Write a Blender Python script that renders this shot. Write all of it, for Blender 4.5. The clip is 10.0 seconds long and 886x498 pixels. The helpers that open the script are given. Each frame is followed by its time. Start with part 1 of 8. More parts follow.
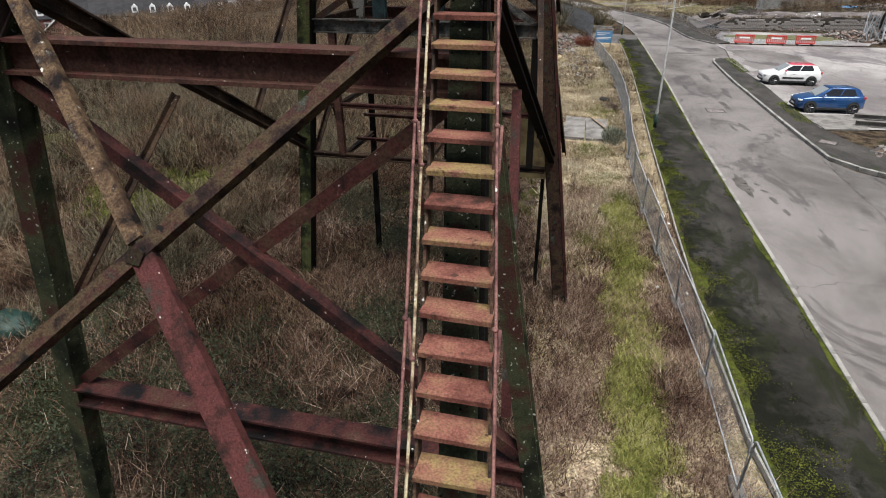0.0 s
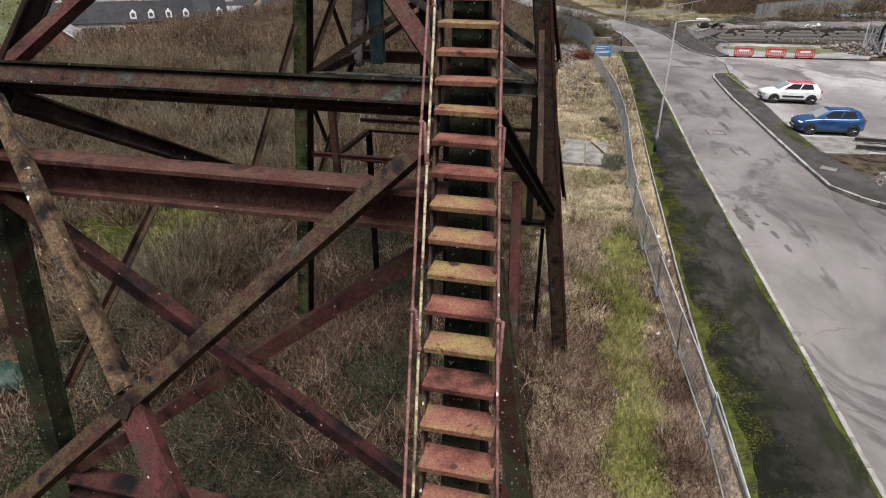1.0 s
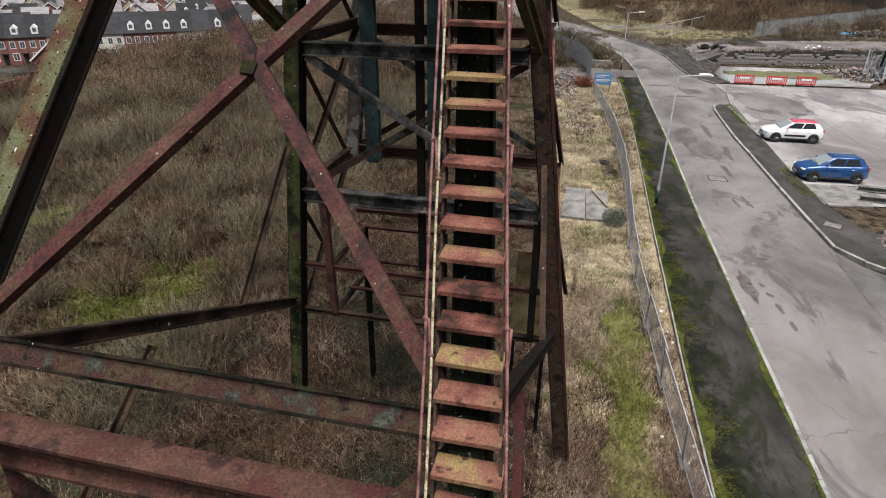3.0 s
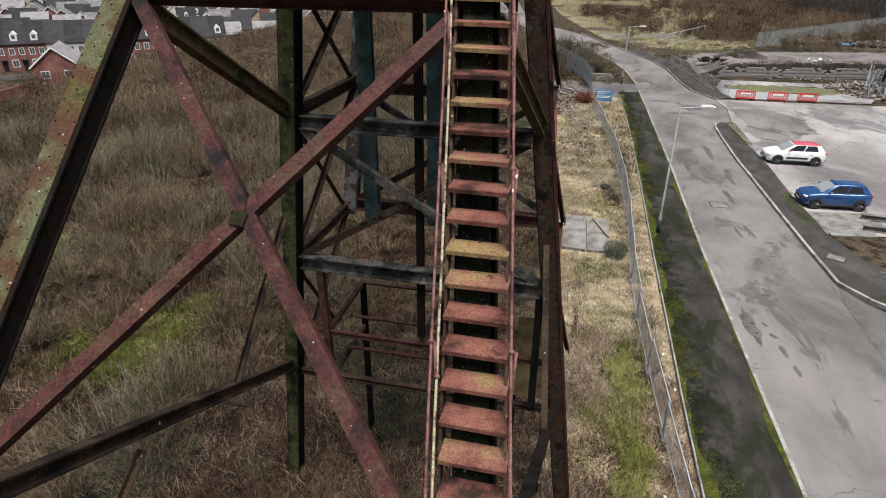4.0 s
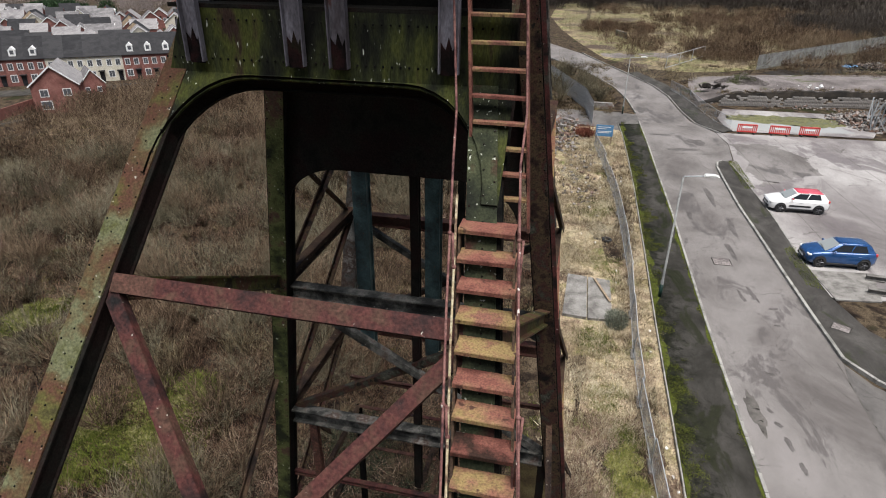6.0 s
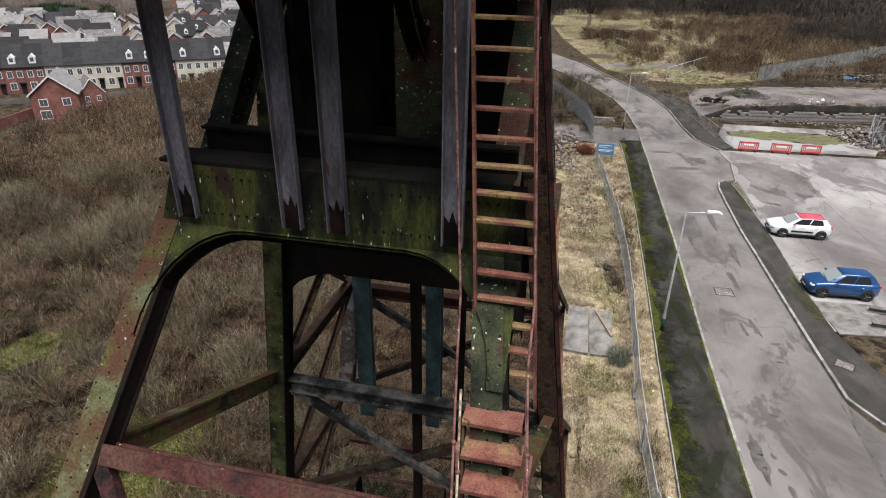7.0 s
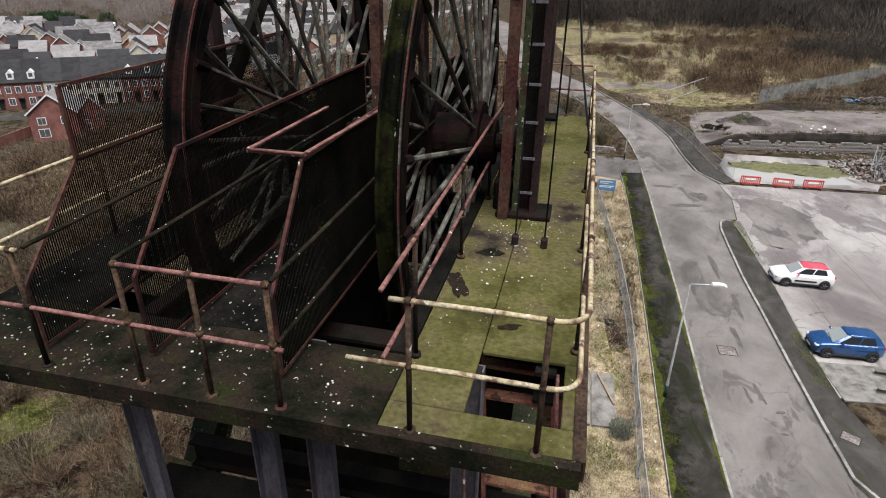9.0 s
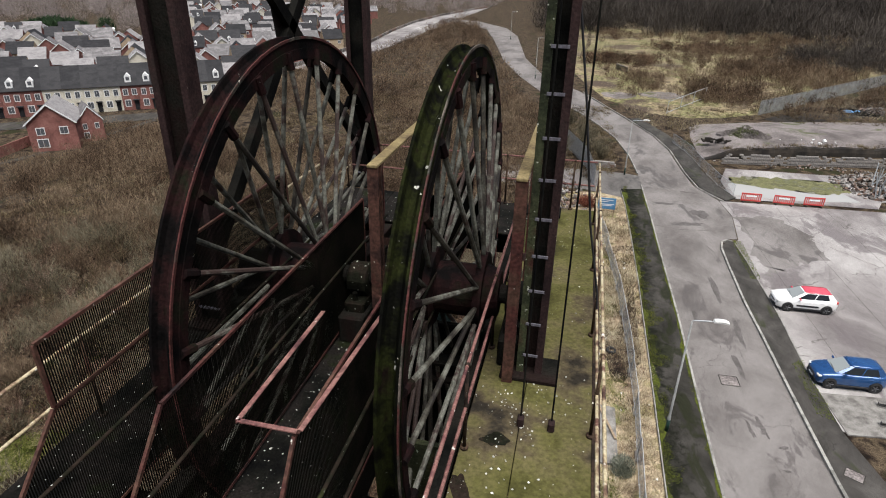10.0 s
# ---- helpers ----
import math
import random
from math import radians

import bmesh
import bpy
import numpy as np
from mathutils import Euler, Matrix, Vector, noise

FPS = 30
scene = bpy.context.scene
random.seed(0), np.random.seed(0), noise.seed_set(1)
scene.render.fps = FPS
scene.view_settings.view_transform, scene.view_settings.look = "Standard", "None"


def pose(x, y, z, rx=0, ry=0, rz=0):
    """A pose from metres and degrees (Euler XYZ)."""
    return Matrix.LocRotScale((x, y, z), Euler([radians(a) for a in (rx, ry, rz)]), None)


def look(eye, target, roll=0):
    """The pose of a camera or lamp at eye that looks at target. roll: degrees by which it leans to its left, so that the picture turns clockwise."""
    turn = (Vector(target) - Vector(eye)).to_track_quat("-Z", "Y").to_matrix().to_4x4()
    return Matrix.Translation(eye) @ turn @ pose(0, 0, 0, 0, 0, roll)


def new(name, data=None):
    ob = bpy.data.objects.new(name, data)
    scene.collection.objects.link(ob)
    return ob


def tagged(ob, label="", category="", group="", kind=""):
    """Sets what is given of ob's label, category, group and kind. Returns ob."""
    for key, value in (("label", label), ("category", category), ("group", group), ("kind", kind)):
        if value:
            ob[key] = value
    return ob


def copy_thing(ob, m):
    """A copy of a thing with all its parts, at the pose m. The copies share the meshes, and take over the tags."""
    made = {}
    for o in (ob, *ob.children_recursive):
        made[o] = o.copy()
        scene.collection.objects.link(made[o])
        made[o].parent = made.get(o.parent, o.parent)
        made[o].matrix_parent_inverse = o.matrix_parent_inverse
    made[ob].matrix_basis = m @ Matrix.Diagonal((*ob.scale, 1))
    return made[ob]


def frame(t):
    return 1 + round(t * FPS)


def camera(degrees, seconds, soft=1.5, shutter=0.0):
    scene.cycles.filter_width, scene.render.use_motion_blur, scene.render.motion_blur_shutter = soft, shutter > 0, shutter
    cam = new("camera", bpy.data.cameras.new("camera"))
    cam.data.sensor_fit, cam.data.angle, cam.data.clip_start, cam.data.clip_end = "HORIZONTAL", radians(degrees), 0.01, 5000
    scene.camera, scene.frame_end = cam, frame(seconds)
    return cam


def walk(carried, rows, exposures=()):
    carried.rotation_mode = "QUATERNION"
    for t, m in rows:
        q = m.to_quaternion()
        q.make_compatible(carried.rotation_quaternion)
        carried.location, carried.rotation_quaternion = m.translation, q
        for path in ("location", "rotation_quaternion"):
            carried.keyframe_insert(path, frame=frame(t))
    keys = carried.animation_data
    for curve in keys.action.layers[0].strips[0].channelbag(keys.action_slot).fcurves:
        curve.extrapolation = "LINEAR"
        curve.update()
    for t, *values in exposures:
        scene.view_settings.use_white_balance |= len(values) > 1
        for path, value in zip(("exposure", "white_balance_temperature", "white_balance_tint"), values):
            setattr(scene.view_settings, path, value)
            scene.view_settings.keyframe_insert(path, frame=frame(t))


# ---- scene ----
cam = camera(73.8, 10.0, soft=1.05)
METRES, EYE, TILT, LEAN, TURN = 15.6, 8.8, -26.8, 0.0, 13.3
ROWS = [
    (0.0, 0.0, 0.0, 0.0, -0.0, 0.0, 0.0),
    (0.5, -0.0001, 0.005, 0.0425, -0.02, 0.03, -0.03),
    (1.0, 0.0002, 0.0113, 0.0848, -0.1, 0.06, -0.01),
    (1.5, 0.0002, 0.0194, 0.1271, -0.22, 0.08, 0.0),
    (2.0, 0.0004, 0.0275, 0.1709, -0.24, 0.09, -0.05),
    (2.5, 0.0004, 0.0345, 0.2166, -0.25, 0.11, -0.09),
    (4.0, 0.0003, 0.0612, 0.3623, -0.3, 0.22, -0.3),
    (4.5, 0.0004, 0.068, 0.4118, -0.31, 0.28, -0.33),
    (5.0, 0.0007, 0.0754, 0.463, -0.32, 0.33, -0.38),
    (5.5, 0.0008, 0.0822, 0.5166, -0.34, 0.37, -0.43),
    (7.0, -0.0025, 0.1046, 0.6785, -0.38, 0.52, -0.58),
    (7.5, -0.0046, 0.1109, 0.7318, -0.39, 0.57, -0.63),
    (8.0, -0.0061, 0.1172, 0.7839, -0.37, 0.64, -0.65),
    (8.5, -0.0075, 0.123, 0.8351, -0.42, 0.67, -0.69),
    (9.0, -0.0086, 0.1295, 0.8862, -0.46, 0.72, -0.76),
    (9.5, -0.0098, 0.1376, 0.9376, -0.49, 0.8, -0.76),
    (10.0, -0.0113, 0.1441, 0.989, -0.51, 0.87, -0.78),
]
walk(cam, [(t, pose(0, 0, EYE, TILT, LEAN, TURN) @ pose(METRES * x, METRES * y, METRES * z, 90 + pitch, roll, yaw)) for t, x, y, z, yaw, pitch, roll in ROWS],
     exposures=[(0.0, 0.56, 6350, 10), (10.0, 0.56, 6350, 10)])

# ---- daylight: overcast sky with a broad veiled sun ----
world = bpy.data.worlds.new("overcast")
scene.world = world
world.use_nodes = True
wn = world.node_tree.nodes
sky = wn.new("ShaderNodeTexSky")
sky.sky_type = "NISHITA"
sky.sun_disc = False
sky.sun_elevation, sky.sun_rotation = radians(72), radians(150)
sky.dust_density, sky.air_density = 4.0, 1.2
wn["Background"].inputs["Strength"].default_value = 0.05
world.node_tree.links.new(sky.outputs[0], wn["Background"].inputs["Color"])
sun_data = bpy.data.lights.new("veiled_sun", "SUN")
sun_data.energy, sun_data.angle, sun_data.color = 4.4, radians(50), (1.0, 0.965, 0.925)
sun = new("veiled_sun", sun_data)
sun.matrix_world = look((14, -16, 90), (0, 10, 0))


# ---- materials ----
def mat(name, cols, scale=3.0, fine=40.0, rough=0.85, bump=0.3, metal=0.0, stops=(0.35, 0.5, 0.65), spots=None, spot_scale=14.0,
        spot_at=0.66, island=0.0, obj=0.0, stretch=(1, 1, 1), detail=6.0, fine_amt=0.35, spec=0.3, coat=0.0):
    """A weathered surface: a ramp of colours over a broad noise, fine grain over it, sparse spots of one more colour, relief from both."""
    m = bpy.data.materials.new(name)
    m.use_nodes = True
    nt = m.node_tree
    N, L = nt.nodes, nt.links
    b = N["Principled BSDF"]
    tc = N.new("ShaderNodeTexCoord")
    mp = N.new("ShaderNodeMapping")
    mp.inputs["Scale"].default_value = stretch
    L.new(tc.outputs["Object"], mp.inputs["Vector"])
    vec = mp.outputs["Vector"]
    if obj:
        oi = N.new("ShaderNodeObjectInfo")
        sh = N.new("ShaderNodeVectorMath")
        sh.operation = "MULTIPLY_ADD"
        L.new(oi.outputs["Random"], sh.inputs[0])
        sh.inputs[1].default_value = (17.0, 31.0, 47.0)
        L.new(vec, sh.inputs[2])
        vec = sh.outputs[0]
    n1 = N.new("ShaderNodeTexNoise")
    n1.inputs["Scale"].default_value, n1.inputs["Detail"].default_value, n1.inputs["Roughness"].default_value = scale, detail, 0.62
    L.new(vec, n1.inputs["Vector"])
    n2 = N.new("ShaderNodeTexNoise")
    n2.inputs["Scale"].default_value, n2.inputs["Detail"].default_value = fine, 5.0
    L.new(vec, n2.inputs["Vector"])
    fac = n1.outputs["Fac"]
    if island or obj:
        add = N.new("ShaderNodeMath")
        add.operation = "MULTIPLY_ADD"
        if island:
            g = N.new("ShaderNodeNewGeometry")
            L.new(g.outputs["Random Per Island"], add.inputs[0])
            add.inputs[1].default_value = island
        else:
            L.new(oi.outputs["Random"], add.inputs[0])
            add.inputs[1].default_value = obj
        sub = N.new("ShaderNodeMath")
        sub.operation = "SUBTRACT"
        L.new(fac, sub.inputs[0])
        sub.inputs[1].default_value = (island or obj) / 2
        L.new(sub.outputs[0], add.inputs[2])
        fac = add.outputs[0]
    ramp = N.new("ShaderNodeValToRGB")
    el = ramp.color_ramp.elements
    k = len(cols)
    lo, hi = stops[0], stops[-1]
    el[0].position, el[0].color = lo, (*cols[0], 1)
    el[1].position, el[1].color = hi, (*cols[-1], 1)
    for i in range(1, k - 1):
        e = el.new(lo + (hi - lo) * i / (k - 1))
        e.color = (*cols[i], 1)
    L.new(fac, ramp.inputs["Fac"])
    mul = N.new("ShaderNodeMix")
    mul.data_type, mul.blend_type = "RGBA", "OVERLAY"
    mul.inputs["Factor"].default_value = fine_amt
    L.new(ramp.outputs["Color"], mul.inputs[6])
    gr = N.new("ShaderNodeMapRange")
    gr.inputs["From Min"].default_value, gr.inputs["From Max"].default_value = 0.3, 0.7
    L.new(n2.outputs["Fac"], gr.inputs["Value"])
    L.new(gr.outputs["Result"], mul.inputs[7])
    out = mul.outputs[2]
    if spots:
        n3 = N.new("ShaderNodeTexNoise")
        n3.inputs["Scale"].default_value, n3.inputs["Detail"].default_value = spot_scale, 3.0
        L.new(vec, n3.inputs["Vector"])
        sr = N.new("ShaderNodeMapRange")
        sr.inputs["From Min"].default_value, sr.inputs["From Max"].default_value = spot_at, spot_at + 0.05
        L.new(n3.outputs["Fac"], sr.inputs["Value"])
        mx = N.new("ShaderNodeMix")
        mx.data_type = "RGBA"
        L.new(sr.outputs["Result"], mx.inputs["Factor"])
        L.new(out, mx.inputs[6])
        mx.inputs[7].default_value = (*spots, 1)
        out = mx.outputs[2]
    L.new(out, b.inputs["Base Color"])
    b.inputs["Metallic"].default_value = metal
    b.inputs["Specular IOR Level"].default_value = spec
    if coat:
        b.inputs["Coat Weight"].default_value = coat
    rr = N.new("ShaderNodeMapRange")
    rr.inputs["To Min"].default_value, rr.inputs["To Max"].default_value = max(rough - 0.15, 0.02), min(rough + 0.12, 1)
    L.new(n1.outputs["Fac"], rr.inputs["Value"])
    L.new(rr.outputs["Result"], b.inputs["Roughness"])
    if bump:
        bp = N.new("ShaderNodeBump")
        bp.inputs["Strength"].default_value, bp.inputs["Distance"].default_value = bump, 0.02
        L.new(n2.outputs["Fac"], bp.inputs["Height"])
        L.new(bp.outputs["Normal"], b.inputs["Normal"])
    return m


def road_mat(name, cols, scale, crack_w, crack_col, cell, stain, stain_scale=0.5, stain_at=0.57, film=None):
    """Old paving: worn lighter and darker areas, ragged damp stains, aggregate grain, and a broken net of fine cracks."""
    m = bpy.data.materials.new(name)
    m.use_nodes = True
    N, L = m.node_tree.nodes, m.node_tree.links
    b = N["Principled BSDF"]
    tc = N.new("ShaderNodeTexCoord")

    def tex(sc, detail, rough=0.6, dist=0.0, stretch=(1, 1, 1)):
        mp = N.new("ShaderNodeMapping")
        mp.inputs["Scale"].default_value = stretch
        L.new(tc.outputs["Object"], mp.inputs["Vector"])
        n = N.new("ShaderNodeTexNoise")
        n.inputs["Scale"].default_value, n.inputs["Detail"].default_value = sc, detail
        n.inputs["Roughness"].default_value, n.inputs["Distortion"].default_value = rough, dist
        L.new(mp.outputs["Vector"], n.inputs["Vector"])
        return n

    def ranged(sock, lo, hi, to_lo=0.0, to_hi=1.0):
        r = N.new("ShaderNodeMapRange")
        r.inputs["From Min"].default_value, r.inputs["From Max"].default_value = lo, hi
        r.inputs["To Min"].default_value, r.inputs["To Max"].default_value = to_lo, to_hi
        L.new(sock, r.inputs["Value"])
        return r.outputs["Result"]

    def mixed(fac, a, col, blend="MIX"):
        x = N.new("ShaderNodeMix")
        x.data_type, x.blend_type = "RGBA", blend
        L.new(fac, x.inputs["Factor"]) if not isinstance(fac, float) else None
        if isinstance(fac, float):
            x.inputs["Factor"].default_value = fac
        L.new(a, x.inputs[6])
        if isinstance(col, tuple):
            x.inputs[7].default_value = (*col, 1)
        else:
            L.new(col, x.inputs[7])
        return x.outputs[2]

    def times(p, q):
        x = N.new("ShaderNodeMath")
        x.operation = "MULTIPLY"
        L.new(p, x.inputs[0])
        L.new(q, x.inputs[1])
        return x.outputs[0]
    broad = tex(scale, 12, 0.66, 0.4, (1, 0.6, 1))
    ramp = N.new("ShaderNodeValToRGB")
    el = ramp.color_ramp.elements
    el[0].position, el[0].color = 0.33, (*cols[0], 1)
    el[1].position, el[1].color = 0.66, (*cols[-1], 1)
    for k in (1, 2):
        e = el.new(0.33 + 0.11 * k)
        e.color = (*cols[k], 1)
    L.new(broad.outputs["Fac"], ramp.inputs["Fac"])
    wet = tex(stain_scale, 10, 0.7, 0.8, (1.4, 0.55, 1))
    col = mixed(ranged(wet.outputs["Fac"], stain_at, stain_at + 0.05, 0.0, 0.8), ramp.outputs["Color"], stain)
    dots = tex(3.2, 4, 0.6, 0.3)
    col = mixed(ranged(dots.outputs["Fac"], 0.7, 0.73, 0.0, 0.6), col, stain)
    if film:
        # algae thickest along the inner edge and at the damp end, with a ragged limit
        xyz = N.new("ShaderNodeSeparateXYZ")
        L.new(tc.outputs["Object"], xyz.inputs[0])
        reach = N.new("ShaderNodeMath")
        reach.operation = "ADD"
        L.new(ranged(xyz.outputs["X"], 3.6, 6.3, 0.75, -0.45), reach.inputs[0])
        L.new(ranged(xyz.outputs["Y"], 6, 17, 0.5, -0.3), reach.inputs[1])
        rag = N.new("ShaderNodeMath")
        rag.operation = "MULTIPLY_ADD"
        L.new(tex(1.9, 14, 0.78, 0.3).outputs["Fac"], rag.inputs[0])
        rag.inputs[1].default_value = 3.2
        L.new(reach.outputs[0], rag.inputs[2])
        col = mixed(ranged(rag.outputs[0], 1.55, 2.0, 0.0, 0.88), col, film)
    grain = tex(60, 4)
    col = mixed(0.4, col, ranged(grain.outputs["Fac"], 0.3, 0.7), "OVERLAY")
    bend = tex(1.3, 6)
    shift = N.new("ShaderNodeVectorMath")
    shift.operation = "MULTIPLY_ADD"
    L.new(bend.outputs["Color"], shift.inputs[0])
    shift.inputs[1].default_value = (0.9, 0.9, 0)
    L.new(tc.outputs["Object"], shift.inputs[2])
    vor = N.new("ShaderNodeTexVoronoi")
    vor.feature = "DISTANCE_TO_EDGE"
    vor.inputs["Scale"].default_value = cell
    L.new(shift.outputs[0], vor.inputs["Vector"])
    where = tex(0.35, 3)
    line = times(ranged(vor.outputs["Distance"], crack_w * 0.5, crack_w * 1.6, 0.8, 0.0), ranged(where.outputs["Fac"], 0.47, 0.56))
    col = mixed(line, col, crack_col)
    L.new(col, b.inputs["Base Color"])
    b.inputs["Specular IOR Level"].default_value = 0.12 if film else 0.3
    L.new(ranged(wet.outputs["Fac"], 0.5, 0.63, 0.86, 0.55), b.inputs["Roughness"])
    bp = N.new("ShaderNodeBump")
    bp.inputs["Strength"].default_value, bp.inputs["Distance"].default_value = 0.2, 0.02
    L.new(grain.outputs["Fac"], bp.inputs["Height"])
    L.new(bp.outputs["Normal"], b.inputs["Normal"])
    return m


BLACK = (0.006, 0.005, 0.005)
GREEN, LICHEN = (0.02, 0.024, 0.013), (0.5, 0.48, 0.42)
M = {}
M["red_steel"] = mat("red_steel", [BLACK, (0.028, 0.012, 0.011), (0.06, 0.02, 0.017), (0.055, 0.029, 0.02), (0.082, 0.038, 0.028), (0.032, 0.016, 0.013)], 1.9, 30, 0.75, 0.35, spots=LICHEN, spot_at=0.715, spot_scale=16, fine_amt=0.45, detail=14, obj=0.22, stops=(0.3, 0.5, 0.7), spec=0.2)
M["brown_steel"] = mat("brown_steel", [(0.0105, 0.0075, 0.006), (0.0263, 0.0165, 0.012), (0.0435, 0.027, 0.018), (0.0638, 0.0413, 0.0248), (0.045, 0.0195, 0.0158)], 1.6, 40, 0.8, 0.4, spots=LICHEN, spot_at=0.7, obj=0.1, detail=13, fine_amt=0.6, spec=0.15)
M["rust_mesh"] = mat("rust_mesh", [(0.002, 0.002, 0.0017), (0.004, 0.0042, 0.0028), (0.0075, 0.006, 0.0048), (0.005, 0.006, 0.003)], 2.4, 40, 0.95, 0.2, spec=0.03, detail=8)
M["girder_moss"] = mat("girder_moss", [(0.004, 0.004, 0.0035), (0.01, 0.011, 0.007), (0.024, 0.028, 0.011), (0.05, 0.056, 0.014), (0.03, 0.018, 0.014)], 1.6, 40, 0.85, 0.35, spots=(0.45, 0.46, 0.4), spot_at=0.68, spot_scale=20, stretch=(1.6, 1, 0.5), detail=9, spec=0.12)
M["column_steel"] = mat("column_steel", [(0.008, 0.006, 0.006), (0.02, 0.012, 0.012), (0.036, 0.021, 0.02), (0.022, 0.018, 0.016)], 1.4, 40, 0.85, 0.3, spots=(0.3, 0.28, 0.24), spot_at=0.73, detail=10, spec=0.1)
M["ochre_steel"] = mat("ochre_steel", [(0.008, 0.006, 0.005), (0.05, 0.03, 0.018), (0.1, 0.066, 0.038), (0.02, 0.012, 0.01), (0.12, 0.11, 0.09)], 2.2, 45, 0.8, 0.4, spots=LICHEN, spot_at=0.7, detail=12, fine_amt=0.5, spec=0.15)
# Near black: shade of undersides and the under-deck space is worked into the colour.
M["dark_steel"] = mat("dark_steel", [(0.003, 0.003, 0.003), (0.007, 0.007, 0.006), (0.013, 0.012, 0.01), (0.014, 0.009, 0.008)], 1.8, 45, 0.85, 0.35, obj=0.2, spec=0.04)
M["mossy_steel"] = mat("mossy_steel", [(0.012, 0.014, 0.007), (0.04, 0.048, 0.016), (0.075, 0.082, 0.03), (0.06, 0.03, 0.024), (0.05, 0.052, 0.03)], 1.7, 45, 0.85, 0.35, spots=(0.34, 0.35, 0.27), spot_at=0.68, obj=0.2, detail=9, spec=0.15)
M["flaky_red"] = mat("flaky_red", [(0.008, 0.006, 0.0055), (0.034, 0.013, 0.011), (0.068, 0.022, 0.02), (0.055, 0.02, 0.018), (0.032, 0.032, 0.025), (0.1, 0.083, 0.07)], 2.6, 50, 0.8, 0.4, spots=LICHEN, spot_at=0.715, spot_scale=16, obj=0.2, detail=12, spec=0.15, stops=(0.3, 0.5, 0.68))
M["flaked_steel"] = mat("flaked_steel", [(0.004, 0.0035, 0.003), (0.018, 0.009, 0.0075), (0.05, 0.035, 0.019), (0.036, 0.014, 0.012), (0.032, 0.036, 0.026), (0.08, 0.073, 0.06)], 2.8, 50, 0.8, 0.4, spots=(0.008, 0.007, 0.006), spot_at=0.63, spot_scale=6, obj=0.15, detail=13, fine_amt=0.5, spec=0.15, stops=(0.3, 0.5, 0.7))
M["weathered"] = mat("weathered", [(0.012, 0.012, 0.011), (0.04, 0.04, 0.036), (0.11, 0.105, 0.094), (0.07, 0.045, 0.036), (0.24, 0.23, 0.21)], 1.9, 45, 0.8, 0.35, spots=LICHEN, spot_at=0.71, obj=0.25, detail=9, spec=0.2)
M["green_steel"] = mat("green_steel", [(0.006, 0.0072, 0.0048), GREEN, (0.0456, 0.0516, 0.0264), (0.048, 0.0204, 0.0156)], 1.5, 45, 0.82, 0.35, spots=(0.42, 0.43, 0.36), spot_at=0.665, spot_scale=22, obj=0.2, spec=0.15)
M["raker_steel"] = mat("raker_steel", [(0.02, 0.016, 0.01), (0.07, 0.066, 0.02), (0.068, 0.03, 0.02), (0.07, 0.05, 0.024), (0.095, 0.1, 0.055), (0.06, 0.062, 0.022)], 1.0, 40, 0.85, 0.4, spots=LICHEN, spot_at=0.7, obj=0.1, detail=10, spec=0.15)
M["grey_steel"] = mat("grey_steel", [(0.043, 0.037, 0.042), (0.08, 0.075, 0.088), (0.122, 0.117, 0.138), (0.088, 0.07, 0.076)], 1.6, 50, 0.65, 0.2, spots=(0.05, 0.022, 0.02), spot_at=0.69, spot_scale=5, stretch=(1, 1, 0.35), detail=9)
M["blue_steel"] = mat("blue_steel", [(0.0192, 0.0272, 0.0288), (0.0384, 0.0672, 0.0704), (0.072, 0.12, 0.12)], 2, 50, 0.75, 0.3, spots=(0.1, 0.06, 0.04), spot_at=0.66)
M["tread_rust"] = mat("tread_rust", [(0.028, 0.015, 0.011), (0.11, 0.042, 0.032), (0.17, 0.07, 0.052), (0.19, 0.1, 0.062), (0.21, 0.155, 0.066), (0.16, 0.075, 0.055)], 2.3, 55, 0.85, 0.35, spots=(0.06, 0.03, 0.022), spot_scale=7, spot_at=0.64, obj=0.34, detail=11, stops=(0.27, 0.5, 0.74), spec=0.15)
M["yellow_rail"] = mat("yellow_rail", [(0.05, 0.026, 0.02), (0.15, 0.095, 0.062), (0.34, 0.28, 0.17), (0.42, 0.37, 0.25), (0.12, 0.06, 0.045)], 6, 60, 0.75, 0.3, spots=(0.65, 0.62, 0.55), spot_at=0.66)
M["pink_rail"] = mat("pink_rail", [(0.05, 0.02, 0.02), (0.13, 0.055, 0.05), (0.2, 0.1, 0.085), (0.08, 0.035, 0.03)], 6, 60, 0.75, 0.3, spots=(0.6, 0.55, 0.5), spot_at=0.68)
M["deck_steel"] = mat("deck_steel", [(0.013, 0.011, 0.008), (0.036, 0.034, 0.011), (0.052, 0.05, 0.015), (0.073, 0.069, 0.023), (0.09, 0.08, 0.034), (0.066, 0.053, 0.031), (0.02, 0.017, 0.013)], 0.75, 30, 0.9, 0.3, spots=(0.6, 0.6, 0.56), spot_scale=24, spot_at=0.72, detail=7, fine_amt=0.3, stops=(0.36, 0.5, 0.66), spec=0.1)
M["deck_edge"] = mat("deck_edge", [(0.003, 0.003, 0.0022), (0.009, 0.0095, 0.006), (0.02, 0.014, 0.011), (0.019, 0.022, 0.009)], 2.4, 45, 0.9, 0.3, spots=(0.5, 0.5, 0.45), spot_scale=28, spot_at=0.685, detail=9, spec=0.04)
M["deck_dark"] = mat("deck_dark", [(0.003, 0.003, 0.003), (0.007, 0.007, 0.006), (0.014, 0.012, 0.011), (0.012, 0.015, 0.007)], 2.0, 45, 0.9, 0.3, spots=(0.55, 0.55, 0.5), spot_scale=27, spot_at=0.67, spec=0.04)
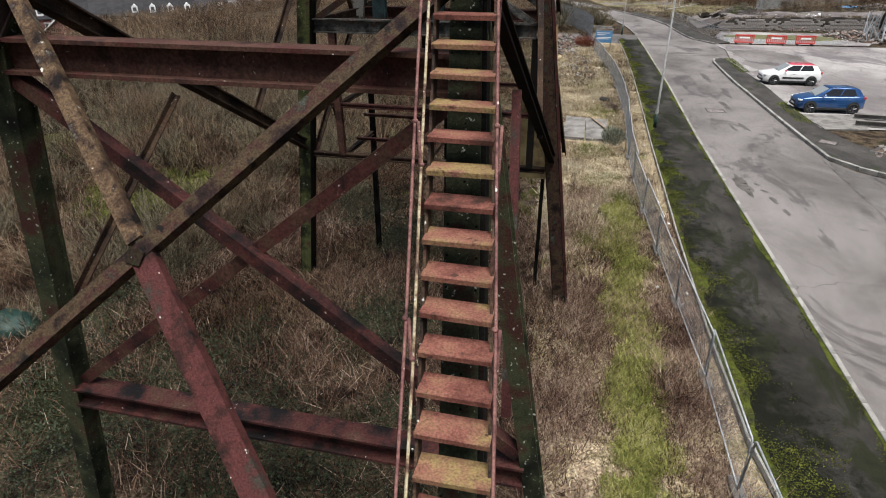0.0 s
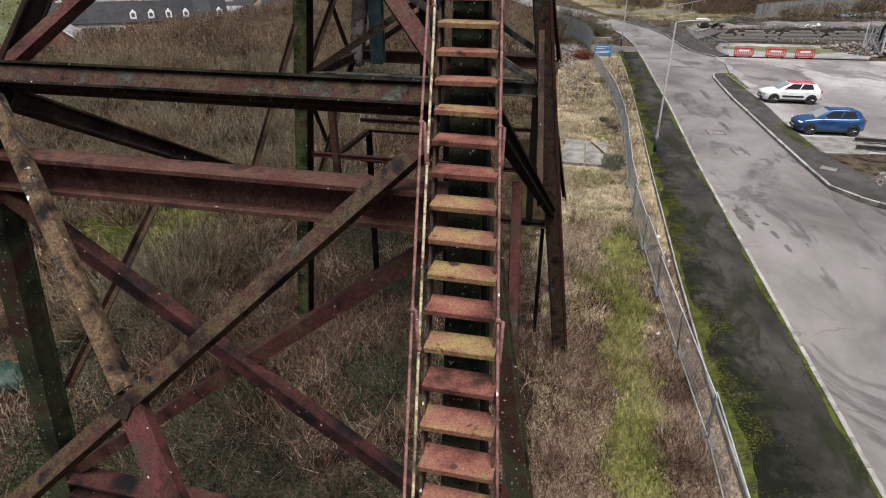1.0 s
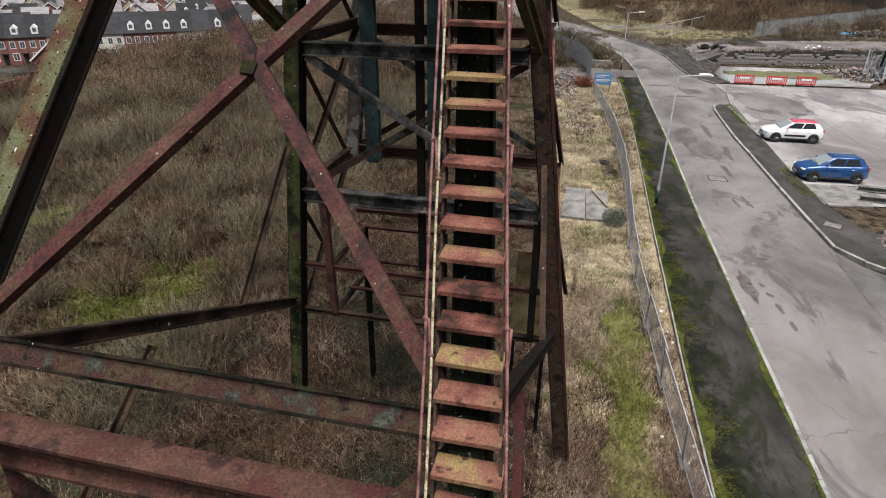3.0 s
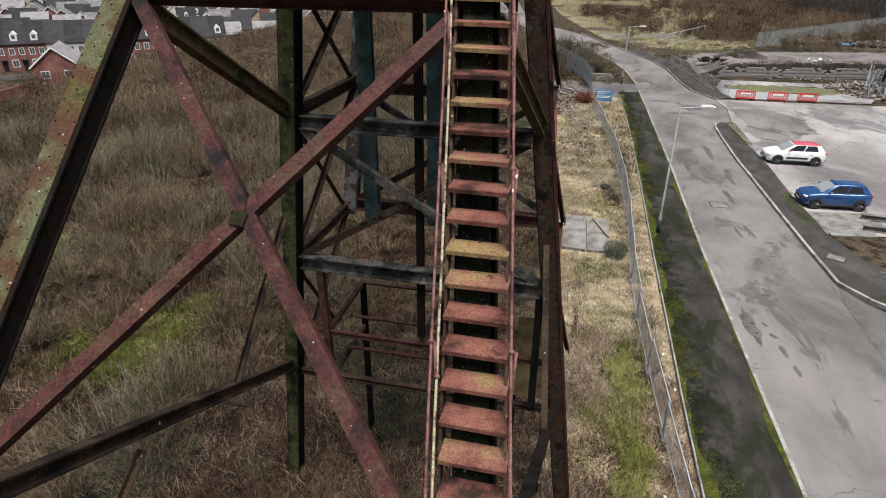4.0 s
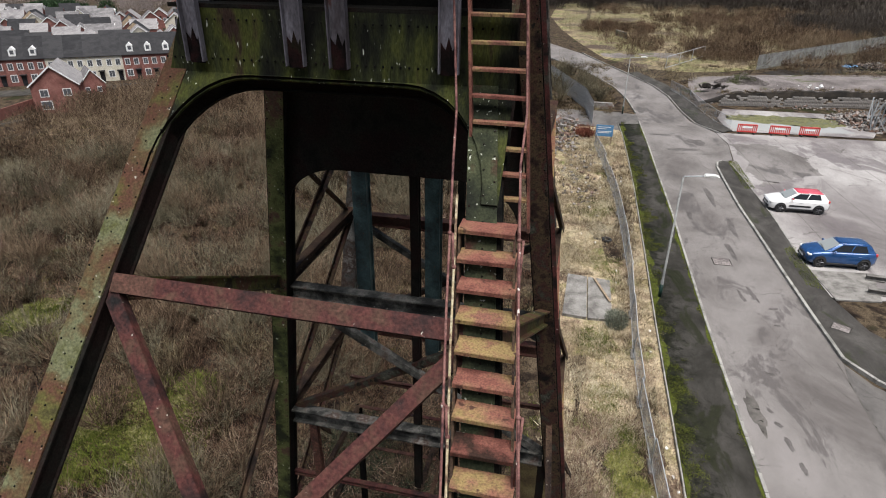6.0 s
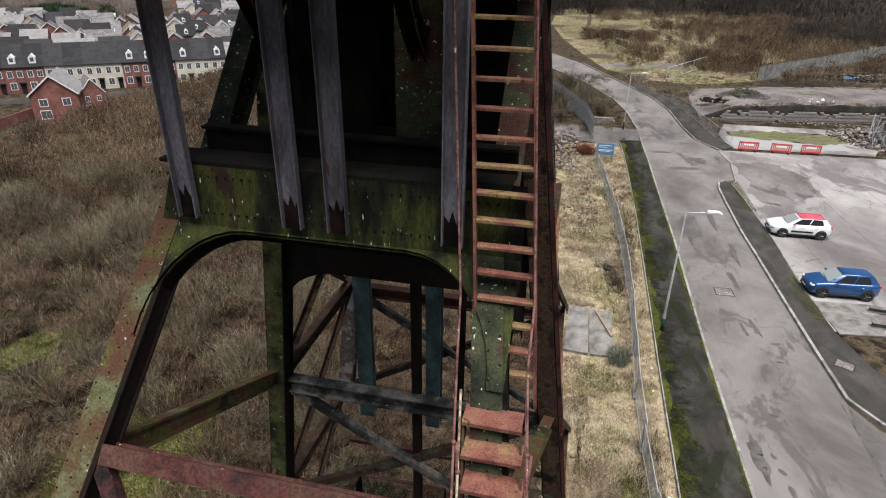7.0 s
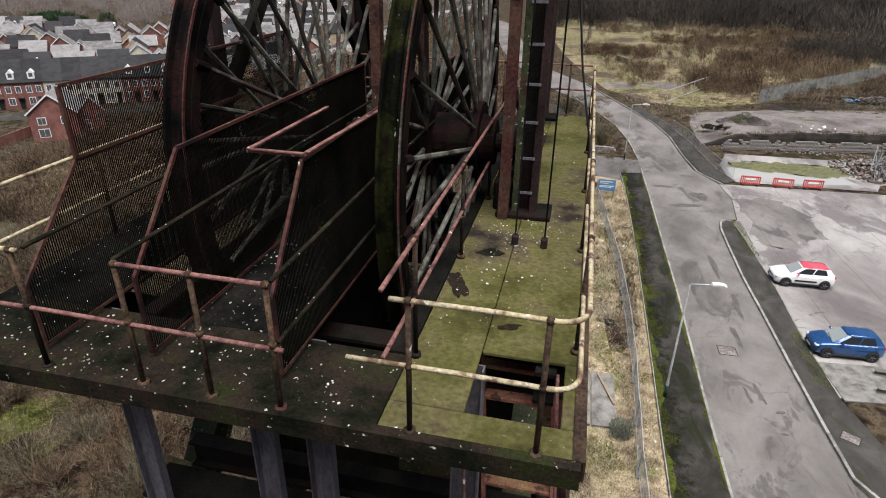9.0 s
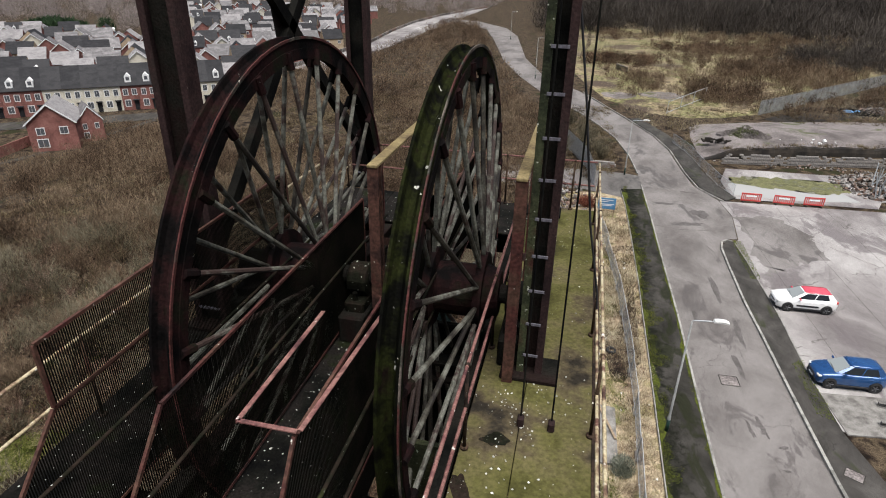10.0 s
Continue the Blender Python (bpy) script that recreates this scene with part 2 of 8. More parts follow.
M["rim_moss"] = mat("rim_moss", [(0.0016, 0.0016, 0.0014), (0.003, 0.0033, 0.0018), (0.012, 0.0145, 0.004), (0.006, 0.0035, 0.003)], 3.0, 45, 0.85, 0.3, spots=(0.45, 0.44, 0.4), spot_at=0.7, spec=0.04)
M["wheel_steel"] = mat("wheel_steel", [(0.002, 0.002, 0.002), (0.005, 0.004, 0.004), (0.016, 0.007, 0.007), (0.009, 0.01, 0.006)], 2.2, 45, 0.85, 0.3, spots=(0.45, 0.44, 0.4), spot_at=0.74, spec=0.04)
M["spoke_steel"] = mat("spoke_steel", [(0.014, 0.011, 0.009), (0.05, 0.046, 0.035), (0.145, 0.147, 0.122), (0.038, 0.024, 0.02)], 3, 50, 0.7, 0.25, obj=0.3)
M["asphalt_old"] = road_mat("asphalt_old", [(0.085, 0.076, 0.071), (0.125, 0.114, 0.107), (0.165, 0.152, 0.144), (0.195, 0.18, 0.172)], 0.22, 0.003, (0.07, 0.062, 0.057), 0.3, (0.074, 0.066, 0.062), 0.3, 0.545)
M["asphalt_dark"] = road_mat("asphalt_dark", [(0.016, 0.015, 0.013), (0.029, 0.0265, 0.023), (0.045, 0.041, 0.0365), (0.066, 0.061, 0.055)], 0.5, 0.006, (0.014, 0.013, 0.011), 0.5, (0.026, 0.029, 0.011), 0.5, 0.56)
M["footway"] = road_mat("footway", [(0.014, 0.0132, 0.0108), (0.023, 0.0215, 0.018), (0.036, 0.0335, 0.0292), (0.054, 0.05, 0.0445)], 0.5, 0.004, (0.011, 0.01, 0.008), 0.55, (0.0135, 0.0152, 0.006), 0.55, 0.5, film=(0.004, 0.0046, 0.0018))
M["moss"] = mat("moss", [(0.02, 0.021, 0.011), (0.038, 0.045, 0.009), (0.065, 0.078, 0.012), (0.028, 0.026, 0.015)], 2.5, 40, 0.95, 0.6, spec=0.1, detail=10)
M["kerb"] = mat("kerb", [(0.144, 0.1395, 0.126), (0.243, 0.234, 0.216), (0.306, 0.297, 0.27)], 2.0, 40, 0.85, 0.25, obj=0.2)
M["lot"] = road_mat("lot", [(0.11, 0.098, 0.095), (0.18, 0.165, 0.16), (0.27, 0.255, 0.245), (0.35, 0.335, 0.322)], 0.13, 0.005, (0.07, 0.062, 0.056), 0.16, (0.115, 0.1, 0.1), 0.16, 0.53)
M["concrete"] = mat("concrete", [(0.0892, 0.0821, 0.075), (0.1696, 0.1607, 0.1472), (0.2321, 0.2231, 0.2053)], 1.4, 40, 0.85, 0.2)
M["old_galv"] = mat("old_galv", [(0.13, 0.135, 0.13), (0.2, 0.205, 0.2), (0.28, 0.285, 0.275)], 1, 30, 0.7, 0.1)
M["galv"] = mat("galv", [(0.25, 0.27, 0.28), (0.36, 0.38, 0.4), (0.45, 0.47, 0.48)], 6, 60, 0.5, 0.1, metal=0.3)
M["grass"] = mat("grass", [(0.012, 0.008, 0.005), (0.06, 0.043, 0.025), (0.135, 0.104, 0.06), (0.26, 0.215, 0.135)], 0.22, 8, 0.9, 0, island=0.36, stops=(0.28, 0.5, 0.72), spec=0.1)
M["bramble"] = mat("bramble", [(0.004, 0.0025, 0.0018), (0.024, 0.013, 0.009), (0.08, 0.045, 0.029), (0.185, 0.122, 0.08)], 0.25, 8, 0.9, 0, island=0.42, stops=(0.27, 0.5, 0.73), spec=0.1)
M["verge_grass"] = mat("verge_grass", [(0.12, 0.085, 0.058), (0.33, 0.265, 0.17), (0.52, 0.45, 0.315), (0.62, 0.56, 0.42)], 0.3, 8, 0.9, 0, island=0.4, stops=(0.25, 0.5, 0.75), spec=0.1)
M["verge"] = mat("verge", [(0.07, 0.049, 0.034), (0.2, 0.148, 0.1), (0.35, 0.285, 0.19), (0.17, 0.148, 0.07), (0.25, 0.185, 0.125)], 0.55, 18, 0.95, 0.8, spots=(0.15, 0.152, 0.06), spot_scale=0.4, spot_at=0.6, detail=12, fine_amt=0.8, spec=0.1)
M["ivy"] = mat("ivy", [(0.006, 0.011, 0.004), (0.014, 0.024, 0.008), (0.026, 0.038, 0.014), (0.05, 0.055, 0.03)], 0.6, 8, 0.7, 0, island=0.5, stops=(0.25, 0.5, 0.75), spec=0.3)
M["green_grass"] = mat("green_grass", [(0.035, 0.05, 0.008), (0.07, 0.092, 0.014), (0.12, 0.14, 0.028), (0.14, 0.155, 0.035)], 0.4, 8, 0.9, 0, island=0.4, stops=(0.25, 0.5, 0.75), spec=0.1)
M["olive_grass"] = mat("olive_grass", [(0.03, 0.032, 0.008), (0.062, 0.064, 0.016), (0.1, 0.096, 0.03), (0.14, 0.125, 0.05)], 0.4, 8, 0.9, 0, island=0.4, stops=(0.25, 0.5, 0.75), spec=0.1)
M["slab_moss"] = mat("slab_moss", [(0.1, 0.1, 0.075), (0.09, 0.092, 0.035), (0.13, 0.125, 0.06), (0.06, 0.062, 0.025), (0.16, 0.155, 0.12)], 0.5, 12, 0.8, 0.2, detail=12, fine_amt=0.5)
M["glade_moss"] = mat("glade_moss", [(0.055, 0.06, 0.015), (0.11, 0.118, 0.028), (0.17, 0.168, 0.055), (0.27, 0.24, 0.135)], 0.9, 8, 0.95, 0, island=0.35, stops=(0.28, 0.5, 0.72), spec=0.08)
M["verge_green"] = mat("verge_green", [(0.13, 0.135, 0.04), (0.2, 0.215, 0.055), (0.29, 0.285, 0.09), (0.38, 0.345, 0.17)], 0.9, 8, 0.95, 0, island=0.4, stops=(0.28, 0.5, 0.72), spec=0.08)
M["moss_green"] = mat("moss_green", [(0.018, 0.02, 0.006), (0.042, 0.048, 0.009), (0.075, 0.085, 0.014), (0.1, 0.11, 0.022)], 0.8, 8, 0.95, 0, island=0.35, stops=(0.28, 0.5, 0.72), spec=0.08)
# Twig brown lightened to pinkish grey: distant haze painted into the colour.
M["hazed_twig"] = mat("hazed_twig", [(0.13, 0.107, 0.1), (0.2, 0.168, 0.158), (0.27, 0.23, 0.217), (0.34, 0.3, 0.28)], 0.03, 8, 0.9, 0, island=0.3, stops=(0.25, 0.5, 0.75), spec=0.1)
M["far_twig"] = mat("far_twig", [(0.022, 0.019, 0.0165), (0.045, 0.038, 0.0325), (0.072, 0.061, 0.053), (0.11, 0.096, 0.083)], 0.035, 8, 0.9, 0, island=0.4, stops=(0.3, 0.5, 0.7), spec=0.1)
M["field_grass"] = mat("field_grass", [(0.12, 0.1, 0.062), (0.21, 0.18, 0.118), (0.3, 0.265, 0.18), (0.38, 0.34, 0.25)], 0.06, 8, 0.9, 0, island=0.3, stops=(0.25, 0.5, 0.75), spec=0.1)
M["asphalt_stain"] = mat("asphalt_stain", [(0.06, 0.054, 0.05), (0.085, 0.077, 0.072), (0.115, 0.105, 0.1)], 2.2, 60, 0.7, 0.12, fine_amt=0.45, detail=9)
M["asphalt_mid"] = road_mat("asphalt_mid", [(0.05, 0.046, 0.042), (0.085, 0.079, 0.074), (0.115, 0.107, 0.1), (0.15, 0.14, 0.132)], 0.4, 0.006, (0.035, 0.032, 0.029), 0.5, stain=(0.045, 0.041, 0.038))
M["twig_pale"] = mat("twig_pale", [(0.03, 0.024, 0.016), (0.085, 0.073, 0.046), (0.148, 0.13, 0.087), (0.215, 0.193, 0.138)], 0.2, 8, 0.9, 0, island=0.36, stops=(0.28, 0.5, 0.72), spec=0.1)
M["red_stalk"] = mat("red_stalk", [(0.02, 0.01, 0.008), (0.09, 0.05, 0.036), (0.22, 0.145, 0.108), (0.4, 0.31, 0.235)], 0.35, 8, 0.9, 0, island=0.42, stops=(0.28, 0.5, 0.72), spec=0.1)
M["twig"] = mat("twig", [(0.016, 0.01, 0.0068), (0.07, 0.045, 0.029), (0.152, 0.106, 0.069), (0.24, 0.184, 0.125)], 0.13, 8, 0.9, 0, island=0.34, stops=(0.3, 0.5, 0.7), spec=0.1)
M["evergreen"] = mat("evergreen", [(0.01, 0.025, 0.012), (0.03, 0.055, 0.025), (0.05, 0.08, 0.04)], 0.5, 8, 0.9, 0, island=0.5, stops=(0.25, 0.5, 0.75), spec=0.1)
M["brick"] = mat("brick", [(0.15, 0.065, 0.055), (0.21, 0.09, 0.075), (0.26, 0.12, 0.1)], 1.0, 12, 0.9, 0.2, obj=0.1)
M["cream"] = mat("cream", [(0.5, 0.46, 0.36), (0.6, 0.56, 0.46), (0.66, 0.62, 0.53)], 0.6, 20, 0.9, 0.1)
M["buff"] = mat("buff", [(0.3, 0.22, 0.15), (0.4, 0.31, 0.21), (0.45, 0.36, 0.26)], 0.6, 20, 0.9, 0.1)
M["pasture"] = mat("pasture", [(0.0531, 0.0382, 0.0276), (0.1275, 0.0978, 0.0638), (0.2231, 0.1827, 0.1115), (0.1275, 0.1275, 0.0531), (0.1806, 0.1435, 0.0956), (0.085, 0.0638, 0.0489)], 0.11, 1.5, 0.95, 0.8, spots=(0.07, 0.052, 0.04), spot_scale=0.07, spot_at=0.56, detail=14, fine_amt=0.8, spec=0.1, stops=(0.3, 0.5, 0.7))
M["gravel"] = mat("gravel", [(0.07, 0.06, 0.055), (0.13, 0.113, 0.108), (0.18, 0.16, 0.152), (0.1, 0.09, 0.075)], 0.2, 8, 0.9, 0.4, detail=12, fine_amt=0.6, spots=(0.07, 0.075, 0.035), spot_scale=0.25, spot_at=0.6)
M["slate"] = mat("slate", [(0.014, 0.014, 0.016), (0.0225, 0.0225, 0.0245), (0.034, 0.0335, 0.0355)], 0.5, 14, 0.8, 0.3, obj=0.25, stretch=(1, 1, 2.5), spec=0.2)
M["tile"] = mat("tile", [(0.115, 0.11, 0.111), (0.175, 0.167, 0.168), (0.24, 0.229, 0.228)], 0.5, 14, 0.85, 0.3, obj=0.35, stretch=(1, 1, 2.5), spec=0.2)
M["white_paint"] = mat("white_paint", [(0.65, 0.65, 0.64), (0.75, 0.75, 0.74), (0.8, 0.8, 0.79)], 1, 30, 0.5, 0.02)
M["black_plastic"] = mat("black_plastic", [(0.012, 0.012, 0.013), (0.02, 0.02, 0.022), (0.03, 0.03, 0.032)], 5, 60, 0.6, 0.05)
M["tyre"] = mat("tyre", [(0.012, 0.012, 0.012), (0.022, 0.022, 0.022), (0.035, 0.034, 0.032)], 6, 60, 0.85, 0.2)
M["alloy"] = mat("alloy", [(0.1, 0.1, 0.11), (0.2, 0.2, 0.21), (0.3, 0.3, 0.31)], 5, 60, 0.35, 0.02, metal=0.8)
M["red_plastic"] = mat("red_plastic", [(0.35, 0.03, 0.03), (0.5, 0.05, 0.045), (0.55, 0.09, 0.08)], 2, 30, 0.5, 0.05)
M["orange_plastic"] = mat("orange_plastic", [(0.4, 0.09, 0.03), (0.55, 0.13, 0.05), (0.55, 0.2, 0.1)], 2, 30, 0.5, 0.05)
M["car_white"] = mat("car_white", [(0.7, 0.7, 0.69), (0.76, 0.76, 0.75), (0.8, 0.8, 0.79)], 0.8, 30, 0.25, 0, spec=0.5, coat=0.6)
M["car_red"] = mat("car_red", [(0.45, 0.05, 0.07), (0.52, 0.07, 0.1), (0.56, 0.1, 0.12)], 0.8, 30, 0.25, 0, spec=0.5, coat=0.6)
M["car_blue"] = mat("car_blue", [(0.012, 0.055, 0.17), (0.018, 0.075, 0.22), (0.025, 0.095, 0.26)], 0.8, 30, 0.22, 0, metal=0.35, spec=0.6, coat=1.0)
M["rubble"] = mat("rubble", [(0.07, 0.0595, 0.0525), (0.168, 0.154, 0.14), (0.266, 0.252, 0.238), (0.14, 0.091, 0.07)], 1.2, 30, 0.9, 0.4, island=0.4)
M["earth"] = mat("earth", [(0.006, 0.005, 0.004), (0.016, 0.013, 0.01), (0.032, 0.026, 0.02)], 0.6, 20, 0.95, 0.5)
M["hollow"] = mat("hollow", [(0.05, 0.045, 0.04), (0.085, 0.078, 0.07), (0.12, 0.11, 0.1)], 1.6, 50, 0.85, 0.3, spots=(0.02, 0.018, 0.014), spot_scale=3, spot_at=0.6, detail=10)
M["sign_blue"] = mat("sign_blue", [(0.05, 0.14, 0.27), (0.08, 0.2, 0.36), (0.1, 0.24, 0.4)], 2, 30, 0.5, 0.02)
M["yellow_panel"] = mat("yellow_panel", [(0.08, 0.055, 0.03), (0.17, 0.13, 0.06), (0.22, 0.18, 0.09)], 2, 40, 0.85, 0.2)
M["lamp_white"] = mat("lamp_white", [(0.5, 0.5, 0.48), (0.6, 0.6, 0.58), (0.7, 0.7, 0.68)], 4, 40, 0.4, 0.02)
M["wood"] = mat("wood", [(0.14, 0.1, 0.07), (0.24, 0.18, 0.12), (0.32, 0.25, 0.17)], 3, 40, 0.85, 0.3, stretch=(1, 6, 6))
M["tarp"] = mat("tarp", [(0.005, 0.016, 0.013), (0.01, 0.03, 0.023), (0.018, 0.045, 0.035)], 2, 30, 0.5, 0.2)


def glass_mat(name, tint, rough=0.05):
    m = bpy.data.materials.new(name)
    m.use_nodes = True
    b = m.node_tree.nodes["Principled BSDF"]
    b.inputs["Base Color"].default_value = (*tint, 1)
    b.inputs["Roughness"].default_value = rough
    b.inputs["Specular IOR Level"].default_value = 0.6
    return m


M["window_glass"] = glass_mat("window_glass", (0.09, 0.095, 0.105))
M["car_glass"] = glass_mat("car_glass", (0.012, 0.014, 0.016), 0.03)
# Pale base colour stands in for the sky reflected in the windscreens.
M["windscreen"] = glass_mat("windscreen", (0.24, 0.26, 0.26), 0.06)
# The puddle's sky reflection is partly painted as a light base colour.
M["puddle"] = glass_mat("puddle", (0.36, 0.355, 0.335), 0.05)


# ---- building helpers ----
BASE = {}


def thing(name, at=(0, 0, 0), label="", category="", group="", kind=""):
    e = new(name)
    e.location = at
    e.empty_display_size = 0.2
    BASE[e.name] = Vector(at)
    return tagged(e, label, category, group, kind)


def part(name, bm, material, parent=None, label="", smooth=False):
    me = bpy.data.meshes.new(name)
    off = BASE[parent.name] if parent else Vector()
    if off.length:
        bmesh.ops.translate(bm, verts=bm.verts, vec=-off)
    if smooth:
        for f in bm.faces:
            f.smooth = True
    bm.to_mesh(me)
    bm.free()
    me.materials.append(material)
    ob = new(name, me)
    if parent:
        ob.parent = parent
        BASE[ob.name] = off.copy()
    if label:
        ob["label"] = label
    return ob


def solo(name, bm, material, label, category, group="", kind="", smooth=False):
    """A thing of one mesh with its origin at its own middle, at the bottom."""
    lo = Vector([min(v.co[i] for v in bm.verts) for i in range(3)])
    hi = Vector([max(v.co[i] for v in bm.verts) for i in range(3)])
    at = Vector(((lo.x + hi.x) / 2, (lo.y + hi.y) / 2, lo.z))
    bmesh.ops.translate(bm, verts=bm.verts, vec=-at)
    ob = part(name, bm, material, None, "", smooth)
    ob.location = at
    return tagged(ob, label, category, group, kind)


def from_arrays(name, verts, faces, material, label, category, kind="stuff", group=""):
    me = bpy.data.meshes.new(name)
    me.from_pydata(verts, [], faces)
    me.materials.append(material)
    return tagged(new(name, me), label, category, group, kind)


def box(bm, lo, hi, bevel=0.0):
    lo, hi = Vector(lo), Vector(hi)
    r = bmesh.ops.create_cube(bm, size=1.0)
    for v in r["verts"]:
        v.co = Vector([lo[i] + (v.co[i] + 0.5) * (hi[i] - lo[i]) for i in range(3)])
    if bevel:
        bmesh.ops.bevel(bm, geom=list({e for v in r["verts"] for e in v.link_edges}), offset=bevel, segments=1, affect="EDGES")
    return bm


def prism(bm, pts, lo, hi, axis=2):
    """A polygon drawn in the two other axes and pushed along one axis."""
    def at(p, k):
        q = list(p)
        q.insert(axis, k)
        return q
    a = [bm.verts.new(at(p, lo)) for p in pts]
    b = [bm.verts.new(at(p, hi)) for p in pts]
    n = len(pts)
    faces = [bm.faces.new(a), bm.faces.new(b[::-1])] + [bm.faces.new((a[(i + 1) % n], a[i], b[i], b[(i + 1) % n])) for i in range(n)]
    bmesh.ops.recalc_face_normals(bm, faces=faces)
    return bm


def sec_i(w, h, tf=0.03, tw=0.025):
    a, b, c = w / 2, h / 2, tw / 2
    return [(-a, -b), (a, -b), (a, -b + tf), (c, -b + tf), (c, b - tf), (a, b - tf), (a, b), (-a, b), (-a, b - tf), (-c, b - tf), (-c, -b + tf), (-a, -b + tf)]


def sec_u(w, h, t=0.025):
    """A channel, open to the back."""
    a, b = w / 2, h / 2
    return [(-a, -b), (-a + t, -b), (-a + t, b - t), (a - t, b - t), (a - t, -b), (a, -b), (a, b), (-a, b)]


def sec_l(w, h, t=0.02):
    a, b = w / 2, h / 2
    return [(-a, -b), (-a + t, -b), (-a + t, b - t), (a, b - t), (a, b), (-a, b)]


def sec_box(w, h, lip=0.05, t=0.025):
    """A riveted box: two webs set in from the edges of two cover plates."""
    a, b, c = w / 2, h / 2, w / 2 - lip
    return [(-a, -b), (a, -b), (a, -b + t), (c, -b + t), (c, b - t), (a, b - t), (a, b), (-a, b), (-a, b - t), (-c, b - t), (-c, -b + t), (-a, -b + t)]


def sec_round(r, n=8):
    return [(r * math.cos(2 * math.pi * i / n), r * math.sin(2 * math.pi * i / n)) for i in range(n)]


def bar(bm, p0, p1, sec, up=(0, 0, 1)):
    """A straight member of one section from p0 to p1; the section's second axis points to up."""
    p0, p1 = Vector(p0), Vector(p1)
    d = (p1 - p0).normalized()
    u = Vector(up)
    s = d.cross(u)
    if s.length < 1e-3:
        s = d.cross(Vector((0, 1, 0.01)))
    s.normalize()
    u = s.cross(d)
    a = [bm.verts.new(p0 + s * x + u * y) for x, y in sec]
    b = [bm.verts.new(p1 + s * x + u * y) for x, y in sec]
    n = len(sec)
    faces = [bm.faces.new(a[::-1]), bm.faces.new(b)] + [bm.faces.new((a[i], a[(i + 1) % n], b[(i + 1) % n], b[i])) for i in range(n)]
    bmesh.ops.recalc_face_normals(bm, faces=faces)
    return bm


def tube(bm, pts, r, n=8):
    """A pipe bent through points."""
    pts = [Vector(p) for p in pts]
    rings = []
    for i, p in enumerate(pts):
        d = ((pts[min(i + 1, len(pts) - 1)] - p).normalized() + (p - pts[max(i - 1, 0)]).normalized()).normalized()
        s = d.cross(Vector((0.02, 0.03, 1))).normalized()
        u = s.cross(d)
        rings.append([bm.verts.new(p + s * x + u * y) for x, y in sec_round(r, n)])
    for a, b in zip(rings, rings[1:]):
        for i in range(n):
            bm.faces.new((a[i], a[(i + 1) % n], b[(i + 1) % n], b[i]))
    bm.faces.new(rings[0][::-1])
    bm.faces.new(rings[-1])
    bmesh.ops.recalc_face_normals(bm, faces=bm.faces)
    return bm


def dome(bm, p, n, r=0.018, seg=6):
    """A rivet's head."""
    n = Vector(n).normalized()
    s = n.orthogonal().normalized()
    u = n.cross(s)
    a = [bm.verts.new(Vector(p) + (s * math.cos(6.2832 * i / seg) + u * math.sin(6.2832 * i / seg)) * r) for i in range(seg)]
    b = [bm.verts.new(Vector(p) + n * r * 0.6 + (s * math.cos(6.2832 * i / seg) + u * math.sin(6.2832 * i / seg)) * r * 0.6) for i in range(seg)]
    for i in range(seg):
        bm.faces.new((a[i], a[(i + 1) % seg], b[(i + 1) % seg], b[i]))
    bm.faces.new(b)


def lathe(bm, prof, centre, axis, seg=24):
    """A profile of (along the axis, radius) turned about an axis; closed round."""
    axis = Vector(axis).normalized()
    s = axis.orthogonal().normalized()
    u = axis.cross(s)
    rings = []
    for k in range(seg):
        a = 2 * math.pi * k / seg
        rad = s * math.cos(a) + u * math.sin(a)
        rings.append([bm.verts.new(Vector(centre) + axis * h + rad * r) for h, r in prof])
    m = len(prof)
    for k in range(seg):
        A, B = rings[k], rings[(k + 1) % seg]
        for i in range(m):
            j = (i + 1) % m
            try:
                bm.faces.new((A[i], A[j], B[j], B[i]))
            except ValueError:
                pass
    bmesh.ops.remove_doubles(bm, verts=bm.verts, dist=1e-5)
    bmesh.ops.recalc_face_normals(bm, faces=bm.faces)
    return bm


def B():
    return bmesh.new()


def sheet(name, pts, z, material, label, category="", thick=0.0, kind="structure"):
    bm = B()
    if thick:
        prism(bm, pts, z - thick, z)
    else:
        f = bm.faces.new([bm.verts.new((*p, z)) for p in pts])
        if f.normal.z < 0 or f.calc_area() == 0:
            bmesh.ops.reverse_faces(bm, faces=[f])
    bmesh.ops.triangulate(bm, faces=bm.faces)
    bmesh.ops.recalc_face_normals(bm, faces=bm.faces)
    me = bpy.data.meshes.new(name)
    bm.to_mesh(me)
    bm.free()
    if not thick and me.polygons[0].normal.z < 0:
        me.flip_normals()
    me.materials.append(material)
    return tagged(new(name, me), label, category or name, "", kind)


